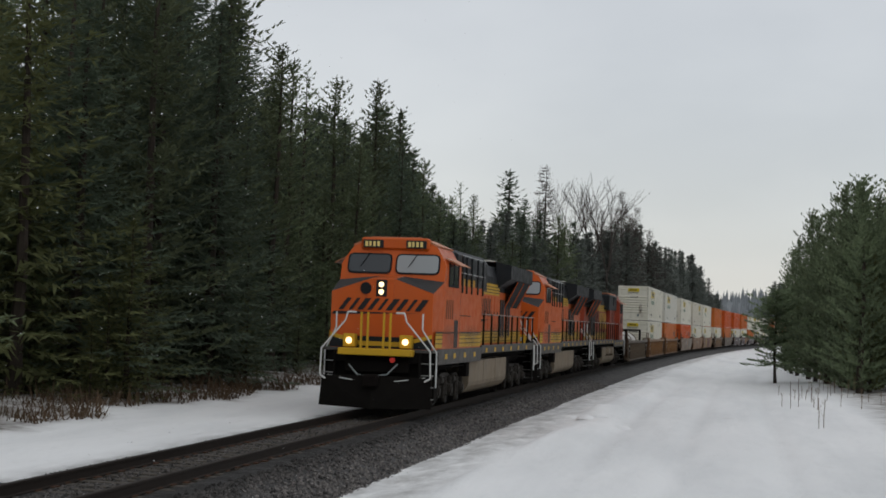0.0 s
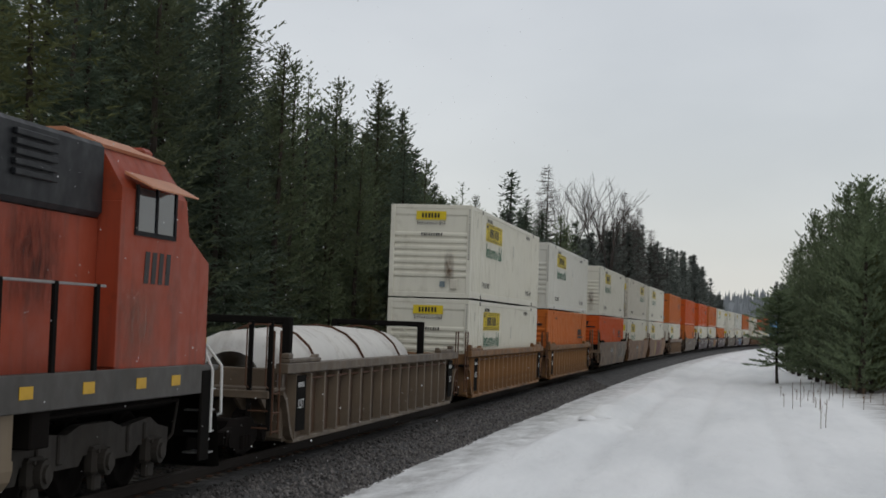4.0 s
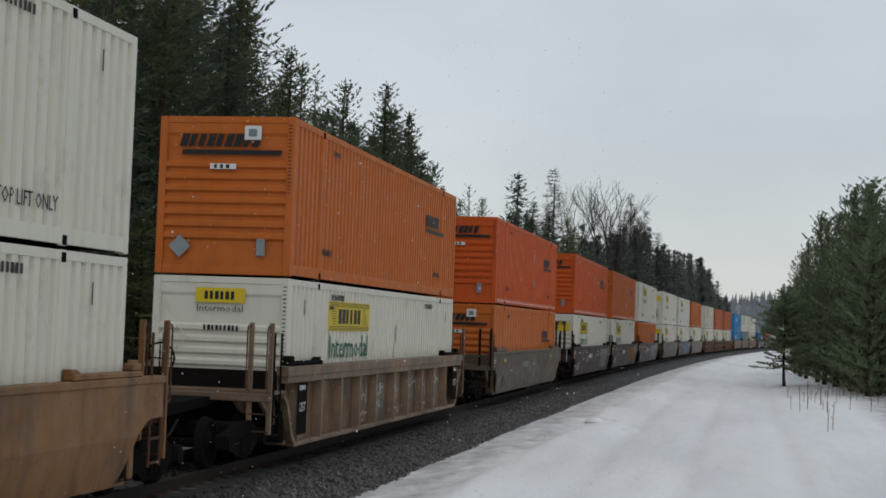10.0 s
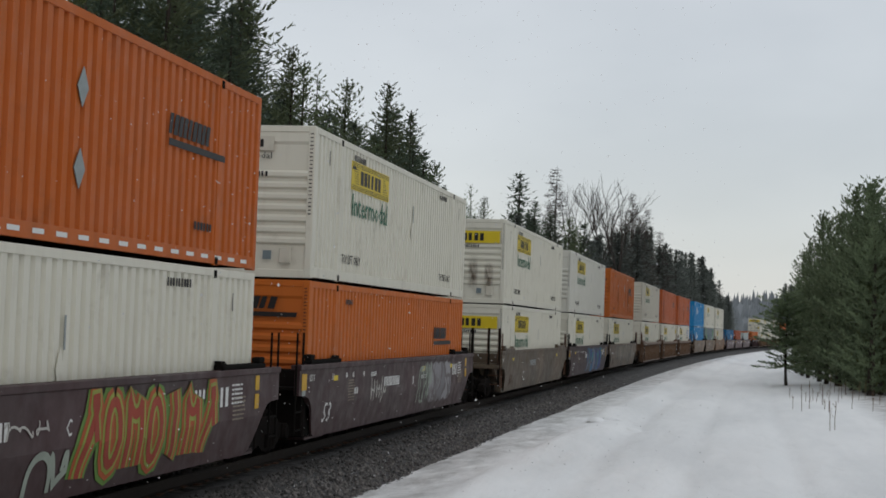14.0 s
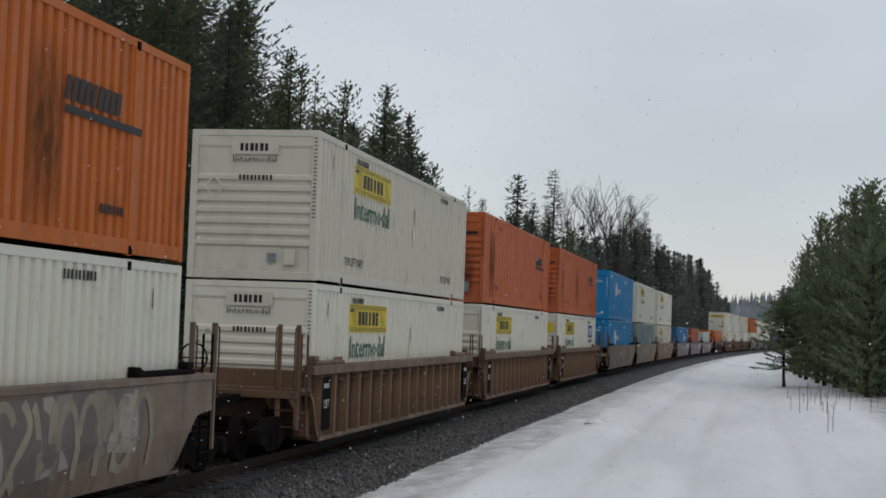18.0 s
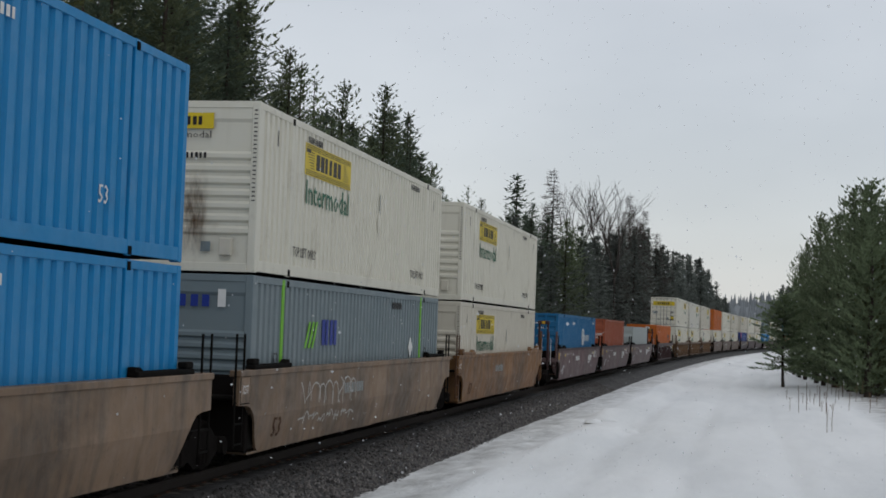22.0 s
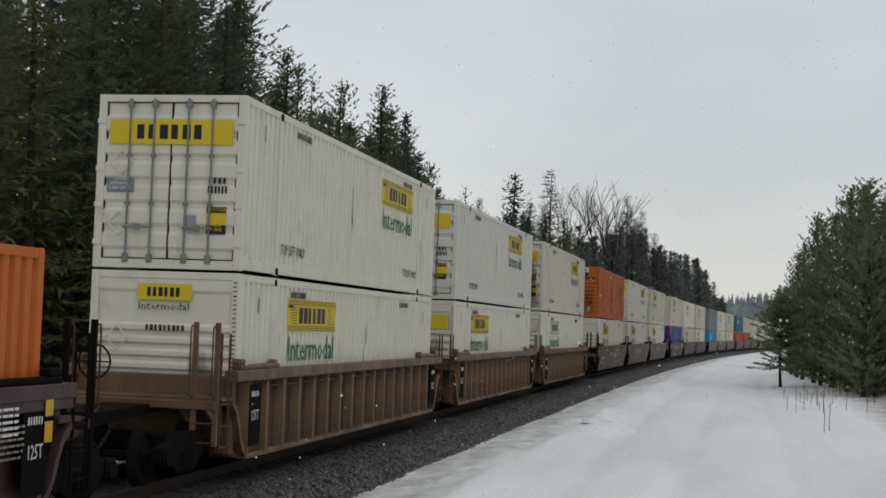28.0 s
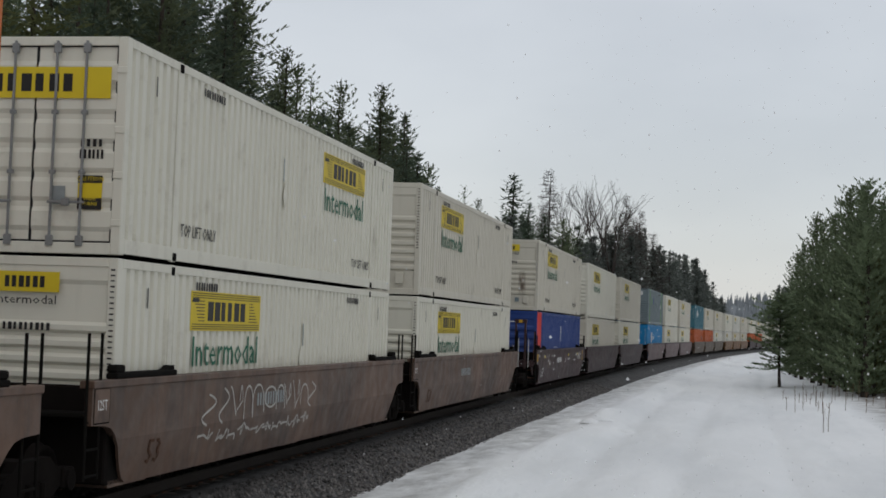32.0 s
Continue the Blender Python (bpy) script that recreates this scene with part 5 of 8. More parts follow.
def sprayed(u, mat, y0, y1):
    fine = "pale" in mat.name or "white" in mat.name
    seed = int(abs(y0) * 10)
    if fine:
        tall = "pale" in mat.name
        for pts in strokes(seed, y0, y1, True) if tall else strokes(seed, y0, y1, False) + scribble(seed, y0, y1, 0.55, 0.8):
            m = Mesh()
            ribbon(m, pts, 0.13 if tall else 0.035, 0.002)
            part("graffiti", m, TANSPRAY if tall else CHALK, u, "faded sprayed letter stroke" if tall else "thin white sprayed line")
        if not tall:
            return
        m = Mesh()
        ribbon(m, [(y0 + (y1 - y0) * i / 12, 1.12 + 0.1 * math.sin(i * 1.3)) for i in range(13)], 0.95, 0.0)
        part("graffiti", m, mat, u, "faded patch of spray paint")
        return
    if mat is G_PINK:
        # tall leaning slabs in two colours with pale rims
        n = 6
        for i in range(n):
            y = y0 + (y1 - y0) * (i + 0.5) / n
            pts = [(y + 0.12 * (j / 8 - 0.5) + 0.05 * math.sin(j * 0.9 + i), 0.36 + 1.16 * j / 8) for j in range(9)]
            a, b = Mesh(), Mesh()
            ribbon(a, pts, 0.94, 0.001)
            ribbon(b, pts, 0.86, 0.003)
            o = part("graffiti", b, SPRAYYELLOW if i < 2 else SPRAYRED, u, "tall faded yellow sprayed letter" if i < 2 else "tall dark red sprayed letter")
            part("outline", a, EDGESPRAY, o)
        return
    if mat is G_GREY:
        # a grey overpainted patch with thin tags beside it
        m = Mesh()
        ribbon(m, [(y0 + (y1 - y0) * i / 14, 0.98 + 0.06 * math.sin(i * 1.9)) for i in range(15)], 0.98, 0.001)
        part("graffiti", m, mat, u, "pale grey overpainted patch")
        m = Mesh()
        for pts in strokes(seed + 1, y0 - 1.3, y0 - 0.1, True) + strokes(seed + 7, y0 - 1.1, y0, True):
            ribbon(m, pts, 0.075, 0.004)
        part("graffiti", m, PALESPRAY, u, "pale green-white sprayed tag")
        m = Mesh()
        for pts in scribble(seed + 2, -3.7, -2.7, 0.7, 1.4):
            ribbon(m, pts, 0.045, 0.002)
        part("graffiti", m, CHALK, u, "thin white sprayed tag")
        return
    if mat is G_WILD:
        # swollen letters of nested colour bands, leaning into one another
        n = 7
        step = (y1 - y0) / n
        r = random.Random(5)
        for i in range(n):
            c, foot, head = y0 + step * (i + 0.5), 0.44 + 0.06 * r.random(), 1.36 + 0.1 * r.random()
            mid = (foot + head) / 2
            q = step * 0.30
            shape = (0, 1, 2, 1, 3, 2, 0)[i]
            if shape == 0:
                pts = [(c + q * math.sin(3.0 * k / 14 - 1.6), foot + (head - foot) * k / 14) for k in range(15)] + [(c + q * (0.2 + 0.13 * k), head - 0.015 * k * k) for k in range(1, 7)]
            elif shape == 1:
                pts = [(c + q * math.sin(0.45 * k), mid + (head - foot) * 0.42 * math.cos(0.45 * k)) for k in range(15)]
            elif shape == 2:
                pts = [(c - q, foot + (head - foot) * k / 9) for k in range(10)] + [(c - q * math.cos(0.4 * k), head - 0.28 * math.sin(0.4 * k)) for k in range(1, 8)] + [(c + q * (0.9 + 0.02 * k), head - (head - foot) * k / 8) for k in range(1, 9)]
            else:
                pts = [(c + 0.03 * math.sin(k), foot + (head - foot) * k / 11) for k in range(12)]
            top = None
            for tone, cut in WILD_BANDS:
                m = Mesh()
                ribbon(m, pts, 0.56 - cut, 0.002 + 0.006 * cut / 0.14 + 0.002 * (i % 2))
                top = part("graffiti" if top is None else "colour_band", m, tone, u if top is None else first, "swollen green letter with orange bands" if top is None else "")
                if tone is G_WILD:
                    first = top
        m = Mesh()
        for pts in strokes(9, y0 - 1.2, y0 - 0.2, True):
            ribbon(m, [(y, 0.35 + (z - 0.4) * 0.45) for y, z in pts], 0.10, 0.003)
        part("graffiti", m, PALESPRAY, u, "pale green-white sprayed tag")
        m = Mesh()
        for pts in scribble(23, y0 - 1.9, y0 - 0.7, 1.0, 1.3):
            ribbon(m, pts, 0.03, 0.003)
        part("graffiti", m, CHALK, u, "thin white sprayed tag")
        return
    m = Mesh()
    ribbon(m, [(y0 + (y1 - y0) * i / 14, 0.93 + 0.05 * math.sin(i * 1.1)) for i in range(15)], 1.15, 0.001)
    part("graffiti", m, mat, u, "broad field of sprayed colours")
    for i, pts in enumerate(strokes(seed + 3, y0 + 0.2, y1 - 0.7, True, True)):
        a, b = Mesh(), Mesh()
        ribbon(a, pts, 0.27, 0.003 + 0.004 * (i % 3))
        ribbon(b, pts, 0.21, 0.005 + 0.004 * (i % 3))
        o = part("graffiti", b, mat, u, "bulging sprayed letter in bright colours")
        part("outline", a, EDGESPRAY if mat is not G_BLUE else DEEPBLUE, o)


def well_unit(kind, mat, front_end, back_end, detail, tone, marks=None, seed=0):
    """One well of a container car. front_end or back_end: a coupler end, else a shared joint."""
    u = new("well_car", None)
    tagged(u, tone + " " + WELL_LABEL[kind], "rail car", "well cars of the train")
    r = random.Random(seed)
    for sx in (-1, 1):
        a, b = sorted((sx * 1.30, sx * 1.50))
        if kind == "smooth":
            part("side_wall", smooth_side(mat, sx), None, u)
            part("top_chord", stored(("chord", mat.name, sx), lambda: Mesh().bevel_box(a, b, -9.14, 9.14, 1.56, 1.66, 0.012).data("top_chord", MAROON if mat is BNRED else mat)), None, u)
        else:
            # shade between the ribs comes from the sheet's darker colour
            part("side_wall", ribbed_side((BROWNWELL if mat is SANDWELL else mat) if marks == "wide" else GRIMESHADE, sx), None, u)
            part("top_chord", stored(("chordr", mat.name, sx), lambda: Mesh().bevel_box(a, b + 0.03, -8.65, 8.65, 1.48, 1.66, 0.012).data("top_chord", mat)), None, u)
            part("bottom_chord", stored(("chordb", mat.name, sx), lambda: Mesh().bevel_box(a, b - 0.03, -7.95, 7.95, 0.20, 0.29, 0.012).data("bottom_chord", mat)), None, u)
            rib = stored(("rib", mat.name, sx), lambda: Mesh().prism([(-0.085, sx * 1.32), (-0.05, sx * 1.49), (0.05, sx * 1.49), (0.085, sx * 1.32)], "z", 0.28, 1.45).data("rib", mat))
            if ("ribt", mat.name, sx) not in STORE:
                STORE["ribt", mat.name, sx] = True
                for v in rib.vertices:
                    v.co = (v.co.y, v.co.x, v.co.z)
            wide = marks == "wide"
            n = 11 if wide else 17
            for i in range(n if detail and sx > 0 else 0):
                part("rib", rib, None, u, at=pose(0, -7.9 + 15.8 * i / (n - 1) + (r.uniform(-0.15, 0.15) if wide else 0), 0))
            if not detail or sx < 0:
                part("rib", stored(("ribs", mat.name, sx), lambda: [m := Mesh(), [m.box(*sorted((sx * 1.36, sx * 1.48)), y - 0.06, y + 0.06, 0.28, 1.45) for y in (-7.9 + 15.8 * i / 16 for i in range(17))]][0].data("rib", mat)), None, u)
            for e in (-1, 1) if detail and sx > 0 else ():
                part("arch_rim", stored(("rim", mat.name, e), lambda: Mesh().prism([(e * y, z) for y, z in ((7.9, 0.22), (8.1, 0.34), (8.24, 0.52), (8.34, 0.74), (8.48, 0.98), (8.66, 1.1), (8.66, 1.18), (8.42, 1.06), (8.26, 0.8), (8.16, 0.56), (8.02, 0.4), (7.9, 0.3))], "x", 1.31, 1.47).data("arch_rim", mat)), None, u)
            if wide and detail and sx > 0:
                part("chord_web", stored(("web", mat.name), lambda: Mesh().bevel_box(1.33, 1.505, -8.6, 8.6, 1.36, 1.49, 0.01).data("chord_web", mat)), None, u)
                for i in range(3, 9 if seed == 6 else 3):
                    y0 = -7.9 + 15.8 * i / (n - 1) + 0.2
                    rows_ = [(0.034, CHALK, pts) for pts in scribble(40 + i, y0, y0 + 0.9, 0.55 if i % 2 else 0.8, 1.2)]
                    if i % 2 == 0:
                        rows_.append((0.62, G_FADED, [(y0 + 0.1 + 0.85 * k / 8, 0.9 + 0.06 * math.sin(k * 1.7)) for k in range(9)]))
                    else:
                        rows_ += [(0.03, CHALK, pts) for pts in scribble(60 + i, y0, y0 + 0.9, 0.4, 0.62)]
                    for width, spray, pts in rows_:
                        m = Mesh()
                        ribbon(m, pts, width, 0)
                        m.v = [(1.3275 + 0.002 * (width < 0.1), q[1], q[2]) for q in m.v]
                        part("graffiti", m, spray, u, "chalky sprayed tag between two ribs")
            if detail and sx > 0:
                part("pipe", stored(("pipe", sx), lambda: Mesh().cyl((sx * 1.43, -7.8, 1.36), (sx * 1.43, 7.8, 1.36), 0.025, 6).data("pipe", RUSTY)), None, u)
        # corner guides that hold the box
        for e in (-1, 1):
            if detail:
                part("guide", stored(("guide", mat.name, sx, e), lambda: Mesh().bevel_box(*sorted((sx * 1.30, sx * 1.47)), *sorted((e * 6.2, e * 8.35)), 1.66, 1.74, 0.015).bevel_box(*sorted((sx * 1.305, sx * 1.45)), *sorted((e * 8.05, e * 8.35)), 1.74, 1.84, 0.02).prism([(e * 6.2, 1.74), (e * 6.5, 1.74), (e * 6.35, 1.80), (e * 6.2, 1.80)], "x", *sorted((sx * 1.31, sx * 1.42))).data("guide", DARK if kind == "smooth" else mat)), None, u)
    part("floor", stored(("wfloor", mat.name), lambda: Mesh().box(-1.33, 1.33, -8.2, -6.9, 0.24, 0.33).box(-1.33, 1.33, 6.9, 8.2, 0.24, 0.33).box(-0.3, 0.3, -7, 7, 0.24, 0.32).box(-1.33, 1.33, -0.6, 0.6, 0.24, 0.32).data("floor", mat)), None, u)
    for e, coupler in ((-1, front_end), (1, back_end)):
        reach = 11.55 if coupler else 9.8
        # smooth wells: joint-gap shade put into a near-black bulkhead
        part("bulkhead", stored(("bulk", mat.name, e), lambda: Mesh().bevel_box(-1.36, 1.36, *sorted((e * 8.25, e * 8.42)), 0.3, 1.56, 0.02).data("bulkhead", mat if kind == "ribbed" else UNDER)), None, u)
        if kind == "smooth":
            # added black sheet: stands in for the shade inside the wheel arch
            for sx in (1,) if detail else ():
                part("arch_plate", stored(("arch", sx, e), lambda: Mesh().box(*sorted((sx * 1.30, sx * 1.33)), *sorted((e * 7.4, e * 8.3)), 0.28, 1.5).data("arch_plate", DARK)), None, u)
        part("draft_sill", stored(("draft", e, coupler), lambda: Mesh().prism([(e * 8.4, 1.02), (e * (reach - 0.1), 0.88), (e * (reach - 0.1), 1.08), (e * 8.4, 1.14)], "x", -0.36, 0.36).data("draft_sill", DARK)), None, u)
        # joint ends get a black deck, again painted shade
        part("end_platform", stored(("plat", mat.name, e, coupler), lambda: Mesh().bevel_box(-1.42, 1.42, *sorted((e * 8.4, e * (9.05 if coupler else 8.85))), 1.17, 1.235, 0.015).data("end_platform", mat if coupler else DARK)), None, u)
        if detail and coupler:
            for x in (0.75, 1.2):
                part("bracket", stored(("brk", mat.name, e, x), lambda: Mesh().prism([(e * 8.4, 0.62), (e * 8.5, 0.62), (e * 9.35, 1.1), (e * 9.35, 1.18), (e * 8.4, 1.18)], "x", x - 0.03, x + 0.03).data("bracket", mat)), None, u)
            part("cross_beam", stored(("xbeam", mat.name, e), lambda: Mesh().bevel_box(-1.42, 1.42, *sorted((e * 9.28, e * 9.42)), 1.06, 1.2, 0.015).data("cross_beam", mat)), None, u)
        if coupler:
            part("coupler", stored(("coupler", e), lambda: Mesh().bevel_box(-0.12, 0.12, *sorted((e * 11.1, e * 11.72)), 0.74, 0.96, 0.03).bevel_box(-0.2, 0.16, *sorted((e * 11.5, e * 11.8)), 0.7, 1.0, 0.04).data("coupler", RUSTY)), None, u)
            truck(u, e * 9.75)
        elif e == 1:
            truck(u, 9.77)
        if not detail:
            continue
        for sx in (1,):
            # ladder and grab posts at the corners
            yl = e * 8.98
            part("ladder", stored(("ladder", mat.name, sx, e, coupler), lambda: Mesh().tube([(sx * 1.42, yl - 0.2, 0.42), (sx * 1.42, yl - 0.2, 2.25)], 0.022, 6).tube([(sx * 1.42, yl + 0.2, 0.42), (sx * 1.42, yl + 0.2, 2.25)], 0.022, 6).tube([(sx * 1.42, yl - 0.2, 0.47), (sx * 1.42, yl + 0.2, 0.47)], 0.018, 6).tube([(sx * 1.42, yl - 0.2, 0.8), (sx * 1.42, yl + 0.2, 0.8)], 0.018, 6).tube([(sx * 1.42, yl - 0.2, 1.14), (sx * 1.42, yl + 0.2, 1.14)], 0.018, 6).data("ladder", RUSTY if kind == "ribbed" else DARK)), None, u)
            if coupler:
                for x in (1.0, 1.36):
                    gp = part("grab_post", stored(("gpost", mat.name, sx, e, x), lambda: Mesh().bevel_box(*sorted((sx * x, sx * (x + 0.085))), *sorted((e * 9.3, e * 9.36)), 0.5, 2.42, 0.01).data("grab_post", DARK if mat in (MAROON, UMBERWELL, DULLWELL) else mat)), None, u)
                    if sx > 0:
                        part("loop", stored(("gloop", sx, e, x), lambda: Mesh().tube([(sx * (x + 0.04), e * 9.38, 2.36), (sx * (x + 0.04), e * 9.52, 2.36), (sx * (x + 0.04), e * 9.55, 2.28), (sx * (x + 0.04), e * 9.55, 1.3), (sx * (x + 0.04), e * 9.38, 1.25)], 0.014, 5).data("loop", RUSTY)), None, gp)
                for z in (0.55, 0.85, 1.15) if sx > 0 else ():
                    part("rung", stored(("grung", sx, e), lambda: Mesh().cyl((sx * 1.04, e * 9.36, 0), (sx * 1.4, e * 9.36, 0), 0.016, 5).data("rung", RUSTY)), None, u, at=pose(0, 0, z))
        if coupler and e == -1:
            w = part("brake_wheel", stored("bwheel", lambda: Mesh().tube([(0.27 * math.cos(i * 0.5236), 0, 0.27 * math.sin(i * 0.5236)) for i in range(13)], 0.018, 5).tube([(-0.26, 0, 0), (0.26, 0, 0)], 0.014, 5).tube([(0, 0, -0.26), (0, 0, 0.26)], 0.014, 5).data("brake_wheel", DARK)), None, u, at=pose(-0.55, -9.5, 1.75))
            if mat in (BNRED, TANWELL):
                part("brake_reservoir", stored(("bres", mat.name), lambda: Mesh().cyl((-0.75, -9.05, 1.5), (0.35, -9.05, 1.5), 0.24, 14).cyl((-0.8, -9.05, 1.5), (-0.75, -9.05, 1.5), 0.16, 14, 0.24).cyl((0.35, -9.05, 1.5), (0.4, -9.05, 1.5), 0.24, 14, 0.16).data("brake_reservoir", MAROON if mat is BNRED else mat, True)), None, u)
        if coupler and e == -1 and mat in (BNRED, MAROON):
            part("brake_stand", stored(("stand", mat.name), lambda: Mesh().bevel_box(0.62, 0.70, -9.62, -9.5, 0.9, 2.85, 0.012).bevel_box(1.0, 1.08, -9.62, -9.5, 0.9, 2.85, 0.012).bevel_box(0.6, 1.1, -9.64, -9.48, 2.72, 2.88, 0.012).bevel_box(-1.38, 1.38, -9.5, -9.3, 0.98, 1.1, 0.02).data("brake_stand", MAROON)), None, u)
            part("warning_plate", stored("wplate", lambda: Mesh().box(0.78, 0.92, -9.66, -9.642, 2.74, 2.86).data("warning_plate", LOCOYELLOW)), None, u)
            part("warning_plate", stored("wplate2", lambda: Mesh().box(1.3, 1.42, -8.66, -8.52, 1.25, 1.5).data("warning_plate", LOCOYELLOW)), None, u)
            part("grab_iron", stored("curved_grab", lambda: Mesh().tube([(0.8, -9.68, 0.95), (0.8, -9.68, 2.1)], 0.013, 6).tube([(1.2, -9.68, 0.95), (1.2, -9.68, 2.1)], 0.013, 6).tube([(-0.55, -9.7, 0.9), (-0.55, -9.7, 2.45), (-0.42, -9.7, 2.68), (-0.15, -9.7, 2.78), (0.6, -9.64, 2.78)], 0.02, 6).data("grab_iron", HANDRAIL)), None, u, "curved grab iron")
            for sx in (-1, 1):
                part("step", stored(("end_step", sx), lambda: Mesh().bevel_box(*sorted((sx * 1.1, sx * 1.5)), -9.6, -9.3, 0.4, 0.44, 0.01).bevel_box(*sorted((sx * 1.12, sx * 1.16)), -9.55, -9.45, 0.43, 1.1, 0.01).bevel_box(*sorted((sx * 1.44, sx * 1.48)), -9.55, -9.45, 0.43, 1.1, 0.01).data("step", DARK)), None, u)
        if coupler:
            part("hose", stored(("hose", e), lambda: Mesh().tube([(0.35, e * 10.9, 0.8), (0.38, e * 11.3, 0.6), (0.3, e * 11.6, 0.45), (0.15, e * 11.7, 0.5)], 0.025, 6).data("hose", GASKET)), None, u)
    if detail:
        o = 1.472 if kind == "smooth" else 1.52
        for face, s in (("right", 1),):
            dark_car = mat in (MAROON, BNRED)
            if kind == "smooth":
                pl = part("load_plate", panel_mesh(0.3, 0.3, LOCOYELLOW) if dark_car else panel_mesh(0.46, 0.42, mat), None, u, "yellow warning plate" if dark_car else "", at=face_pose(face, s * -8.82, 1.34, o))
            else:
                for y in (-7.62, 7.62):
                    pl = part("load_plate", panel_mesh(0.62, 1.02, DARK), None, u, "black end panel with load figures", at=face_pose(face, s * y, 0.92, 1.492))
                    part("lettering", bars_mesh(0.4, 0.09, 6, WHITEINK, 0, 86, 0.5), None, pl, at=pose(0, 0.34, 0.007))
                    part("lettering", text_mesh("125T", 0.24, WHITEINK, 0.8), None, pl, at=pose(0, -0.02, 0.007))
            if dark_car and kind == "smooth":
                part("notice_plate", panel_mesh(0.22, 0.1, GREYPLATE), None, u, at=face_pose(face, s * -8.84, 1.14, o))
                part("lettering", text_mesh("125 T", 0.17, WHITEINK, 0.9), None, u, at=face_pose(face, s * -8.3, 1.40, o))
            elif kind == "smooth":
                part("plate_rim", panel_mesh(0.5, 0.46, DARK, 0.003), None, pl)
                part("lettering", text_mesh("125T", 0.19, WHITEINK, 0.8), None, pl, at=pose(0, 0, 0.007))
            for y in (-6.6, 5.6) if mat in (MAROON, BNRED, DULLWELL) and kind == "smooth" else ():
                part("reflector", panel_mesh(0.3, 0.1, YELLOW), None, u, at=face_pose(face, s * y, 1.36 if kind == "smooth" else 1.55, o))
            if kind == "smooth":
                part("lettering", bars_mesh(1.6, 0.21, 11, WHITEINK if mat in (MAROON, BNRED) else GREYPLATE, 0, 81, 0.6), None, u, at=face_pose(face, s * -1.6, 1.16, o))
            if kind == "smooth" and not dark_car:
                part("lettering", text_mesh("53", 0.5, RUSTY, 1.1), None, u, at=face_pose(face, s * -6.9, 0.62, skin(0.62) + 0.006) @ pose(0, 0, 0, LEAN, 0, 0))
            if mat in (MAROON, BNRED):
                part("lettering", text_mesh("53", 0.56, WHITEINK, 1.1), None, u, at=face_pose(face, s * -7.1, 0.69, skin(0.69) + 0.006) @ pose(0, 0, 0, LEAN, 0, 0))
                for i, (y, z, w_, h_, n_) in enumerate(((-3.4, 1.36, 0.5, 0.1, 5), (6.2, 1.25, 0.7, 0.3, 3), (5.2, 1.33, 0.5, 0.14, 3), (-4.9, 1.05, 0.35, 0.12, 2))):
                    part("lettering", bars_mesh(w_, h_, n_, WHITEINK, 0, 90 + i, 0.55), None, u, at=face_pose(face, s * y, z, o))
                for y, mark in ((-6.8, "53"), (-5.75, "48"), (-5.2, "45"), (-4.3, "40")):
                    part("lettering", text_mesh(mark, 0.17, WHITEINK, 0.8), None, u, at=face_pose(face, s * y, 1.38, o))
                if mat is MAROON:
                    part("lettering", text_mesh("A" if front_end else "B" if back_end else "C", 0.3, WHITEINK, 0.8), None, u, at=face_pose(face, s * 0.7, 1.1, o))
                    part("lettering", text_mesh("WELL LD LMT", 0.13, WHITEINK, 0.9), None, u, at=face_pose(face, s * 2.0, 1.16, o))
                    part("reflector", panel_mesh(0.36, 0.12, YELLOW), None, u, at=face_pose(face, s * 1.9, 1.36, o))
                    part("lettering", stored("stencil_block", lambda: fine_lines(0.5, 0.4, 8).data("lettering", TANSPRAY)), None, u, "small white stencilled lines", at=face_pose(face, s * -5.35, 1.08, o))
                    part("lettering", stored("stencil_block2", lambda: fine_lines(0.6, 0.34, 6).data("lettering", TANSPRAY)), None, u, "small white stencilled lines", at=face_pose(face, s * 7.0, 1.05, o))
                    for z in (1.42, 1.12):
                        part("warning_plate", panel_mesh(0.2, 0.24, LOCOYELLOW), None, u, at=face_pose(face, s * 7.9, z, o))
                for i in range(5):
                    part("lettering", bars_mesh(0.55, 0.03, 4, WHITEINK, 0, 96, 0.85), None, u, at=face_pose(face, s * 6.9, 1.42 - 0.07 * i, o))
            if mat is BNRED:
                part("emblem", stored("railmark", lambda: Mesh().prism([(-1.1, -0.22), (-0.62, -0.22), (-0.5, 0.2), (-0.98, 0.2)], "z", 0, 0.003).prism([(-0.5, -0.22), (-0.05, -0.22), (0.07, 0.2), (-0.38, 0.2)], "z", 0, 0.003).prism([(0.07, -0.22), (0.5, -0.22), (0.62, 0.2), (0.19, 0.2)], "z", 0, 0.003).prism([(0.62, -0.22), (0.8, -0.22), (1.2, 0.2), (0.74, 0.2)], "z", 0, 0.003).prism([(-1.15, -0.42), (0.7, -0.27), (-1.1, -0.27)], "z", 0, 0.003).data("emblem", WHITEINK)), None, u, "white slanted emblem", at=face_pose(face, s * 4.0, 1.12, o) @ Matrix.Diagonal((0.72, 0.68, 1, 1)))
        if marks and marks != "wide":
            mt, y0, y1 = marks
            sprayed(u, mt, y0, y1)
    return u


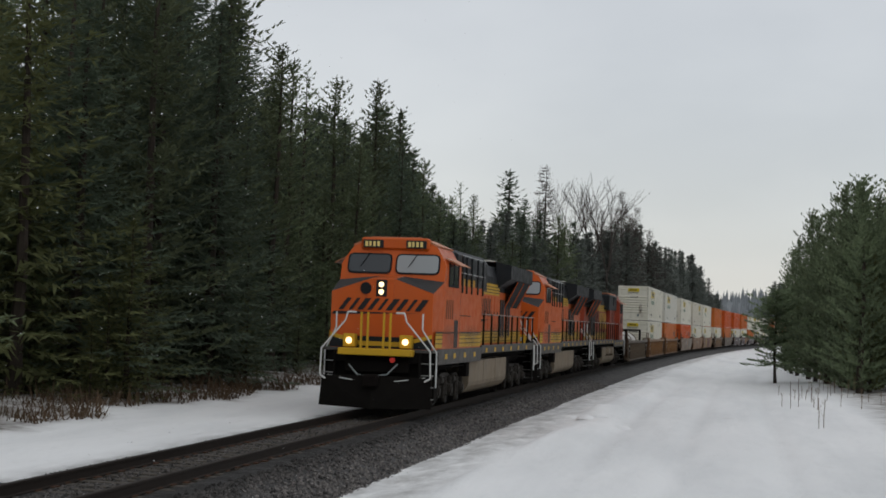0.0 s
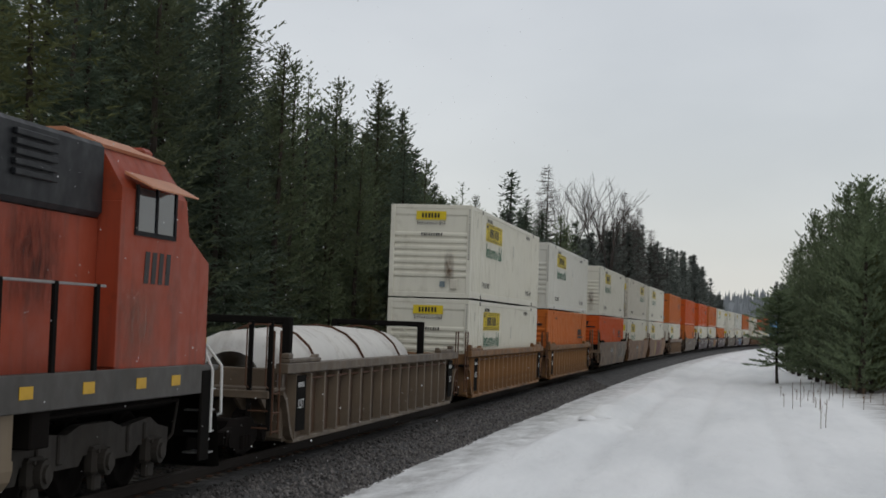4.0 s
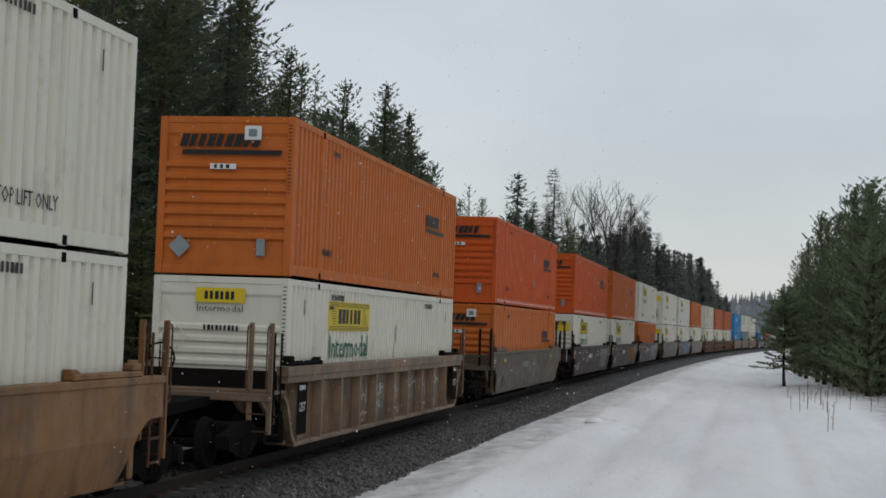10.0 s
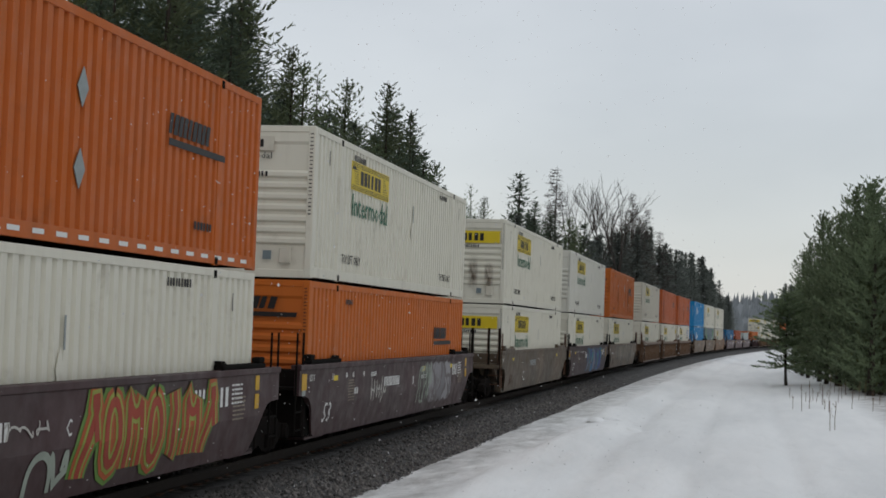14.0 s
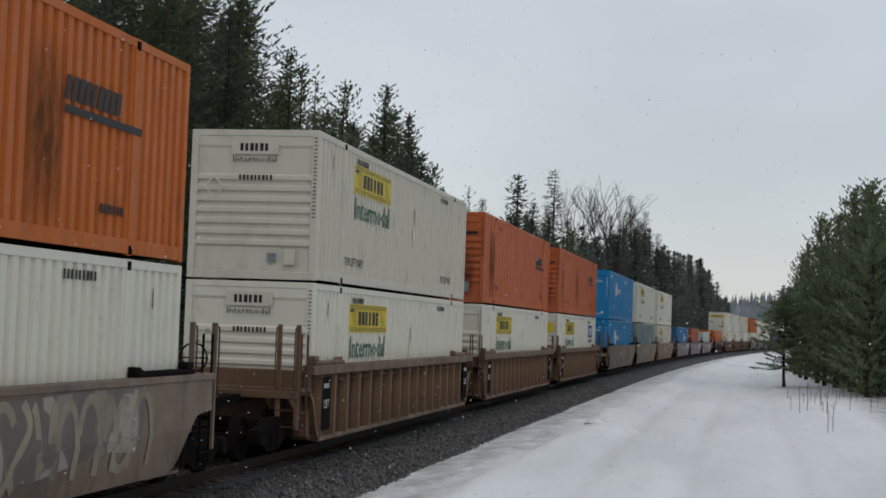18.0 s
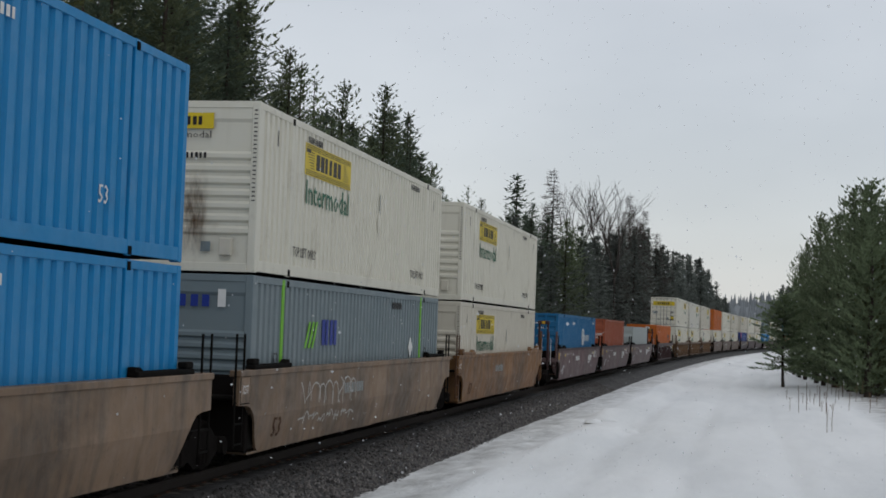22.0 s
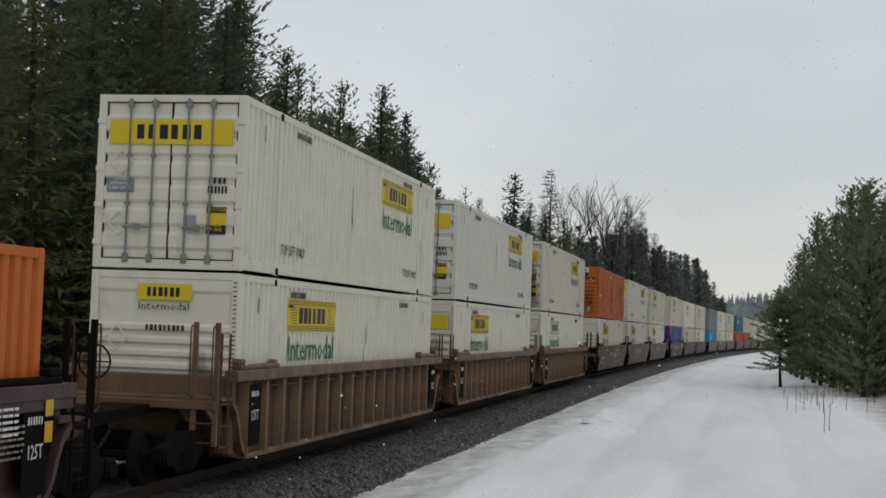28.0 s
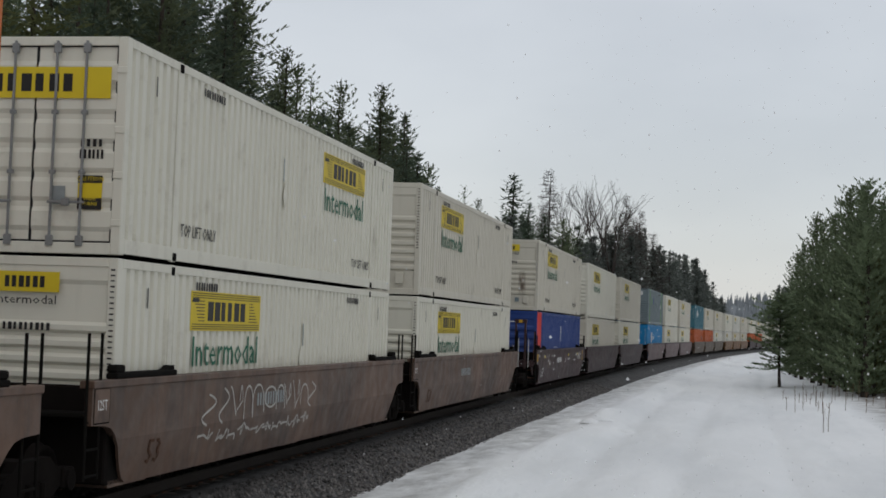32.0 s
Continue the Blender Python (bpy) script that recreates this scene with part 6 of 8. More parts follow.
# ---- locomotives ----
def rail_posts(parent, x, ys, z0, z1, mat, post_mat, thick=0.035):
    for y in ys:
        part("stanchion", stored(("stan", x, z0, z1, post_mat.name, thick), lambda: Mesh().bevel_box(x - 0.025, x + 0.025, -thick, thick, z0, z1, 0.006).data("stanchion", post_mat)), None, parent, at=pose(0, y, 0))
    part("handrail", Mesh().tube([(x, ys[0] - 0.25, z1 - 0.02), (x, ys[-1] + 0.25, z1 - 0.02)], 0.018, 6), mat, parent)


def loco_truck(parent, y, name="truck"):
    def frame_(sx):
        m = Mesh()
        x0, x1 = sorted((sx * 1.02, sx * 1.16))
        m.prism([(-2.62, 0.55), (-2.5, 0.42), (-2.25, 0.42), (-2.15, 0.62), (-1.5, 0.62), (-1.25, 0.5), (-0.5, 0.5), (-0.35, 0.62), (0.35, 0.62), (0.5, 0.5), (1.25, 0.5), (1.5, 0.62), (2.15, 0.62), (2.25, 0.42), (2.5, 0.42), (2.62, 0.55), (2.62, 0.80), (2.2, 0.86), (1.9, 0.98), (0.9, 0.90), (0.5, 1.0), (-0.5, 1.0), (-0.9, 0.90), (-1.9, 0.98), (-2.2, 0.86), (-2.62, 0.80)], "x", x0, x1)
        for k in (-1.7, -1.1, 1.1, 1.7):
            m.bevel_box(*sorted((sx * 1.14, sx * 1.2)), k - 0.07, k + 0.07, 0.56, 0.92, 0.02)
        return m.data(name, DUSTED)

    def box_(sx):
        m = Mesh().bevel_box(*sorted((sx * 1.08, sx * 1.27)), -0.23, 0.23, 0.36, 0.72, 0.05)
        m.cyl((sx * 1.27, 0, 0.53), (sx * 1.36, 0, 0.53), 0.17, 14).cyl((sx * 1.36, 0, 0.53), (sx * 1.40, 0, 0.53), 0.11, 12)
        for k in (-0.17, 0.17):
            m.cyl((sx * 1.27, k, 0.67), (sx * 1.30, k, 0.67), 0.03, 6)
        return m.bevel_box(*sorted((sx * 1.1, sx * 1.22)), -0.13, 0.13, 0.16, 0.38, 0.03).data("journal_box", DUSTED)

    def spring_(sx):
        m = Mesh()
        for i in range(5):
            m.cyl((sx * 1.22, 0, 0.58 + i * 0.062), (sx * 1.22, 0, 0.62 + i * 0.062), 0.085, 10)
        return m.cyl((sx * 1.22, 0, 0.56), (sx * 1.22, 0, 0.9), 0.055, 8).data("spring", DUSTED)

    def brake_(sx):
        m = Mesh().cyl((sx * 1.24, -0.26, 0.84), (sx * 1.24, 0.12, 0.80), 0.105, 12).cyl((sx * 1.24, 0.12, 0.80), (sx * 1.24, 0.20, 0.79), 0.125, 12)
        m.cyl((sx * 1.24, 0.2, 0.79), (sx * 1.24, 0.48, 0.76), 0.028, 6).bevel_box(*sorted((sx * 1.2, sx * 1.27)), 0.44, 0.52, 0.30, 0.82, 0.015)
        return m.bevel_box(*sorted((sx * 1.02, sx * 1.24)), 0.45, 0.58, 0.30, 0.52, 0.02).data("brake_cylinder", DUSTED)
    t = part(name, stored("locotruck", lambda: Mesh().bevel_box(-1.05, 1.05, -1.1, -0.7, 0.6, 0.9, 0.03).bevel_box(-1.05, 1.05, 0.7, 1.1, 0.6, 0.9, 0.03).bevel_box(-0.5, 0.5, -1.2, 1.2, 0.55, 0.8, 0.03).data(name, DUSTED)), None, parent, "dusty three-axle locomotive truck", at=pose(0, y, 0))
    for sx in (-1, 1):
        part("truck_frame", stored(("ltf", sx), lambda: frame_(sx)), None, t)
        for k in (-1.85, 0, 1.85):
            part("journal_box", stored(("ljb", sx), lambda: box_(sx)), None, t, at=pose(0, k, 0))
            if sx > 0:
                for e in (-0.36, 0.36):
                    part("spring", stored(("lsp", sx), lambda: spring_(sx)), None, t, at=pose(0, k + e, 0))
        for k in (-1.05, 0.80) if sx > 0 else ():
            part("brake_cylinder", stored(("lbc", sx), lambda: brake_(sx)), None, t, at=pose(0, k, 0))
        part("sand_pipe", stored(("lsand", sx), lambda: Mesh().tube([(sx * 1.25, -2.75, 1.2), (sx * 1.2, -2.7, 0.7), (sx * 0.8, -2.55, 0.15)], 0.022, 5).data("sand_pipe", DUSTED)), None, t)
    for k in (-1.85, 0, 1.85):
        part("axle", stored(("axle", 0.533), lambda: Mesh().cyl((-0.9, 0, 0), (0.9, 0, 0), 0.09, 8).data("axle", DUSTED)), None, t, at=pose(0, k, 0.533))
        for sx in (-1, 1):
            part("wheel", wheel_mesh(0.533, 1), None, t, at=pose(sx * 0.76, k, 0.533, 0, 0, 0 if sx > 0 else 180))


def slant_mark(parent, mat, w, h, slant, at, label):
    """The railroad's mark as plain slanted bars over a tapering one."""
    def bar(bw):
        k = slant * h / 2
        return Mesh().prism([(-bw / 2 - k, -h / 2), (bw / 2 - k, -h / 2), (bw / 2 + k, h / 2), (-bw / 2 + k, h / 2)], "z", 0, 0.004).data("emblem_bar", mat)
    e = part("emblem", stored(("swoosh", mat.name, w, h), lambda: Mesh().prism([(-w / 2 - slant * h, -h * 0.92), (w * 0.42, -h * 0.68), (-w / 2 - slant * h * 0.8, -h * 0.66)], "z", 0, 0.004).data("emblem", mat)), None, parent, label, at=at)
    n = 9
    for i in range(n):
        bw = round(w / n * (0.5, 0.36, 0.62)[i % 3], 3)
        part("emblem_bar", stored(("ebar", mat.name, bw, h, slant), lambda: bar(bw)), None, e, at=pose(-w / 2 + w / n * (i + 0.5), 0, 0))


def locomotive(old, lit, body, tone):
    """Six-axle road diesel. Front at -y. old: the earlier style with side air tanks and upright block mark."""
    g = new("locomotive", None)
    tagged(g, tone, "locomotive", "locomotives at the head of the train")
    loco_truck(g, -6.75), loco_truck(g, 6.75)
    # frame, walkways, end steps
    part("frame", Mesh().bevel_box(-0.9, 0.9, -10.5, 10.5, 1.05, 1.5, 0.03).bevel_box(-1.2, 1.2, -10.5, 10.5, 1.32, 1.56, 0.02), DARK, g)
    part("walkway", Mesh().bevel_box(-1.53, 1.53, -10.45, 10.5, 1.60, 1.68, 0.015), LOCOGREY, g)
    for sx in (-1, 1):
        sill = Mesh()
        a, b = sorted((sx * 1.49, sx * 1.535))
        sill.bevel_box(a, b, -9.7, -2.6, 1.28, 1.70, 0.012).bevel_box(a, b, -2.6, 10.4, 1.50, 1.76, 0.012)
        part("side_sill", sill, LOCOGREY, g, "grey frame sill")
        for y in (-8.6, -7.3, -5.6, -3.9, -1.6, 0.2, 2.0, 3.9, 5.8, 8.0):
            part("reflector", panel_mesh(0.34, 0.14, LOCOYELLOW), None, g, at=face_pose("right" if sx > 0 else "left", sx * y, 1.60 if y > -2.6 else 1.5, 1.537))
        # side pipes and boxes under the sill
        part("pipe", Mesh().tube([(sx * 1.35, -9.2, 1.2), (sx * 1.35, -4.6, 1.18)], 0.03, 6), UNDER, g)
        part("pipe", Mesh().tube([(sx * 1.3, 4.0, 1.3), (sx * 1.3, 9.6, 1.25)], 0.03, 6), UNDER, g)
        part("equipment_box", Mesh().bevel_box(*sorted((sx * 1.2, sx * 1.45)), -4.75, -4.25, 0.85, 1.3, 0.02), UNDER, g)
        part("equipment_box", Mesh().bevel_box(*sorted((sx * 1.1, sx * 1.4)), 3.7, 4.4, 0.7, 1.3, 0.03), UNDER, g)
    # fuel tank
    def tank(x):
        half = [(x, 0.66), (x - 0.03, 0.54), (x - 0.12, 0.42), (x - 0.26, 0.33), (x - 0.42, 0.28)]
        up = [(x, 1.30)] if not old else [(x - 0.42, 1.30), (x - 0.42, 0.80), (x, 0.76)]
        side_ = up + half
        return side_ + [(-a_, b_) for a_, b_ in reversed(side_)]
    part("fuel_tank", Mesh().prism(tank(1.42), "y", -4.15 if not old else -3.9, 3.55), TANK, g, "dust-covered fuel tank")
    for y in (-1.4, 1.1) if not old else ():
        part("tank_seam", Mesh().bevel_box(1.41, 1.432, y - 0.03, y + 0.03, 0.62, 1.29, 0.005), TANK, g)
    if old:
        for sx in (-1, 1):
            for y in (-2.05, 0.15):
                part("air_reservoir", Mesh().cyl((sx * 1.24, y - 0.85, 1.06), (sx * 1.24, y + 0.85, 1.06), 0.27, 18).cyl((sx * 1.24, y - 0.97, 1.06), (sx * 1.24, y - 0.85, 1.06), 0.17, 18, 0.27).cyl((sx * 1.24, y + 0.85, 1.06), (sx * 1.24, y + 0.97, 1.06), 0.27, 18, 0.17), TANK, g, "dusty air reservoir", smooth=True)
            part("tank_block", Mesh().bevel_box(*sorted((sx * 1.0, sx * 1.42)), 1.5, 3.5, 0.74, 1.29, 0.02), TANK, g)
            part("tank_block", Mesh().bevel_box(*sorted((sx * 1.0, sx * 1.42)), -3.88, -3.2, 0.74, 1.29, 0.02), TANK, g)
    # long hood
    hw = 0.98
    hood_top = 4.42
    hood = Mesh().prism([(-hw, 1.68), (hw, 1.68), (hw, 3.56), (-hw, 3.56)], "y", -2.8, 10.1)
    part("hood", hood, body, g)
    part("hood_roof", Mesh().prism([(-hw - 0.004, 3.56), (hw + 0.004, 3.56), (hw + 0.004, 4.05), (hw - 0.16, hood_top), (-hw + 0.16, hood_top), (-hw - 0.004, 4.05)], "y", -2.6, 10.05), LOCOBLACK, g)
    # wide equipment cabinet behind the cab
    cab_back = -6.45
    if not old:
        part("cabinet", Mesh().prism([(-1.49, 1.68), (1.49, 1.68), (1.49, 3.50), (-1.49, 3.50)], "y", cab_back, -2.62), body, g)
        part("cabinet_roof", Mesh().prism([(-1.25, 3.5), (1.25, 3.5), (1.25, 4.35), (1.1, 4.55), (-1.1, 4.55), (-1.25, 4.35)], "y", cab_back + 0.1, -0.2), LOCOBLACK, g)
        part("brake_grid_box", Mesh().bevel_box(-1.32, 1.32, cab_back + 0.3, -3.1, 3.75, 4.45, 0.05), LOCOBLACK, g)
    else:
        part("cabinet", Mesh().prism([(-1.2, 1.68), (1.2, 1.68), (1.2, 3.56), (-1.2, 3.56)], "y", cab_back, -2.8), body, g)
        part("cabinet_roof", Mesh().bevel_box(-1.3, 1.3, cab_back + 0.1, -1.2, 3.57, 4.5, 0.06), LOCOBLACK, g)
    for sx in (-1, 1):
        face = "right" if sx > 0 else "left"
        cw = 1.49 if not old else 1.2
        # louvres and walkway posts along the cabinet roof
        for i in range(5):
            part("grille_slat", stored(("slat", sx), lambda: Mesh().bevel_box(*sorted((sx * 1.3, sx * 1.36)), -0.55, 0.55, -0.035, 0.035, 0.01).data("grille_slat", LOCOBLACK)), None, g, at=pose(0, -4.1 if not old else -4.3, 3.9 + i * 0.11))
        if not old:
            ys = [-6.2, -5.5, -4.6, -3.5, -2.5]
            for y in ys:
                part("stanchion", stored(("upst", sx), lambda: Mesh().bevel_box(*sorted((sx * 1.47, sx * 1.53)), -0.06, 0.06, 3.28, 4.36, 0.01).data("stanchion", LOCOBLACK)), None, g, at=pose(0, y, 0))
            part("handrail", Mesh().tube([(sx * 1.5, -6.4, 4.36), (sx * 1.5, -2.2, 4.36)], 0.02, 6).tube([(sx * 1.5, -6.4, 3.86), (sx * 1.5, -2.2, 3.86)], 0.02, 6).tube([(sx * 1.5, -2.2, 4.36), (sx * 1.08, -0.9, 3.3)], 0.02, 6), STEEL, g)
        # yellow bands with thin black lines
        runs = [(hw, hw + 0.006, -2.62 if not old else -2.8, 10.05, 1.78, 2.16), (hw, hw + 0.008, -2.4, 4.3, 3.42, 3.80)]
        if not old:
            runs += [(1.49, 1.496, -10.0, -2.62, 1.74, 2.12), (1.25, 1.258, cab_back + 0.12, -2.6, 3.52, 3.74)]
        for x0, x1, y0, y1, z0, z1 in runs:
            part("yellow_band", Mesh().box(*sorted((sx * x0, sx * x1)), y0, y1, z0, z1), LOCOYELLOW, g, "yellow band with thin black lines")
        lines = Mesh()
        for z in (1.85, 1.97, 2.08):
            if not old:
                lines.box(*sorted((sx * 1.496, sx * 1.499)), -10.0, -2.62, z - 0.012, z + 0.012)
            lines.box(*sorted((sx * (hw + 0.006), sx * (hw + 0.01))), -2.62, 10.05, z - 0.01, z + 0.012)
        for z in (3.5, 3.6, 3.7):
            lines.box(*sorted((sx * (hw + 0.008), sx * (hw + 0.012))), -2.4, 4.3, z - 0.014, z + 0.014)
        if not old:
            lines.box(*sorted((sx * 1.496, sx * 1.5)), -10.0, -2.62, 2.12, 2.17)
        lines.box(*sorted((sx * (hw + 0.006), sx * (hw + 0.01))), -2.62, 10.05, 2.16, 2.2)
        for j in range(0, len(lines.v), 8):
            one = Mesh()
            one.v = lines.v[j:j + 8]
            one.f = lines.f[:6]
            part("black_line", one, LOCOBLACK, g)
        # hood doors and their seams, latches, screens
        for i in range(9):
            y = -2.2 + i * 0.72
            d = part("hood_door", stored(("hdoor", body.name, sx), lambda: Mesh().bevel_box(*sorted((sx * 0.97, sx * 0.996)), -0.33, 0.33, 2.24, 3.38, 0.008).data("hood_door", body)), None, g, at=pose(0, y, 0))
            if sx == (-1 if old else 1):
                part("latch", stored(("latch", sx), lambda: Mesh().bevel_box(*sorted((sx * 0.99, sx * 1.02)), -0.02, 0.02, 2.7, 2.85, 0.005).data("latch", LOCOBLACK)), None, d, at=pose(0, 0.27, 0))
        for y in (4.75, 5.35, 6.1, 6.75) if not old else (3.2, 4.3, 4.85, 5.4, 5.95, 6.5, 7.4):
            part("screen_door", stored(("sdoor", sx), lambda: Mesh().bevel_box(*sorted((sx * 0.98, sx * 1.006)), -0.2, 0.2, 2.0, 3.3, 0.01).data("screen_door", LOCOBLACK)), None, g, "dark louvred door", at=pose(0, y, 0))
        # emblem and numbers
        if not old:
            if sx > 0:
                slant_mark(g, INK, 3.3, 0.60, 0.22, face_pose(face, sx * 0.6, 2.98, 1.0), "dark slanted railroad mark")
            for i in range(4):
                part("lettering", bars_mesh(0.15, 0.52, 1, RUSTY, 0.0, 130 + i, 0.9), None, g, at=face_pose(face, sx * (-8.55 + i * 0.3), 2.78, 1.503))
        else:
            part("emblem", bars_mesh(4.2, 0.95, 8, LOCOYELLOW, 0, 133, 0.62), None, g, "worn yellow upright railroad mark", at=face_pose(face, sx * -0.35, 2.85, 1.0))
            for i in range(4):
                part("lettering", bars_mesh(0.2, 0.42, 1, INK, 0.1, 130 + i, 0.9), None, g, at=face_pose(face, sx * (-8.2 + i * 0.26), 3.0, 1.503))
                part("lettering", bars_mesh(0.18, 0.3, 1, INK, 0.1, 130 + i, 0.9), None, g, at=face_pose(face, sx * (8.3 + i * 0.24), 3.15, 1.0))
        # handrail along the walkway
        rail_posts(g, sx * 1.5, [-2.1, -0.5, 1.1, 2.7, 4.2, 5.6, 7.1, 8.5, 9.9] if not old else [-5.8, -4.6, -3.2, -1.8, -0.4, 1.0, 2.4, 3.8, 5.2, 6.6, 8.0, 9.6], 1.5, 2.74, STEEL, DARK, 0.05)
        # radiator wings
        wx = 1.46
        wing_end = 9.75
        part("radiator_wing", Mesh().prism([(sx * 0.9, 4.62), (sx * wx, 4.50), (sx * wx, 4.02), (sx * 1.0, 3.72), (sx * 0.9, 3.72)], "y", 3.9 if not old else 5.2, wing_end), LOCOBLACK, g)
        part("radiator_screen", Mesh().prism([(sx * 0.985, 3.05), (sx * 1.44, 3.95), (sx * 1.40, 3.97), (sx * 0.95, 3.07)], "y", 5.7, 8.9), GASKET, g, "slanted black radiator screen")
        for y in (5.65, 7.3, 8.95):
            part("screen_frame", stored(("scrf", sx, y), lambda: Mesh().cyl((sx * 1.0, y, 3.04), (sx * 1.46, y, 3.97), 0.02, 5).data("screen_frame", body)), None, g)
    part("radiator_roof", Mesh().prism([(-0.95, 4.62), (0.95, 4.62), (0.7, 4.68), (-0.7, 4.68)], "y", 3.9 if not old else 5.2, 9.7), CREAMTRIM if not old else LOCOBLACK, g, "pale snow-dusted radiator roof" if not old else "")
    part("exhaust", Mesh().bevel_box(-0.35, 0.35, 1.2, 2.3, 4.4, 4.62, 0.04), LOCOBLACK, g)
    # cab: gabled outline with the front leaning back above the nose
    lean = 0.33
    side = [(-1.5, 1.68), (-1.5, 3.42), (-1.5, 3.98), (-1.2, 4.46), (-0.7, 4.66), (0.7, 4.66), (1.2, 4.46), (1.5, 3.98), (1.5, 3.42), (1.5, 1.68)]
    def front_y(z):
        return -9.02 + max(0, z - 3.42) * lean
    cab = Mesh()
    n = len(side)
    cab.v = [(x, front_y(z), z) for x, z in side] + [(x, cab_back, z) for x, z in side]
    cab.f = [(i, (i + 1) % n, n + (i + 1) % n, n + i) for i in range(n)] + [(0, 1, 8, 9), (1, 2, 3, 4, 5, 6, 7, 8), tuple(range(n, 2 * n))]
    part("cab", cab, body, g)
    # nose: full width, sloping top, ridged front
    nose = Mesh()
    fr = [(-1.42, 3.16), (-0.35, 3.52), (0.35, 3.52), (1.42, 3.16)]
    yb, yf = -9.0, -10.12
    back = [(x, yb, z) for x, z in ((-1.5, 3.50), (-0.35, 3.62), (0.35, 3.62), (1.5, 3.50))]
    front = [(x, yf, z) for x, z in fr]
    lowb = [(-1.5, yb, 1.68), (1.5, yb, 1.68)]
    lowf = [(-1.42, yf - 0.02, 1.68), (1.42, yf - 0.02, 1.68)]
    for i in range(3):
        nose.poly(back[i], back[i + 1], front[i + 1], front[i])
    nose.poly(lowf[0], lowf[1], front[3], front[2], front[1], front[0])
    nose.poly(lowf[0], front[0], back[0], lowb[0])
    nose.poly(lowf[1], front[3], back[3], lowb[1])
    part("nose", nose, body, g)
    for four in ((back[0], back[1], front[1], front[0]), (back[2], back[3], front[3], front[2])):
        part("nose_top", Mesh().poly(*[Vector(p) + Vector((0, 0, 0.006)) for p in four]), ANTIGLARE, g, "dark anti-glare panel")
    nf = 10.12
    part("nose_door", Mesh().bevel_box(-0.42, 0.32, -nf - 0.03, -nf + 0.02, 1.75, 3.4, 0.015), body, g)
    slant_mark(g, INK, 2.4, 0.31, 0.75, face_pose("front", 0.04, 2.84, nf + 0.034), "dark slanted railroad mark")
    part("yellow_band", Mesh().prism([(-1.42, 2.08), (-0.55, 1.86), (0.55, 1.86), (1.42, 2.08), (1.42, 1.98), (0.55, 1.74), (-0.55, 1.74), (-1.42, 1.98)], "y", -nf - 0.045, -nf - 0.02), LOCOYELLOW, g)
    part("lower_nose", Mesh().box(-1.42, 1.42, -nf - 0.04, -nf - 0.018, 1.69, 1.99), LOCOBLACK, g)
    # roof edge and number boards
    part("cab_roof", Mesh().prism([(-1.21, 4.465), (-0.7, 4.67), (0.7, 4.67), (1.21, 4.465), (1.24, 4.50), (0.7, 4.72), (-0.7, 4.72), (-1.24, 4.50)], "y", -8.62, cab_back + 0.05), PALEPINK, g, "pale pinkish orange roof edge")
    part("brow", Mesh().bevel_box(-0.98, 0.98, -8.79, -8.4, 4.36, 4.69, 0.05), body, g)
    for x in (-0.62, 0.62):
        n_ = part("number_board", Mesh().bevel_box(x - 0.29, x + 0.29, -8.83, -8.76, 4.40, 4.62, 0.01), INK, g, "black number board")
        part("lettering", bars_mesh(0.46, 0.14, 4, NUMBER, 0, 140, 0.7), None, n_, at=face_pose("front", x, 4.51, 8.832))
    # windshields in the sloping front
    tilt = math.degrees(math.atan(lean))
    def rounded(w, h, c):
        return [(-w, -h + c), (-w + c * 0.3, -h + c * 0.3), (-w + c, -h), (w - c, -h), (w - c * 0.3, -h + c * 0.3), (w, -h + c), (w, h - c), (w - c * 0.3, h - c * 0.3), (w - c, h), (-w + c, h), (-w + c * 0.3, h - c * 0.3), (-w, h - c)]
    for x in (-0.69, 0.69):
        base = Matrix.Translation((x, front_y(3.97) - 0.012, 3.97)) @ pose(0, 0, 0, 90 - tilt, 0, 0)
        # right pane has the sky reflection in its colour, left pane stays dark
        pane = WINDSHIELD if x > 0 else GLASS
        gl = part("windshield", stored(("wshield", x > 0), lambda: Mesh().prism(rounded(0.59, 0.25, 0.1), "z", 0.0, 0.022).data("windshield", pane)), None, g, "windshield pane", at=base)
        part("window_frame", stored("wframe", lambda: Mesh().prism(rounded(0.635, 0.295, 0.13), "z", -0.02, 0.014).data("window_frame", GASKET)), None, gl)
        part("wiper", stored("wiper", lambda: Mesh().tube([(-0.02, 0.3, 0.04), (-0.2, -0.02, 0.04)], 0.012, 5).tube([(-0.12, 0.12, 0.04), (-0.26, -0.1, 0.035)], 0.01, 5).data("wiper", GASKET)), None, gl)
    for sx in (-1, 1):
        o = 1.502
        face = "right" if sx > 0 else "left"
        w = part("side_window", Mesh().bevel_box(*sorted((sx * 1.49, sx * 1.515)), -8.35, -6.95, 3.45, 4.02, 0.01), GLASS, g, "dark cab side window")
        part("window_frame", Mesh().box(*sorted((sx * 1.5, sx * 1.53)), -8.4, -8.33, 3.42, 4.05).box(*sorted((sx * 1.5, sx * 1.53)), -6.98, -6.91, 3.42, 4.05).box(*sorted((sx * 1.5, sx * 1.53)), -7.68, -7.62, 3.42, 4.05).box(*sorted((sx * 1.5, sx * 1.53)), -8.4, -6.9, 3.40, 3.46), GASKET, w)
        part("sunshade", Mesh().prism([(sx * 1.42, 4.16), (sx * 1.82, 3.98), (sx * 1.82, 4.0), (sx * 1.42, 4.2)], "y", -8.45, -6.7), PALEPINK, g, "pale pinkish orange sunshade over the cab window")
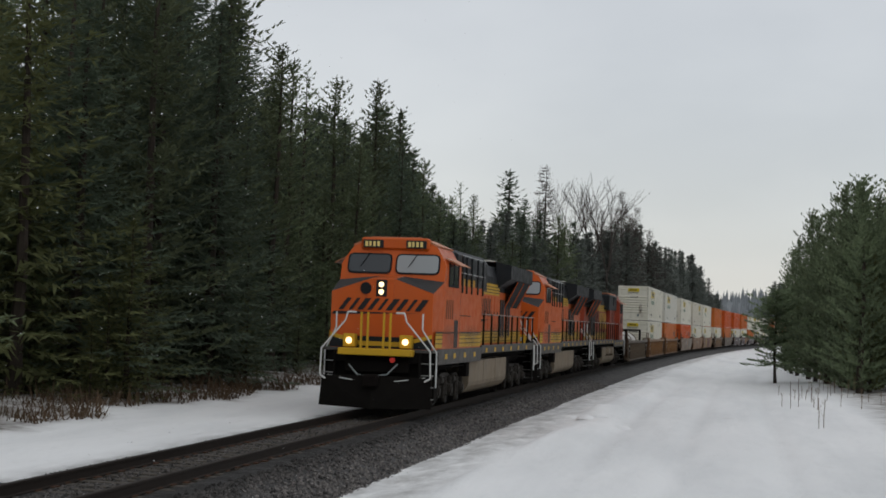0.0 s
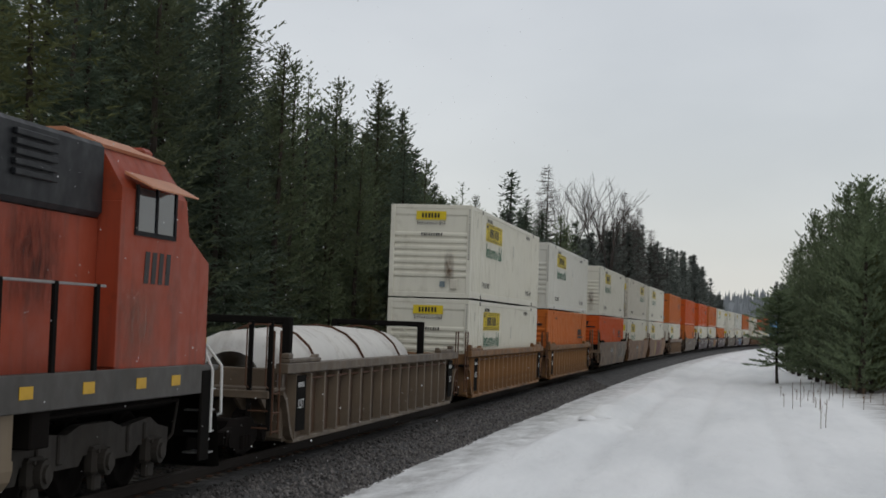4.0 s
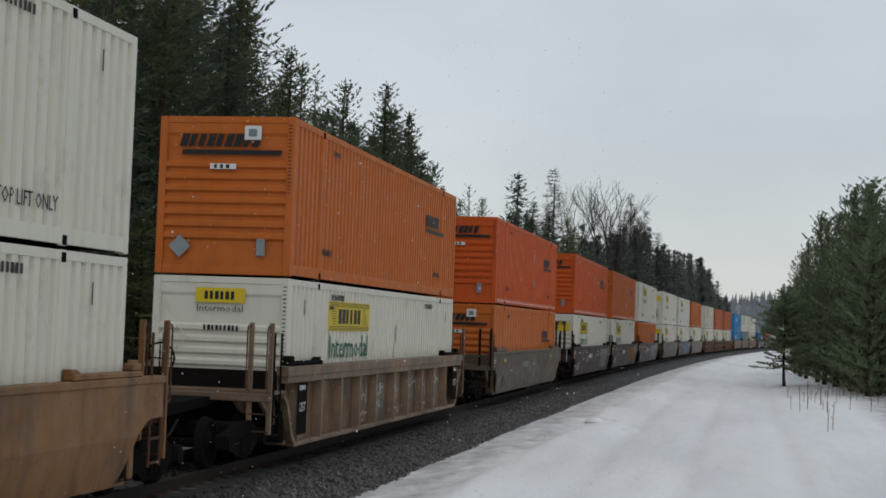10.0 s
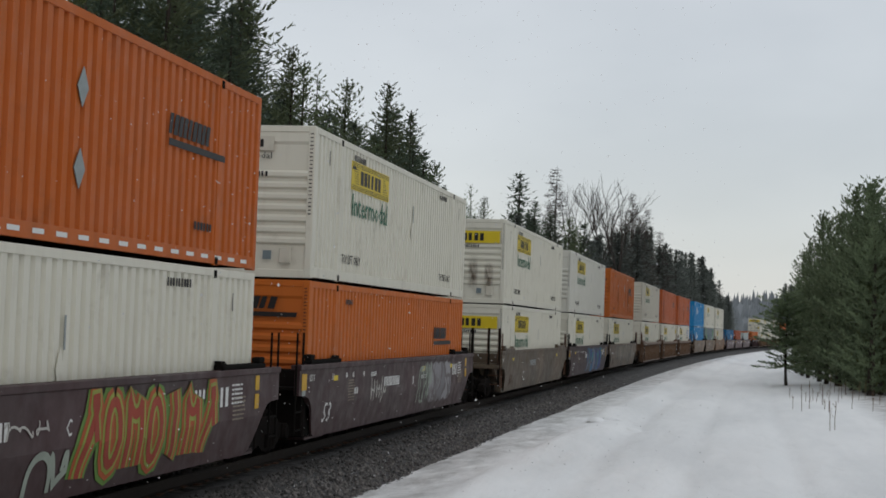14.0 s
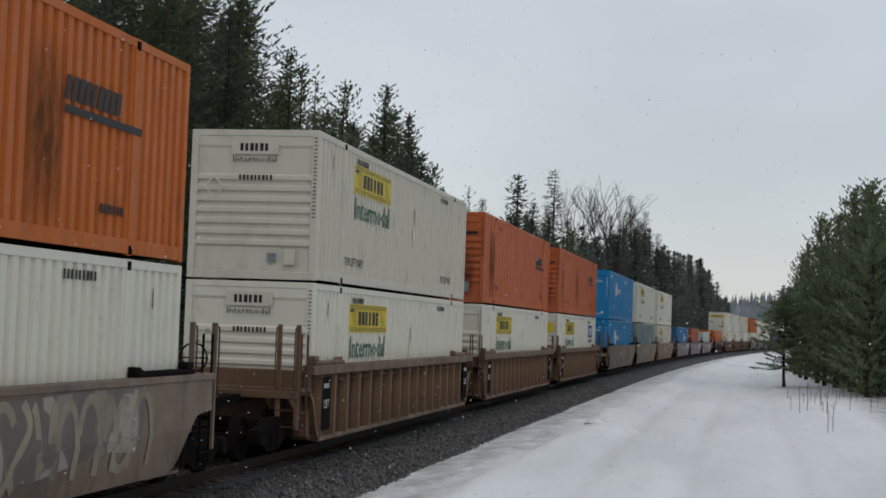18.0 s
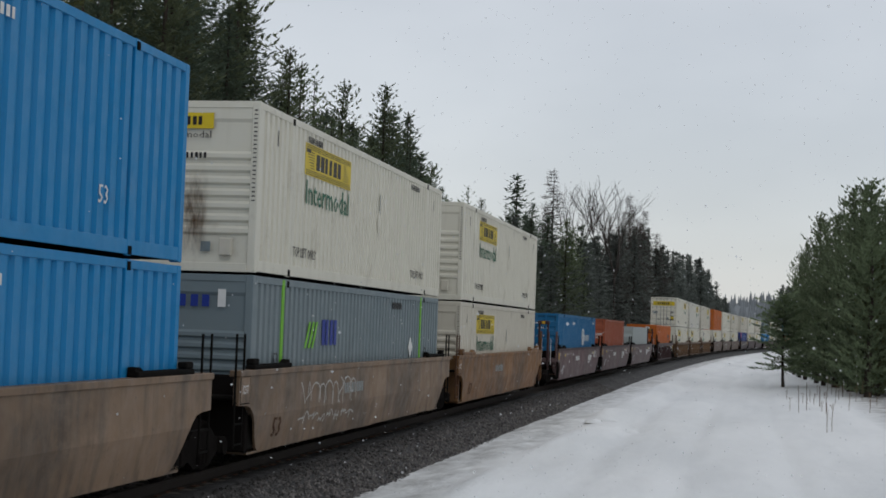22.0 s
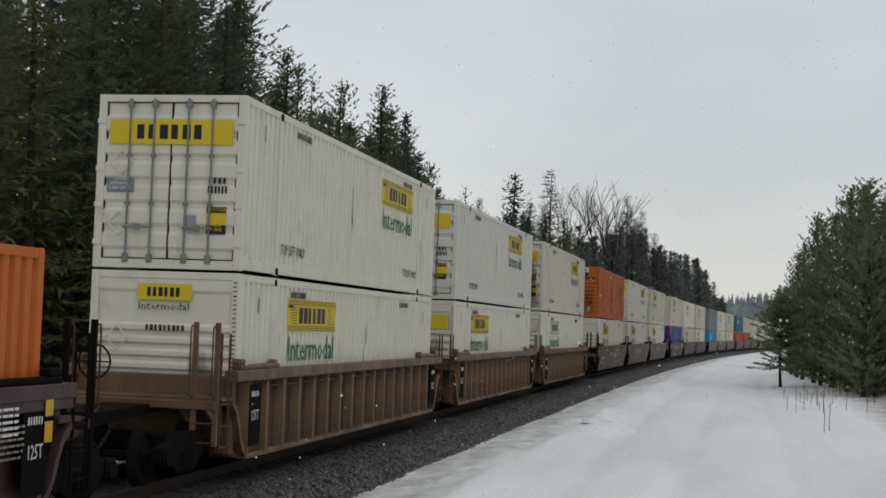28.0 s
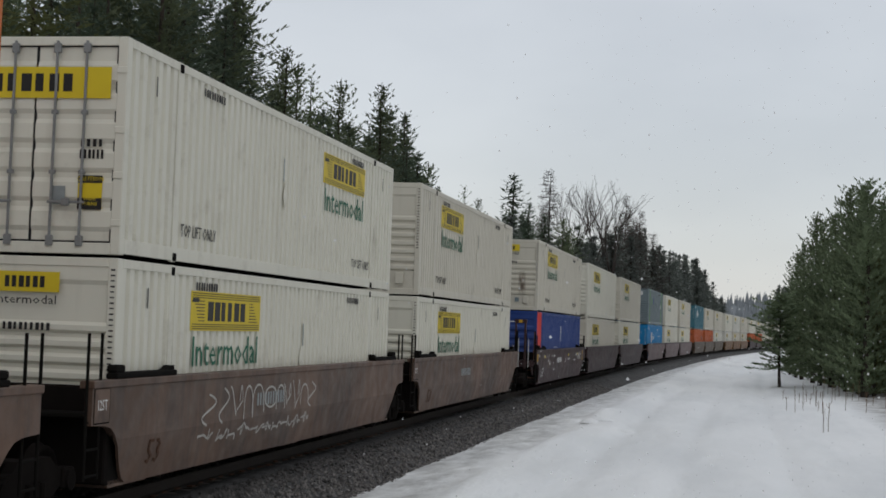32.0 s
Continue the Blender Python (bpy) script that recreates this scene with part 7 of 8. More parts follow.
        part("cab_door", Mesh().bevel_box(*sorted((sx * 1.49, sx * 1.506)), -7.35, -6.75, 1.72, 2.5, 0.008) if not old else Mesh().bevel_box(*sorted((sx * 1.2, sx * 1.51)), -6.5, -6.42, 1.72, 3.8, 0.008), LOCOBLACK if not old else LOCOOLD, g)
        if not old:
            part("cabinet_seam", Mesh().box(*sorted((sx * 1.49, sx * 1.497)), -6.44, -6.40, 1.72, 3.5).box(*sorted((sx * 1.49, sx * 1.497)), -6.4, -4.6, 2.62, 2.65), LOCOBLACK, g)
    # headlights, ditch lights
    lit_m = GLOW if lit else UNLIT
    hb = part("headlight_box", Mesh().bevel_box(-0.17, 0.13, -nf - 0.06, -nf + 0.1, 3.05, 3.49, 0.02), LOCOBLACK, g)
    for z in (3.17, 3.37):
        part("headlight", stored(("head", lit), lambda: Mesh().cyl((0, 0, 0), (0, -0.03, 0), 0.072, 16).data("headlight", lit_m)), None, hb, "lit headlight" if lit else "unlit headlight", at=pose(-0.02, -nf - 0.06, z))
    part("bell_recess", Mesh().cyl((-0.46, -nf - 0.036, 3.26), (-0.46, -nf + 0.1, 3.26), 0.16, 16), GASKET, g)
    for x in (-0.78, 0.78):
        d = part("ditch_light", Mesh().bevel_box(x - 0.17, x + 0.17, -10.55, -10.3, 1.70, 2.05, 0.02), LOCOYELLOW, g)
        part("headlight", stored(("ditch", lit), lambda: Mesh().cyl((0, 0, 0), (0, -0.03, 0), 0.085, 16).data("headlight", lit_m)), None, d, "lit ditch light" if lit else "unlit ditch light", at=pose(x, -10.555, 1.87))
    # pilot, plow, coupler, steps, rails on the platform
    for e in (-1, 1):
        y = e * 10.5
        part("anticlimber", Mesh().bevel_box(-1.02, 1.02, *sorted((y - e * 0.1, y + e * 0.32)), 1.5, 1.68, 0.02), LOCOYELLOW if e < 0 else LOCOGREY, g)
        part("end_plate", Mesh().bevel_box(-1.42, 1.42, *sorted((y - e * 0.35, y - e * 0.2)), 0.6, 1.62, 0.02), DARK, g)
        part("coupler", Mesh().bevel_box(-0.14, 0.14, *sorted((y, e * 11.0)), 0.72, 0.98, 0.03).bevel_box(-0.24, 0.18, *sorted((e * 10.85, e * 11.15)), 0.68, 1.02, 0.05), UNDER, g)
        if e < 0:
            plow = Mesh()
            for sx in (-1, 1):
                plow.v += [(0, y - 0.62, 0.14), (0, y - 0.42, 1.0), (sx * 1.5, y - 0.05, 0.95), (sx * 1.55, y - 0.1, 0.16), (0, y - 0.35, 0.14), (sx * 1.5, y + 0.1, 0.16)]
                k = len(plow.v) - 6
                plow.f += [(k, k + 1, k + 2, k + 3), (k, k + 3, k + 5, k + 4)]
            part("plow", plow, DARK, g, "black steel snow plow")
        part("hose", Mesh().tube([(-0.75, y + e * 0.1, 1.25), (-0.45, y + e * 0.25, 0.98), (-0.1, y + e * 0.28, 0.95), (0.35, y + e * 0.25, 1.02), (0.6, y + e * 0.1, 1.3)], 0.022, 6), GREYPLATE if e < 0 else GASKET, g)
        for sx in (-1, 1):
            st = part("end_steps", Mesh().bevel_box(*sorted((sx * 1.15, sx * 1.2)), *sorted((y - e * 0.35, y + e * 0.05)), 0.35, 1.6, 0.01).bevel_box(*sorted((sx * 1.48, sx * 1.53)), *sorted((y - e * 0.75, y - e * 0.35)), 0.3, 1.6, 0.01), DARK, g)
            for i in range(4):
                part("step", stored(("step", sx), lambda: Mesh().bevel_box(*sorted((sx * 1.16, sx * 1.52)), -0.2, 0.2, 0, 0.025, 0.006).data("step", STEEL)), None, st, at=pose(0, y - e * 0.3, 0.38 + i * 0.31))
            part("handrail", Mesh().tube([(sx * 0.55, y + e * 0.25, 2.62), (sx * 0.78, y + e * 0.25, 2.62), (sx * 0.84, y + e * 0.25, 2.4), (sx * 1.5, y + e * 0.2, 1.65), (sx * 1.52, y + e * 0.18, 0.95), (sx * 1.36, y + e * 0.2, 0.86)], 0.024, 6).tube([(sx * 1.2, y - e * 0.15, 2.62), (sx * 1.2, y - e * 0.15, 2.2), (sx * 1.56, y - e * 0.4, 1.6), (sx * 1.56, y - e * 0.4, 0.7)], 0.024, 6), HANDRAIL, g, "white end handrail")
            part("grab_iron", Mesh().tube([(sx * 0.95, y + e * 0.05, 0.92), (sx * 1.35, y + e * 0.05, 0.96)], 0.014, 5).tube([(sx * 0.55, y + e * 0.3, 0.85), (sx * 0.95, y + e * 0.28, 0.9)], 0.014, 5), HANDRAIL, g)
        if e < 0:
            for x in (-0.4, -0.22, 0.22, 0.4):
                part("gate_post", stored("gatepost", lambda: Mesh().bevel_box(-0.028, 0.028, -0.03, 0.03, 1.68, 2.62, 0.008).data("gate_post", LOCOYELLOW)), None, g, at=pose(x, y - 0.25, 0))
            part("marker_light", Mesh().cyl((0.5, -10.86, 1.4), (0.5, -10.78, 1.4), 0.07, 10), REDSTRIPE, g)
    part("horn", Mesh().tube([(0.1, -5.6, 4.62), (0.1, -5.1, 4.62)], 0.05, 6).tube([(-0.1, -5.6, 4.62), (-0.1, -5.0, 4.62)], 0.06, 6), DARK, g)
    if old:
        for y, z, w_, h_, mat in ((-7.2, 2.3, 1.6, 1.2, DUSTSTAIN), (-4.6, 3.0, 1.8, 1.4, SOOTSTAIN), (0.5, 2.6, 3.2, 1.6, SOOTSTAIN), (3.4, 3.2, 2.4, 1.3, SOOTSTAIN), (7.6, 2.7, 2.6, 1.6, SOOTSTAIN), (5.4, 2.1, 3.0, 0.7, DUSTSTAIN), (-1.8, 2.0, 2.8, 0.6, DUSTSTAIN), (9.0, 2.2, 1.8, 1.0, SOOTSTAIN)):
            part("stain", stain_patch(w_, h_, mat), None, g, at=face_pose("left", -y, z, 1.53 if y < -6.4 else (1.215 if y < -2.8 else 1.03)))
    else:
        for y, z, w_, h_, mat in ((-7.9, 2.0, 2.4, 0.8, DUSTSTAIN), (-4.4, 2.0, 3.0, 0.8, DUSTSTAIN), (4.5, 2.1, 5.0, 0.8, DUSTSTAIN)):
            part("stain", stain_patch(w_, h_, mat), None, g, at=face_pose("right", y, z, 1.51 if y < -2.7 else 1.03))
    g.scale = (1, 1, 1.03)
    return g



# ---- trees ----
def blade(m, p, d, length, w, up):
    """One needle spray: a narrow pointed blade from p along d."""
    n = d.cross(up)
    if n.length < 1e-4:
        n = d.orthogonal()
    n = n.normalized() * w
    k = len(m.v)
    m.v += [tuple(p + n), tuple(p + d * length), tuple(p - n)]
    m.f.append((k, k + 1, k + 2))


def rand_up(r):
    return Vector((r.uniform(-0.8, 0.8), r.uniform(-0.8, 0.8), 1)).normalized()


def trunk_mesh(r, height, girth, mat, lean=0.02, dead=0):
    m = Mesh()
    n, k = 7, 8
    ox = oy = 0.0
    for i in range(k + 1):
        f = i / k
        q = girth * (1 - f) ** 0.9 * (1.25 if i == 0 else 1) + 0.012
        ox, oy = ox + r.uniform(-lean, lean), oy + r.uniform(-lean, lean)
        m.v += [(ox + q * math.cos(6.283 * j / n), oy + q * math.sin(6.283 * j / n), f * height) for j in range(n)]
    m.f = [(i * n + j, i * n + (j + 1) % n, (i + 1) * n + (j + 1) % n, (i + 1) * n + j) for i in range(k) for j in range(n)]
    for i in range(dead):
        z, a, q = r.uniform(0.5, height * 0.45), r.uniform(0, 6.28), r.uniform(0.4, 1.3)
        m.cyl((0, 0, z), (q * math.cos(a), q * math.sin(a), z - q * r.uniform(-0.1, 0.35)), 0.016, 4, 0.004)
    return m.data("trunk", mat)


def shoot(m, r, p, d, length, w, cross=2):
    """One needle-clad twig: narrow pointed slivers crossed along the twig, ragged like a brush."""
    a = d.cross(rand_up(r))
    if a.length < 1e-4:
        a = d.orthogonal()
    a = a.normalized()
    for i in range(cross):
        n = (a if i == 0 else d.cross(a)) * w * r.uniform(0.8, 1.3)
        k = len(m.v)
        m.v += [tuple(p + n), tuple(p + d * length), tuple(p - n + d * length * r.uniform(0.0, 0.35))]
        m.f.append((k, k + 1, k + 2))


def crown_mesh(seed, height, radius, low, mat, droop=-0.25, curl=0.15, taper=0.9, blunt=0.0, whorl=0.42, arms=7, gap=0.26, twig=0.42, w=0.05, ragged=0.25, cross=2, open_=0.0, up=0.0):
    """A conifer: whorls of boughs, each a frond of shoots on both sides that shorten towards its tip.
    droop and curl bend the boughs, blunt rounds the top, open_ leaves boughs out, up turns the shoots upwards."""
    r, m = random.Random(seed), Mesh()
    z = low
    while z < height * 0.985:
        f = (z - low) / (height - low)
        reach = radius * (((1 - f) ** taper) * (1 - blunt) + blunt * (1 - f ** 3) ** 0.6 * 0.75) * (0.62 + 0.38 * min(1, f * 5 + 0.3)) + 0.12
        n = max(4, round(arms * (0.6 + 0.4 * (1 - f))))
        a0 = r.uniform(0, 6.28)
        for i in range(n):
            if r.random() < open_:
                continue
            q = reach * r.uniform(1 - ragged * 1.6, 1 + ragged)
            a = a0 + 6.283 * i / n + r.uniform(-0.35, 0.35)
            d = Vector((math.cos(a), math.sin(a), 0))
            side = Vector((-d.y, d.x, 0))
            lift = droop * (1 - f) + 0.42 * f + r.uniform(-0.12, 0.12)
            root = Vector((0, 0, z + r.uniform(-0.3, 0.3) * whorl))

            def at(t):
                return root + d * (q * t) + Vector((0, 0, q * (lift * t + curl * t * t)))
            tip = at(1.0)
            blade(m, root, (tip - root).normalized(), q, 0.018, Vector((0, 0, 1)))
            t = 0.12
            size = twig * min(1.0, 0.5 + 0.4 * q)
            while t < 1.0:
                tan = d + Vector((0, 0, lift + 2 * curl * t))
                for s in (-1, 1):
                    v = (tan * r.uniform(0.5, 1.0) + side * s * r.uniform(0.45, 1.0) + Vector((0, 0, up + r.gauss(-0.08, 0.22)))).normalized()
                    if t < 0.42:
                        shoot(m, r, at(t), (v + Vector((0, 0, r.uniform(-0.8, 0.4)))).normalized(), size * 1.35 * r.uniform(0.8, 1.25), w * 1.7, 1)
                        continue
                    for _ in range(cross):
                        u = (v + Vector((r.gauss(0, 0.35), r.gauss(0, 0.35), r.gauss(0, 0.3)))).normalized()
                        shoot(m, r, at(t) + v * (size * 0.3 * r.random()), u, size * (1.25 - 0.55 * t) * r.uniform(0.6, 1.2), w * r.uniform(0.8, 1.2), 1)
                t += gap / q * r.uniform(0.75, 1.25)
            shoot(m, r, at(0.9), (d + Vector((0, 0, lift + 2 * curl + up * 0.7))).normalized(), size * 0.95, w, cross)
        z += whorl * r.uniform(0.75, 1.25) * (0.55 + 0.5 * (1 - f))
    for i in range(7):
        p = Vector((0, 0, height * (0.95 + 0.012 * r.random())))
        shoot(m, r, p, Vector((r.gauss(0, 0.4), r.gauss(0, 0.4), 1)).normalized(), twig * 0.9, w * 0.9, cross)
    shoot(m, r, Vector((0, 0, height * 0.955)), Vector((0, 0, 1)), height * 0.045, w * 0.8, 2)
    return m.data("crown", mat)


def limb(m, r, p, d, length, girth, depth, spread_):
    """A limb that bends and forks down to thin twigs."""
    k = 3
    for i in range(k):
        q = p + d * (length / k)
        m.cyl(p, q, girth * (1 - 0.28 * i / k), 5 if girth > 0.05 else 3, girth * (1 - 0.28 * (i + 1) / k))
        p = q
        d = (d + Vector((r.gauss(0, 0.09), r.gauss(0, 0.09), r.gauss(0.05, 0.06)))).normalized()
        if depth and depth < 4 and i < 2 and r.random() < 0.75:
            e = (d + Vector((r.gauss(0, spread_), r.gauss(0, spread_), r.gauss(0.1, spread_ * 0.5)))).normalized()
            limb(m, r, p, e, length * r.uniform(0.4, 0.6), max(0.013, girth * 0.4), depth - 1, spread_)
    if depth:
        for i in range(2):
            e = (d + Vector((r.gauss(0, spread_), r.gauss(0, spread_), r.gauss(0.12, spread_ * 0.5)))).normalized()
            limb(m, r, p, e, length * r.uniform(0.6, 0.82), max(0.013, girth * 0.6), depth - 1, spread_)


def bare_crown(seed, height):
    """Stems that fan out from a fork and sweep upwards into a rounded crown of fine twigs."""
    r, m = random.Random(seed), Mesh()
    n = 4
    for i in range(n):
        a = 6.283 * i / n + r.uniform(-0.3, 0.3)
        out = r.uniform(0.10, 0.40)
        d = Vector((out * math.cos(a), out * math.sin(a), 1)).normalized()
        limb(m, r, Vector((0, 0, height * r.uniform(0.34, 0.5))), d, height * 0.19, 0.12, 4, 0.30)
    return m.data("crown", GREYBARK)


def larch_crown(seed, height, radius):
    """A bare larch: thin boughs, level and slightly upturned, set with short twigs."""
    r, m = random.Random(seed), Mesh()
    z = height * 0.22
    while z < height * 0.985:
        f = z / height
        for i in range(9):
            q = radius * (1.03 - f) ** 0.7 * r.uniform(0.55, 1.2)
            a = r.uniform(0, 6.28)
            d = Vector((math.cos(a), math.sin(a), r.uniform(-0.2, 0.3)))
            m.cyl((0, 0, z), Vector((0, 0, z)) + d * q, 0.018, 3, 0.008)
            for j in range(max(3, round(q / 0.10))):
                p = Vector((0, 0, z)) + d * q * r.uniform(0.15, 1)
                blade(m, p, Vector((d.x * 0.7 + r.gauss(0, 0.6), d.y * 0.7 + r.gauss(0, 0.6), r.gauss(0.25, 0.4))).normalized(), r.uniform(0.3, 0.75), 0.024, rand_up(r))
        z += 0.36 * r.uniform(0.8, 1.2)
    return m.data("crown", LARCHBARK)


# kinds of tree: trunk mesh, crown mesh, height
rt = random.Random(77)
KINDS = {"spruce": [], "fir": [], "pine": [], "thin": [], "olive": [], "young": [], "tawny": [], "back": [], "far": []}
for i in range(4):
    h = 15.0
    KINDS["spruce"].append((trunk_mesh(rt, h, 0.2, BARK, 0.02, 6), crown_mesh(100 + i, h, 3.0 + 0.2 * i, 0.4, SPRUCE, -0.38, 0.16, 0.92, 0.0, 0.36, 8, 0.20, 0.34, 0.034, 0.22), h))
    KINDS["fir"].append((trunk_mesh(rt, h, 0.18, BARK, 0.03, 6), crown_mesh(200 + i, h, 2.6 + 0.2 * i, 0.6, PINE, -0.12, 0.22, 0.85, 0.15, 0.38, 8, 0.20, 0.31, 0.036, 0.28, 2, 0.03, 0.2), h))
for i in range(3):
    h = 15.0
    KINDS["pine"].append((trunk_mesh(rt, h, 0.17, BARK, 0.05, 16), crown_mesh(300 + i, h, 2.3, 1.2, PINE, 0.0, 0.34, 0.75, 0.5, 0.44, 8, 0.19, 0.28, 0.038, 0.38, 2, 0.08, 0.45), h))
    KINDS["thin"].append((trunk_mesh(rt, h, 0.13, BARK, 0.05, 10), crown_mesh(330 + i, h, 2.0, 2.0, PINE, 0.05, 0.32, 0.75, 0.3, 0.56, 6, 0.22, 0.26, 0.036, 0.42, 2, 0.28, 0.4), h))
    KINDS["olive"].append((trunk_mesh(rt, 12.0, 0.14, BARK, 0.05, 8), crown_mesh(350 + i, 12.0, 2.5, 0.4, OLIVE, -0.25, 0.12, 0.85, 0.1, 0.38, 8, 0.21, 0.30, 0.034, 0.32), 12.0))
    for kind, mat in (("young", GREENPINE), ("tawny", OLIVE)):
        KINDS[kind].append((trunk_mesh(rt, 10.0, 0.15, BARK, 0.05, 6), crown_mesh(400 + i, 10.0, 2.3, 0.35, mat, -0.05, 0.34, 0.7, 0.4, 0.32, 9, 0.20, 0.27, 0.038, 0.38, 2, 0.04, 0.95), 10.0))
    KINDS["back"].append((trunk_mesh(rt, h, 0.2, BARK, 0.02, 4), crown_mesh(500 + i, h, 3.0, 0.8, SPRUCE, -0.22, 0.18, 0.88, 0.1, 0.50, 7, 0.40, 0.50, 0.070, 0.26, 1), h))
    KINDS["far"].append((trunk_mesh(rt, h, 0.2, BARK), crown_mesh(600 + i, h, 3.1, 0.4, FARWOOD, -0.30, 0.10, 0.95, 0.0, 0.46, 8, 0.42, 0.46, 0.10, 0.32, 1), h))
KINDS["lone"] = [(trunk_mesh(rt, 6.0, 0.06, BARK, 0.03, 6), crown_mesh(431, 6.0, 1.9, 1.2, GREENPINE, -0.02, 0.14, 0.55, 0.5, 0.40, 8, 0.13, 0.32, 0.05, 0.40, 2, 0.12, 0.5), 6.0)]
NAMES = {"spruce": ("spruce_tree", "dark green spruce at the forest edge", "tree"), "fir": ("fir_tree", "tall narrow green fir among the forest", "tree"),
         "pine": ("pine_tree", "tall pine with an open ragged crown", "tree"), "thin": ("pine_tree", "slender pine with sparse see-through boughs", "tree"), "olive": ("cedar_tree", "yellow-green conifer at the forest edge", "tree"),
         "young": ("pine_tree", "bushy green pine standing in the snow", "tree"), "back": ("spruce_tree", "dark spruce deep in the forest", "tree"),
         "tawny": ("pine_tree", "bushy olive-brown pine standing in the snow", "tree"),
         "lone": ("pine_tree", "small open-branched pine alone in the snow", "tree"), "far": ("spruce_tree", "distant grey-green spruce along the railway", "tree")}


def tree(kind, x, y, z, height, r, widen=1.0):
    tm, cm, h = r.choice(KINDS[kind])
    name, label, cat = NAMES[kind]
    e = tagged(new(name, None), label, cat, "trees of the forest")
    s = height / h
    e.matrix_basis = pose(x, y, z, 0, 0, r.uniform(0, 360)) @ Matrix.Diagonal((s * widen, s * widen, s, 1))
    part("trunk", tm, None, e)
    part("crown", cm, None, e)
    return e


# the camera's own place, from which tree heights are fitted
CAMERA_SPOT = Vector((9.13, 0.0, 2.49))


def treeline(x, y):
    """Tree-top height at a place, fitted by bearing to the skyline the camera sees."""
    az, d = math.degrees(math.atan2(CAMERA_SPOT.x - x, y)), math.hypot(CAMERA_SPOT.x - x, y)
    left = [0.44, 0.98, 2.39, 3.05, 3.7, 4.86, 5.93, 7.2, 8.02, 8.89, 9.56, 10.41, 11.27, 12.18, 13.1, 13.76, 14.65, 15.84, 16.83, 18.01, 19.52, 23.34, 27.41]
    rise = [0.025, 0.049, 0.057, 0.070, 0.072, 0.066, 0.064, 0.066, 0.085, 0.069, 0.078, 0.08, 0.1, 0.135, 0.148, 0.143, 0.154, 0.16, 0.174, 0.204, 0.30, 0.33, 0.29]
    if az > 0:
        return CAMERA_SPOT.z + d * float(np.interp(az, left, rise))
    return CAMERA_SPOT.z + d * float(np.interp(-az, [1.12, 1.4, 1.93, 2.37, 2.7, 3.25, 3.89, 4.43, 5.02, 5.65, 6.39, 9], [0, 0.017, 0.034, 0.05, 0.06, 0.078, 0.081, 0.0935, 0.1, 0.106, 0.111, 0.12]))


WOODS = []


def far_woods():
    """The woods too far off to count, as one object."""
    cache, m, mats = {}, Mesh(), []
    idx = []
    mat_ids = {}
    for me, mx in WOODS:
        if me.name not in cache:
            co = np.empty(len(me.vertices) * 3)
            me.vertices.foreach_get("co", co)
            cache[me.name] = (co.reshape(-1, 3), [tuple(p.vertices) for p in me.polygons])
        co, faces = cache[me.name]
        k = len(m.v)
        q = np.array(mx)
        m.v += [tuple(p) for p in (co @ q[:3, :3].T + q[:3, 3]).tolist()]
        m.f += [tuple(k + i for i in f) for f in faces]
        mat = me.materials[0]
        if mat.name not in mat_ids:
            mat_ids[mat.name] = len(mats)
            mats.append(mat)
        idx += [mat_ids[mat.name]] * len(faces)
    me = m.data("far_woods", mats[0])
    for x in mats[1:]:
        me.materials.append(x)
    me.polygons.foreach_set("material_index", idx)
    tagged(new("far_woods", me), "dense grey-green conifer woods along the bend of the railway", "woods", kind="stuff")


def wood(kind, x, y, z, height, r, widen=1.0):
    tm, cm, h = r.choice(KINDS[kind])
    s = height / h
    mx = pose(x, y, z, 0, 0, r.uniform(0, 360)) @ Matrix.Diagonal((s * widen, s * widen, s, 1))
    WOODS.extend(((tm, mx), (cm, mx)))


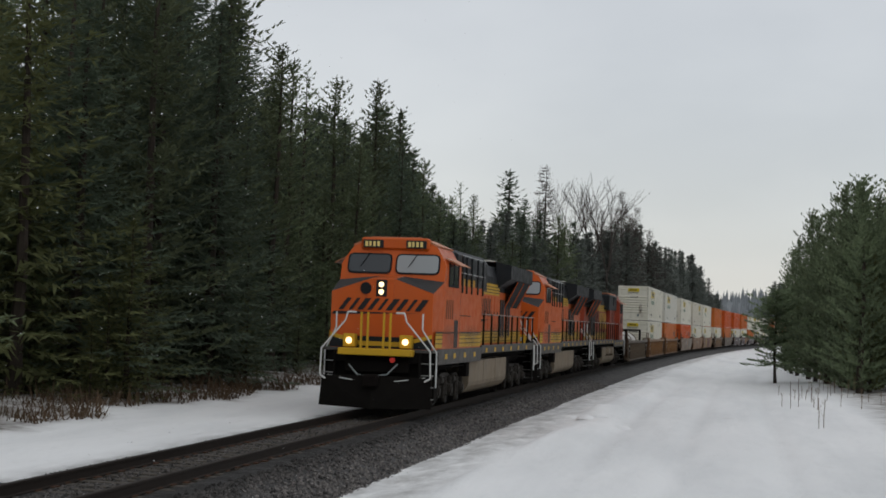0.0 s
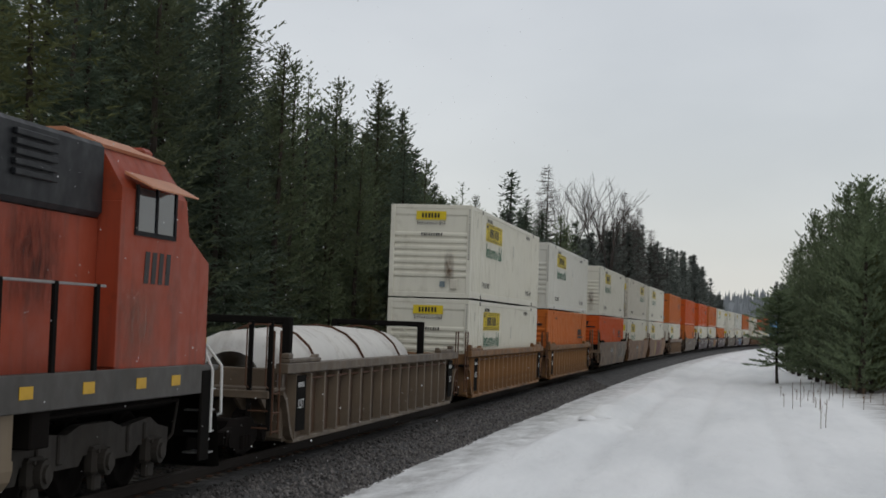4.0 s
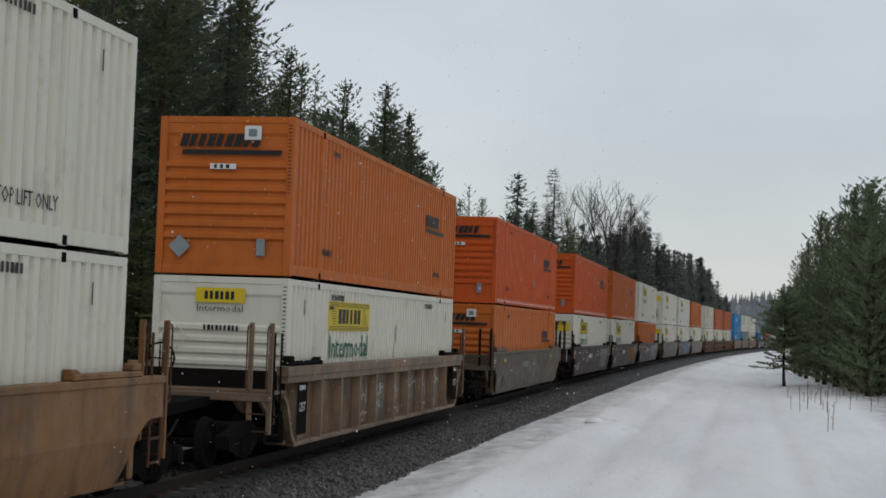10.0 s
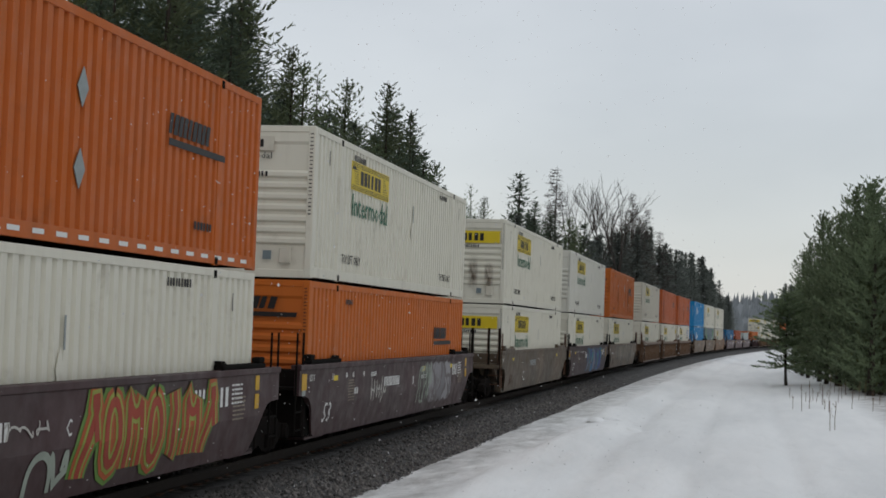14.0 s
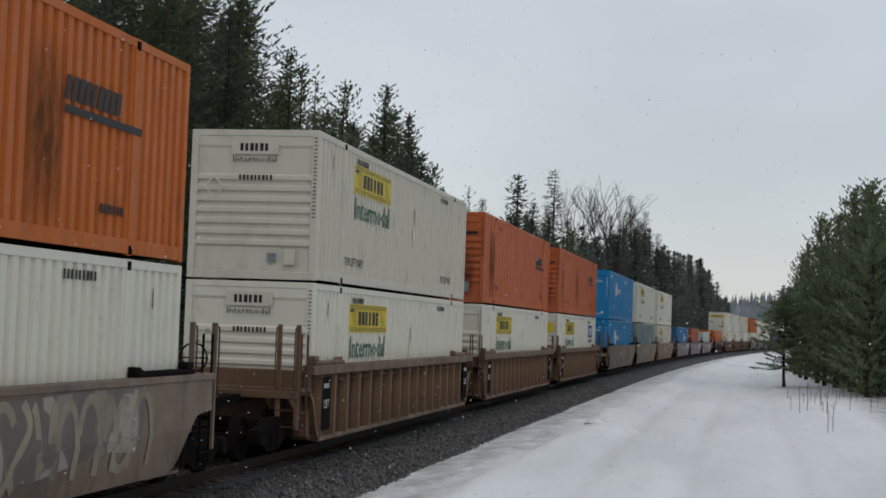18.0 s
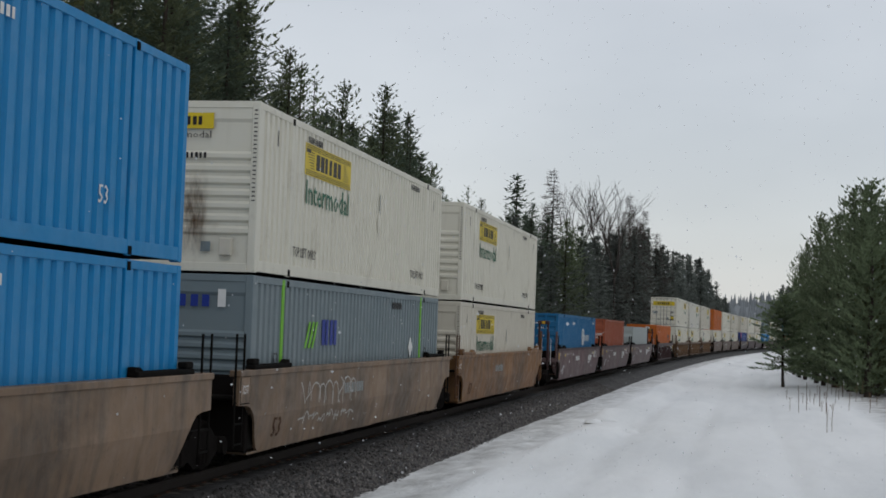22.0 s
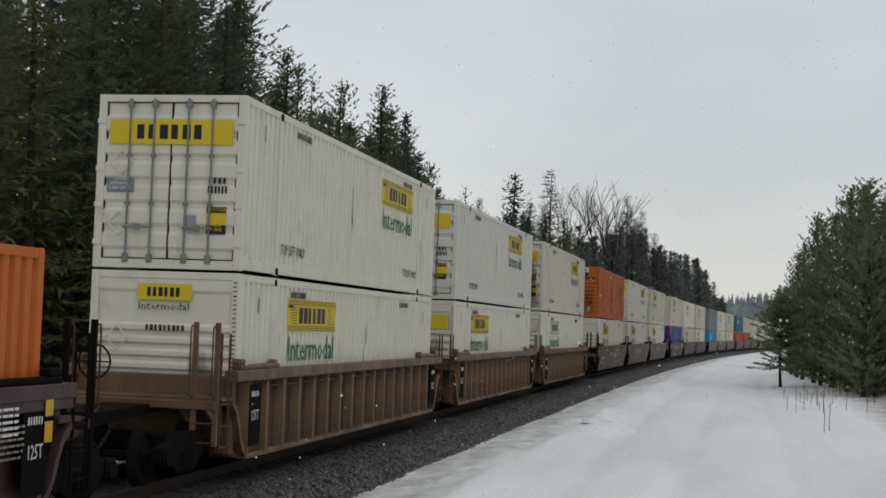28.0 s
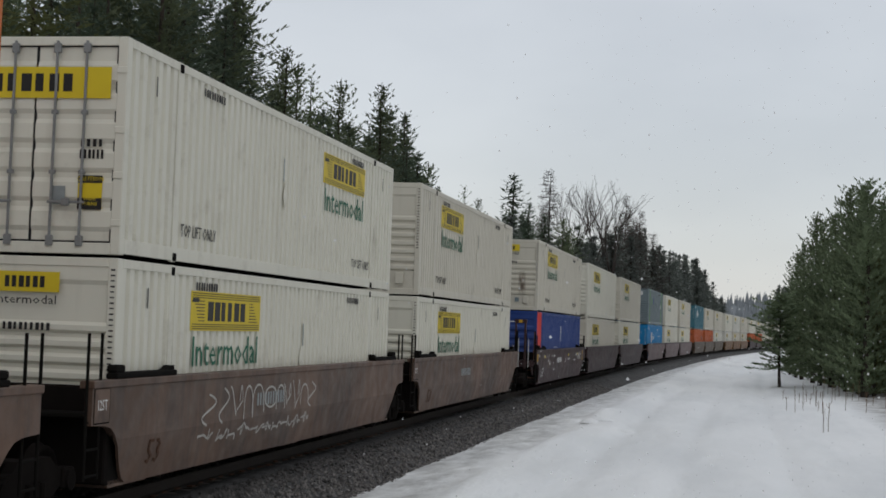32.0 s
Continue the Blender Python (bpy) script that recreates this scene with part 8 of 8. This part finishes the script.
def forest():
    r = random.Random(11)
    # trees that make the skyline left of the track: way along it, offset, height of the tip, kind
    tips = [(36.8, -9.0, 12.8, "olive", 1.3), (42, -10, 14.6, "thin", 1.3), (47.5, -9.5, 16.2, "spruce", 1.25), (53, -9.2, 15.6, "pine", 1.3), (50, -12, 17.5, "spruce", 1.3),
            (62, -10, 14.2, "pine", 1.2), (65.2, -10.4, 14.2, "pine", 1.1), (68, -10.5, 13.9, "thin", 1.1), (74, -10.8, 14.9, "pine", 1.15), (83.5, -11, 16.3, "fir", 1.0),
            (87, -10.4, 15.1, "thin", 0.85), (94.5, -10.6, 13.0, "pine", 1.0), (101.2, -11, 11.2, "fir", 1.3), (128, -15, 14.7, "thin", 1.0), (132, -14.6, 13.9, "fir", 1.1),
            (122, -14.5, 12.9, "pine", 1.1), (145, -13.8, 17.7, "back", 1.3), (140, -11.3, 14.4, "spruce", 1.2), (138, -13.6, 12.4, "fir", 1.5), (150, -9.5, 13.7, "fir", 1.3), (160, -13.0, 14.8, "back", 1.3), (168, -11.5, 14.0, "fir", 1.4), (185, -13.0, 15.6, "back", 1.3), (196, -12.5, 15.2, "far", 1.4), (214, -12.5, 16.6, "far", 1.4), (232, -12.0, 17.6, "far", 1.3), (247, -12.4, 17.8, "far", 1.3), (262, -12.2, 17.4, "far", 1.3), (276, -12.2, 17.0, "far", 1.3),
            (290, -12.4, 18.6, "far", 0.9), (310, -13.5, 19.2, "far", 0.9), (335, -14.3, 20.2, "far", 0.9), (350, -13.9, 20.4, "far", 1.1), (370, -14.2, 18.5, "far", 1.1), (382, -13.6, 16.0, "far", 1.1)]
    spots = []
    for s, o, top, kind, widen in tips:
        x, y, a = track(s, o)
        z = ground_height(s, o) - 0.1
        tree(kind, x, y, z, top - z, r, widen)
        spots.append((s, o))
    # a second row that closes the gaps behind them
    for s, o in ((46, -13), (52, -14), (57, -12.7), (61, -13.8), (66, -13.4), (71, -13.2), (78, -13.6), (86, -13.4), (92, -13.2), (98, -13.8)):
        x, y, a = track(s, o)
        z = ground_height(s, o) - 0.1
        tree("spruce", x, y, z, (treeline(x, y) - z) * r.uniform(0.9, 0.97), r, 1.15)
        spots.append((s, o))
    # forest edge and the rows behind it
    for i in range(820):
        front = i < 420
        s = 28 + 100 * r.random() ** 1.2 if front else 30 + 150 * r.random() ** 1.15
        o = -r.uniform(8.3, 12.0) if front else -r.uniform(11.5, 34)
        if any((s - p) ** 2 + (o - q) ** 2 < (2.1 if front else 3.0) ** 2 for p, q in spots):
            continue
        x, y, a = track(s, o)
        z = ground_height(s, o) - 0.1
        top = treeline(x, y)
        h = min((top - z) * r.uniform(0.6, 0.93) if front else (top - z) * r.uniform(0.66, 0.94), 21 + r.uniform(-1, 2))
        if front and r.random() < 0.3:
            h *= 0.7
        spots.append((s, o))
        if o < -24 and r.random() < 0.5:
            continue
        if o < -16.5 or s > 125:
            wood("back", x, y, z, h, r, r.uniform(1.0, 1.3))
            continue
        kind = "back" if o < -14 else r.choice(("spruce", "spruce", "fir", "pine", "fir"))
        if front and s < 39 and o > -10.5 and r.random() < 0.6:
            kind, h = "olive", h * 0.75
        tree(kind, x, y, z, h, r, min(1.3, max(0.9, 14 / h)) * r.uniform(0.9, 1.15))
    # small firs at the edge
    for i in range(22):
        s, o = 36 + 70 * r.random(), -r.uniform(7.0, 9.5)
        x, y, a = track(s, o)
        tree(r.choice(("spruce", "fir", "olive")), x, y, ground_height(s, o) - 0.05, r.uniform(2.0, 6.5), r, 1.5)
    for i in range(290):
        s = 100 + 520 * (i / 290) ** 1.35
        o = -r.uniform(12.5, 16) if i % 2 else -r.uniform(15, 36)
        x, y, a = track(s, o)
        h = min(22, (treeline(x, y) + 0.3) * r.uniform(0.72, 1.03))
        if h > 4:
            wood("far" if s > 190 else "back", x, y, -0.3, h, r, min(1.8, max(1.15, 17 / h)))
    # a close stand beyond the tall edge trees, in the haze-paled needles
    for i in range(26):
        s, o = 104 + 3.2 * i + r.uniform(-1, 1), -(10.6 if i % 2 else 12.2) + r.uniform(-0.5, 0.5)
        x, y, a = track(s, o)
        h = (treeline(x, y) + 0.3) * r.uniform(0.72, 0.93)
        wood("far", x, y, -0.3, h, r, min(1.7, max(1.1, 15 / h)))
    # right of the road
    for s, o, top in ((82, 17.6, 11.2), (80, 15.6, 10.7), (84, 15.6, 10.8), (88, 15.2, 11.1), (95, 14.7, 10.1), (98, 14.1, 9.8), (104, 13.9, 10.8), (112, 13.3, 9.3), (118, 13.0, 9.0), (126, 12.7, 7.6), (81.5, 16.2, 6.8), (84, 19, 11.5), (84, 18.5, 12), (95, 17.5, 11), (108, 16.5, 11), (126, 16, 10), (140, 15, 9.5), (160, 15, 10), (86, 22, 12), (100, 21, 12), (120, 20, 12)):
        x, y, a = track(s, o)
        z = ground_height(s, o) - 0.1
        tree("tawny" if s == 81.5 else "young", x, y, z, top - z, r, 1.05 if o > 14.4 else 0.8)
    x, y = 12.45, 94.0
    tree("lone", x, y, -0.5, 5.7, random.Random(3), 1.4)
    for i in range(60):
        s, o = r.uniform(100, 420), r.uniform(14.5, 34)
        x, y, a = track(s, o)
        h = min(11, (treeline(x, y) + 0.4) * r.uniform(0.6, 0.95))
        if h > 2.5:
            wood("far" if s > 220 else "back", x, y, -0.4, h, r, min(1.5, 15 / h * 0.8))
    for i in range(18):
        s, o = r.uniform(84, 125), r.uniform(15.8, 23)
        x, y, a = track(s, o)
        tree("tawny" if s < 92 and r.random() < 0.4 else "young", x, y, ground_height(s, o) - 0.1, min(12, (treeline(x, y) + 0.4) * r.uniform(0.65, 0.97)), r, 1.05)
    far_woods()
    # leafless trees on the bend
    for s, o, top, kind in ((203, -16.0, 23.4, 0), (207, -13.9, 24.0, 1), (210, -12.0, 22.8, 2), (172, -14.6, 21.1, 3), (235, -13.2, 24.2, 4), (250, -12.8, 22.8, 5), (243, -14, 22, 4), (226, -15, 20, 5), (262, -12, 19.9, 4), (221, -13.2, 18, 3), (230, -13.6, 21, 4), (239, -12.5, 21, 5), (246, -13.2, 21, 3), (256, -13.4, 20, 4), (270, -12.8, 18.5, 5), (278, -12.2, 17.5, 3), (178, -16.2, 17, 5)):
        x, y, a = track(s, o)
        bare = kind < 3
        e = tagged(new("bare_tree", None), "leafless grey deciduous tree" if bare else "leafless larch with fine grey twigs", "tree", "bare trees")
        h = top + 0.4
        e.matrix_basis = pose(x, y, -0.4, 0, 0, 40 * kind)
        rr = random.Random(900 + kind)
        part("trunk", trunk_mesh(rr, h * (0.5 if bare else 1), 0.26, GREYBARK, 0.05), None, e)
        part("crown", bare_crown(910 + kind, h) if bare else larch_crown(920 + kind, h, 3.3), None, e)


forest()


def hill(name, s0, x0, x1, top, mat, seed):
    """A wooded ridge far off: ground swell with rows of small tree shapes."""
    r, m = random.Random(seed), Mesh()
    n = 60
    def height(x):
        f = (x - x0) / (x1 - x0)
        return top * (0.45 + 0.55 * math.sin(math.pi * min(1, max(0, f))) ** 0.8) * (1 + 0.12 * wave(x * 0.004, seed))
    for j in range(2):
        for i in range(n + 1):
            x = x0 + (x1 - x0) * i / n
            m.v.append((x, s0 + j * 300, height(x) if j else -5))
    m.f = [(i, i + 1, n + 2 + i, n + 1 + i) for i in range(n)]
    for i in range(2600):
        x, f = r.uniform(x0, x1), r.random()
        z = -5 + (height(x) + 5) * f
        h = r.uniform(9, 17)
        m.cyl((x, s0 + 300 * f, z - 2), (x, s0 + 300 * f, z + h), h * 0.2, 5, 0.1)
    tagged(new(name, m.data(name, mat)), "haze-coloured wooded hill on the horizon", "hill", kind="structure")


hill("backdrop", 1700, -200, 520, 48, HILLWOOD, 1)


# ---- brush, stalks, snow lumps ----
def brush():
    r, m = random.Random(21), Mesh()
    for i in range(3600):
        s = 31 + 48 * r.random()
        o = -(5.3 + 1.6 * wave(s * 0.09, 3) + 0.8 * wave(s * 0.4, 8)) - abs(r.gauss(0, 1.2)) - 0.15
        x, y, a = track(s, o)
        z = ground_height(s, o)
        h = r.uniform(0.15, 0.5) * (1.7 if r.random() < 0.25 else 0.85)
        d = Vector((r.gauss(0, 0.45), r.gauss(0, 0.45), 1)).normalized()
        blade(m, Vector((x, y, z - 0.03)), d, h, 0.022, rand_up(r))
        if r.random() < 0.4:
            blade(m, Vector((x, y, z)) + d * h * 0.5, (d + Vector((r.gauss(0, 0.6), r.gauss(0, 0.6), 0))).normalized(), h * 0.5, 0.014, rand_up(r))
    tagged(new("dead_brush", m.data("dead_brush", BRUSH)), "reddish-brown dead grass and brush at the forest edge", "brush", kind="stuff")
    for i in range(30):
        spots = ((12.3, 50.0, 1.0), (12.5, 50.7, 0.95), (12.0, 63.1, 1.1), (12.4, 64.9, 0.7), (14.5, 76.5, 0.7), (15.1, 74, 0.9), (11.7, 64.3, 0.6), (13.2, 69.3, 0.9), (15, 80.5, 0.8))
        if i < len(spots):
            x, y, h = spots[i]
        else:
            x, y, h = 12 + 4 * r.random(), 60 + 24 * r.random(), r.uniform(0.3, 1.1)
        e = tagged(new("weed_stalk", None), "dry brown weed stalk standing in the snow", "weed", "weed stalks")
        e.matrix_basis = pose(x, y, ground_height(y, x - track(y)[0]) - 0.03)
        st = Mesh()
        p = Vector((0, 0, 0))
        for k in range(4):
            q = p + Vector((r.gauss(0, 0.012), r.gauss(0, 0.012), h / 4))
            st.cyl(p, q, 0.011, 5)
            p = q
        part("stem", st, STRAW, e)
        tw = Mesh()
        for k in range(r.choice((2, 3, 4))):
            z = h * r.uniform(0.35, 0.9)
            a = r.uniform(0, 6.28)
            tw.cyl((0, 0, z), (0.09 * math.cos(a), 0.09 * math.sin(a), z + 0.12), 0.005, 4)
        part("twig", tw, STRAW, e)
    for i in range(4):
        m = Mesh()
        w, d, h = r.uniform(0.3, 0.6), r.uniform(0.4, 0.9), r.uniform(0.05, 0.10)
        n = 10
        for k, (f, zz) in enumerate(((1, 0), (0.8, 0.6), (0.4, 1.0))):
            m.v += [(w * f * math.cos(6.283 * j / n) * r.uniform(0.92, 1.08), d * f * math.sin(6.283 * j / n) * r.uniform(0.92, 1.08), h * zz * r.uniform(0.85, 1.15)) for j in range(n)]
        m.v.append((0, 0, h))
        m.f = [(k * n + j, k * n + (j + 1) % n, (k + 1) * n + (j + 1) % n, (k + 1) * n + j) for k in range(2) for j in range(n)] + [(2 * n + j, 2 * n + (j + 1) % n, 3 * n) for j in range(n)]
        x, y = 5.0 + r.gauss(0, 0.5), 49.3 + r.gauss(0, 1.8)
        e = tagged(new("snow_lump", m.data("snow_lump", SNOW, True)), "small lump of crusted snow on the road edge", "snow lump", "snow lumps")
        e.matrix_basis = pose(x, y, ground_height(y, x) - 0.02)


brush()
make_ties()


# ---- the train ----
TAN_T, DUST_T, BROWN_T, MAR_T, BN_T = "weathered tan", "dusty tan", "rust-brown", "dark maroon", "oxide red"
NEAR_END = [115.1, 134.7, 154.4, 177.7, 197.4, 216.9, 240.55, 264.2, 287.5, 306.95, 326.5, 350.3, 369.6, 389.0, 412.3, 431.9, 451.6, 475.1, 494.7, 514.3, 538.1, 557.7, 577.2, 601.1,
            624.5, 644.1, 663.7, 687.5, 707.2, 726.7, 750.3]


def unit_mid(k):
    if k < len(NEAR_END):
        return NEAR_END[k] + 8.08
    q, w = divmod(k - 30, 3)
    return 750.3 + 8.08 + q * 62.9 + w * 19.6


H, S_ = "hunt", "schneider"
CARS = {0: ("ribbed", DULLWELL, DUST_T, None, None, None), 1: ("ribbed", TANWELL, TAN_T, (H, WHITE, 0, {}), (H, WHITE, 0, {}), None),
        2: ("ribbed", TANWELL, TAN_T, (H, COOL, 0, {}), (S_, TANGERINE, 0, {"sheet": 1, "look_": "old"}), None),
        3: ("smooth", SANDWELL, "sandy tan", (H, WHITE, 0, {}), (S_, ORANGE, 0, {"look_": "bright"}), (G_PALE, 2.4, 7.6)),
        4: ("smooth", TANWELL, TAN_T, (H, CREAM, 1, {}), (H, WHITE, 0, {"big": 1}), None),
        5: ("smooth", TANWELL, TAN_T, (H, WHITE, 0, {}), (H, WHITE, 0, {"big": 1}), (G_PINK, -3.8, 2.2)),
        6: ("ribbed", SANDWELL, DUST_T, (S_, TANGERINE, 0, {"look_": "old"}), (H, WHITE, 0, {}), "wide"),
        7: ("smooth", DULLWELL, DUST_T, (S_, ORANGE, 0, {"look_": "bright"}), (S_, TANGERINE, 0, {"sheet": 1, "look_": "old"}), None),
        8: ("smooth", MAROON, MAR_T, (S_, ORANGE, 0, {"look_": "bright"}), (H, WHITE, 0, {"big": 1}), (G_GREY, 4.2, 6.3)),
        9: ("smooth", MAROON, MAR_T, (S_, BURNT, 0, {"look_": "bright"}), (H, WHITE, 0, {}), (G_WILD, 0.9, 5.9)),
        10: ("smooth", MAROON, MAR_T, (H, WHITE, 0, {"bare": "faded"}), (S_, TANGERINE, 0, {"look_": ""}), (G_GREY, 2.6, 5.6)),
        11: ("smooth", DULLWELL, DUST_T, (H, WHITE, 0, {"big": 1}), (H, WHITE, 0, {"big": 1}), None),
        12: ("smooth", MAROON, MAR_T, (H, COOL, 0, {}), (H, WHITE, 0, {}), (G_BLUE, -1.6, 5.4)),
        13: ("smooth", ASHWELL, "dusty ash-brown", (S_, RUSTORANGE, 0, {"look_": "placard"}), (H, WHITE, 0, {}), (G_PALE, -5.4, 6.4)),
        14: ("ribbed", RUSTWELL, "dark rust-brown", (H, CREAM, 0, {"bare": "faded"}), (H, WHITE, 0, {"bare": "faded"}), None),
        15: ("ribbed", RUSTWELL, "dark rust-brown", (S_, FADED, 0, {"sheet": 1, "look_": "old"}), (H, WHITE, 0, {}), None),
        16: ("ribbed", RUSTWELL, "dark rust-brown", (S_, FADED, 0, {"sheet": 1, "look_": "old"}), (H, WHITE, 0, {"big": 1, "line": 1}), None),
        17: ("smooth", SANDWELL, "sandy tan", ("azure", AZURE, 0, {}), ("azure", AZURE, 0, {}), None),
        18: ("smooth", SANDWELL, "sandy tan", (H, WHITE, 0, {}), ("slate", SLATE, 0, {}), (G_WHITE, -5.6, -1.6)),
        19: ("smooth", TANWELL, TAN_T, (H, WHITE, 0, {}), (H, CREAM, 0, {}), None),
        20: ("smooth", BNRED, BN_T, None, ("azure", DEEPBLUE, 1, {"robin": "low"}), None),
        21: ("smooth", BNRED, BN_T, None, ("brick", BRICKRED, 1, {}), None),
        22: ("smooth", BNRED, BN_T, None, ("pale", PALE, 0, {}), None),
        23: ("ribbed", MAROON, MAR_T, None, (S_, TANGERINE, 0, {"look_": "old"}), "wide"),
        24: ("ribbed", BROWNWELL, BROWN_T, (H, WHITE, 1, {}), (H, WHITE, 0, {}), None),
        25: ("ribbed", BROWNWELL, BROWN_T, (H, COOL, 1, {}), (H, WHITE, 0, {"big": 1}), None),
        26: ("ribbed", BROWNWELL, BROWN_T, (H, CREAM, 1, {}), (H, WHITE, 0, {"big": 1, "bare": "plain"}), None),
        27: ("smooth", UMBERWELL, "umber-brown", (S_, RUSTORANGE, 0, {"look_": "placard"}), (H, WHITE, 0, {}), (G_WHITE, 0.0, 3.8)),
        28: ("smooth", UMBERWELL, "umber-brown", (H, WHITE, 1, {}), (H, WHITE, 0, {}), (G_WHITE, -5.2, 0.8)),
        29: ("smooth", UMBERWELL, "umber-brown", (H, CREAM, 0, {}), (H, WHITE, 0, {}), None),
        30: ("smooth", MAROON, MAR_T, (H, CREAM, 0, {}), ("navy", NAVY, 0, {}), None),
        31: ("smooth", MAROON, MAR_T, (H, WHITE, 0, {}), (H, CREAM, 0, {}), None), 32: ("smooth", MAROON, MAR_T, (H, CREAM, 0, {}), (H, WHITE, 0, {}), None),
        33: ("smooth", BNRED, BN_T, ("slate", SLATE, 0, {}), ("azure", AZURE, 0, {}), None), 34: ("smooth", BNRED, BN_T, (H, WHITE, 0, {}), (H, WHITE, 0, {}), None),
        35: ("smooth", BNRED, BN_T, (H, CREAM, 0, {}), (H, WHITE, 0, {}), None), 36: ("smooth", DULLWELL, DUST_T, ("azure", TEAL, 0, {}), (S_, FADED, 0, {}), None),
        37: ("smooth", DULLWELL, DUST_T, (H, CREAM, 0, {}), (S_, FADED, 0, {}), None)}
STARTS, ENDS = {0, 3, 6, 7, 8, 11, 14, 17, 20, 23, 24, 27, 30, 33, 36, 39, 42, 45, 48, 51, 54}, {2, 5, 6, 7, 10, 13, 16, 19, 22, 23, 26, 29, 32, 35, 38, 41, 44, 47, 50, 53, 56}
MOVERS = []


def wrapped_load():
    e = tagged(new("wrapped_load", None), "long white wrapped cylinder strapped in a well car", "load")
    m = Mesh()
    n = 20
    prof = [(-5.9, 0.5), (-5.6, 0.9), (-1.9, 1.0), (-1.8, 0.96), (-1.7, 1.0), (1.9, 1.0), (2.0, 0.96), (2.1, 1.0), (5.6, 0.92), (5.9, 0.5)]
    for y, q in prof:
        m.v += [(q * 1.15 * math.cos(6.283 * i / n), y, 1.32 + q * math.sin(6.283 * i / n)) for i in range(n)]
    m.f = [(j * n + i, j * n + (i + 1) % n, (j + 1) * n + (i + 1) % n, (j + 1) * n + i) for j in range(len(prof) - 1) for i in range(n)] + [tuple(range(n)), tuple(range(len(m.v) - n, len(m.v)))]
    part("drum", m, TARP, e, smooth=True)
    for y in (-3.9, 0.1, 3.9):
        part("strap", Mesh().tube([(1.18 * math.cos(i * 0.3142), y, 1.32 + 1.03 * math.sin(i * 0.3142)) for i in range(11)], 0.03, 4), RUSTY, e)
    for y in (-6.2, 6.2):
        part("cradle_post", Mesh().bevel_box(1.1, 1.26, y - 0.1, y + 0.1, 0.32, 2.5, 0.02).bevel_box(-1.26, -1.1, y - 0.1, y + 0.1, 0.32, 2.5, 0.02).bevel_box(-1.26, 1.26, y - 0.08, y + 0.08, 2.36, 2.5, 0.02), DARK, e)
    return e


def build_train():
    for i, (mid, old, lit, body, turn, tone) in enumerate(((55.65, False, True, LOCO, 0, "orange and black diesel locomotive with lit headlights, leading the train"),
                                                           (77.95, False, False, LOCO, 0, "orange and black diesel locomotive with unlit headlights, second in the train"),
                                                           (100.25, True, False, LOCOOLD, 180, "faded orange older diesel locomotive running cab last"))):
        MOVERS.append((locomotive(old, lit, body, tone), mid, 0.0, turn))
    r = random.Random(8)
    for k in range(57):
        if k in CARS:
            kind, mat, tone, up, low, marks = CARS[k]
        else:
            kind, mat, tone, marks = "smooth", (DULLWELL, TANWELL, MAROON)[k // 3 % 3], (DUST_T, TAN_T, MAR_T)[k // 3 % 3], None
            up, low = ((H, r.choice((WHITE, CREAM, COOL)), 0, {}) if r.random() < 0.75 else (S_, r.choice((ORANGE, FADED)), 0, {}) for _ in range(2))
        near = k <= 30
        mid = unit_mid(k)
        MOVERS.append((well_unit(kind, mat, k in STARTS, k in ENDS, near, tone, marks, k), mid, 0.0, 0))
        for spec, z, where in ((low, 0.335, "low in its well"), (up, 0.335 + CH + 0.045, "stacked on top")):
            if spec:
                ck, cm, flip, opt = spec
                # the ends of boxes lie a little apart from car to car
                MOVERS.append((container(ck, cm, near, k, where=where, seen="left" if flip else "right", **opt), mid, z, 180 if flip else 0))
    MOVERS.append((wrapped_load(), unit_mid(0) - 1.4, 0.0, 0))


build_train()


# ---- falling snow ----
def flakes(name, seed, count, x0, x1, y0, y1, top, lo, hi, speed, foot=0.0):
    r, m = random.Random(seed), Mesh()
    for i in range(count):
        x, y = r.uniform(x0, x1), y0 + (y1 - y0) * r.random() ** 0.6
        z = foot + (top - foot) * r.random() ** 0.62
        q = r.uniform(lo, hi)
        k = len(m.v)
        c, d = q * math.cos(i), q * math.sin(i)
        m.v += [(x + c, y + d, z), (x, y, z + q), (x - c, y - d, z), (x, y, z - q), (x - d, y + c, z), (x, y, z + q), (x + d, y - c, z), (x, y, z - q)]
        m.f += [(k, k + 1, k + 2, k + 3), (k + 4, k + 5, k + 6, k + 7)]
    ob = tagged(new(name, m.data(name, FLAKE)), "scattered wet snowflakes drifting down", "snowflakes", kind="stuff")
    return ob, speed


SNOWFALL = [flakes("falling_snow", 1, 5600, 2.4, 9.6, 8, 26, 46, 0.0035, 0.0105, (0.25, -0.05, -1.15)),
            flakes("falling_snow", 2, 2000, 3.0, 10.2, 6, 18, 52, 0.003, 0.008, (0.35, 0.0, -1.35)),
            flakes("falling_snow", 3, 1500, 4.0, 9.4, 6, 17, 44, 0.004, 0.0105, (0.2, -0.05, -1.2), 19)]


def motions():
    steps = [float(i) for i in range(33)]
    for thing, mid, z, turn in MOVERS:
        rows = []
        for t in steps:
            x, y, a = track(mid - run_way(t))
            rows.append((t, pose(x, y, z, 0, 0, turn - math.degrees(a))))
        walk(thing, rows)
    for ob, v in SNOWFALL:
        rows = [(t, pose(v[0] * (t - 16) + 0.15 * math.sin(t * 0.7), v[1] * (t - 16), -1.0 + v[2] * t)) for t in steps[::2]]
        walk(ob, rows)


motions()
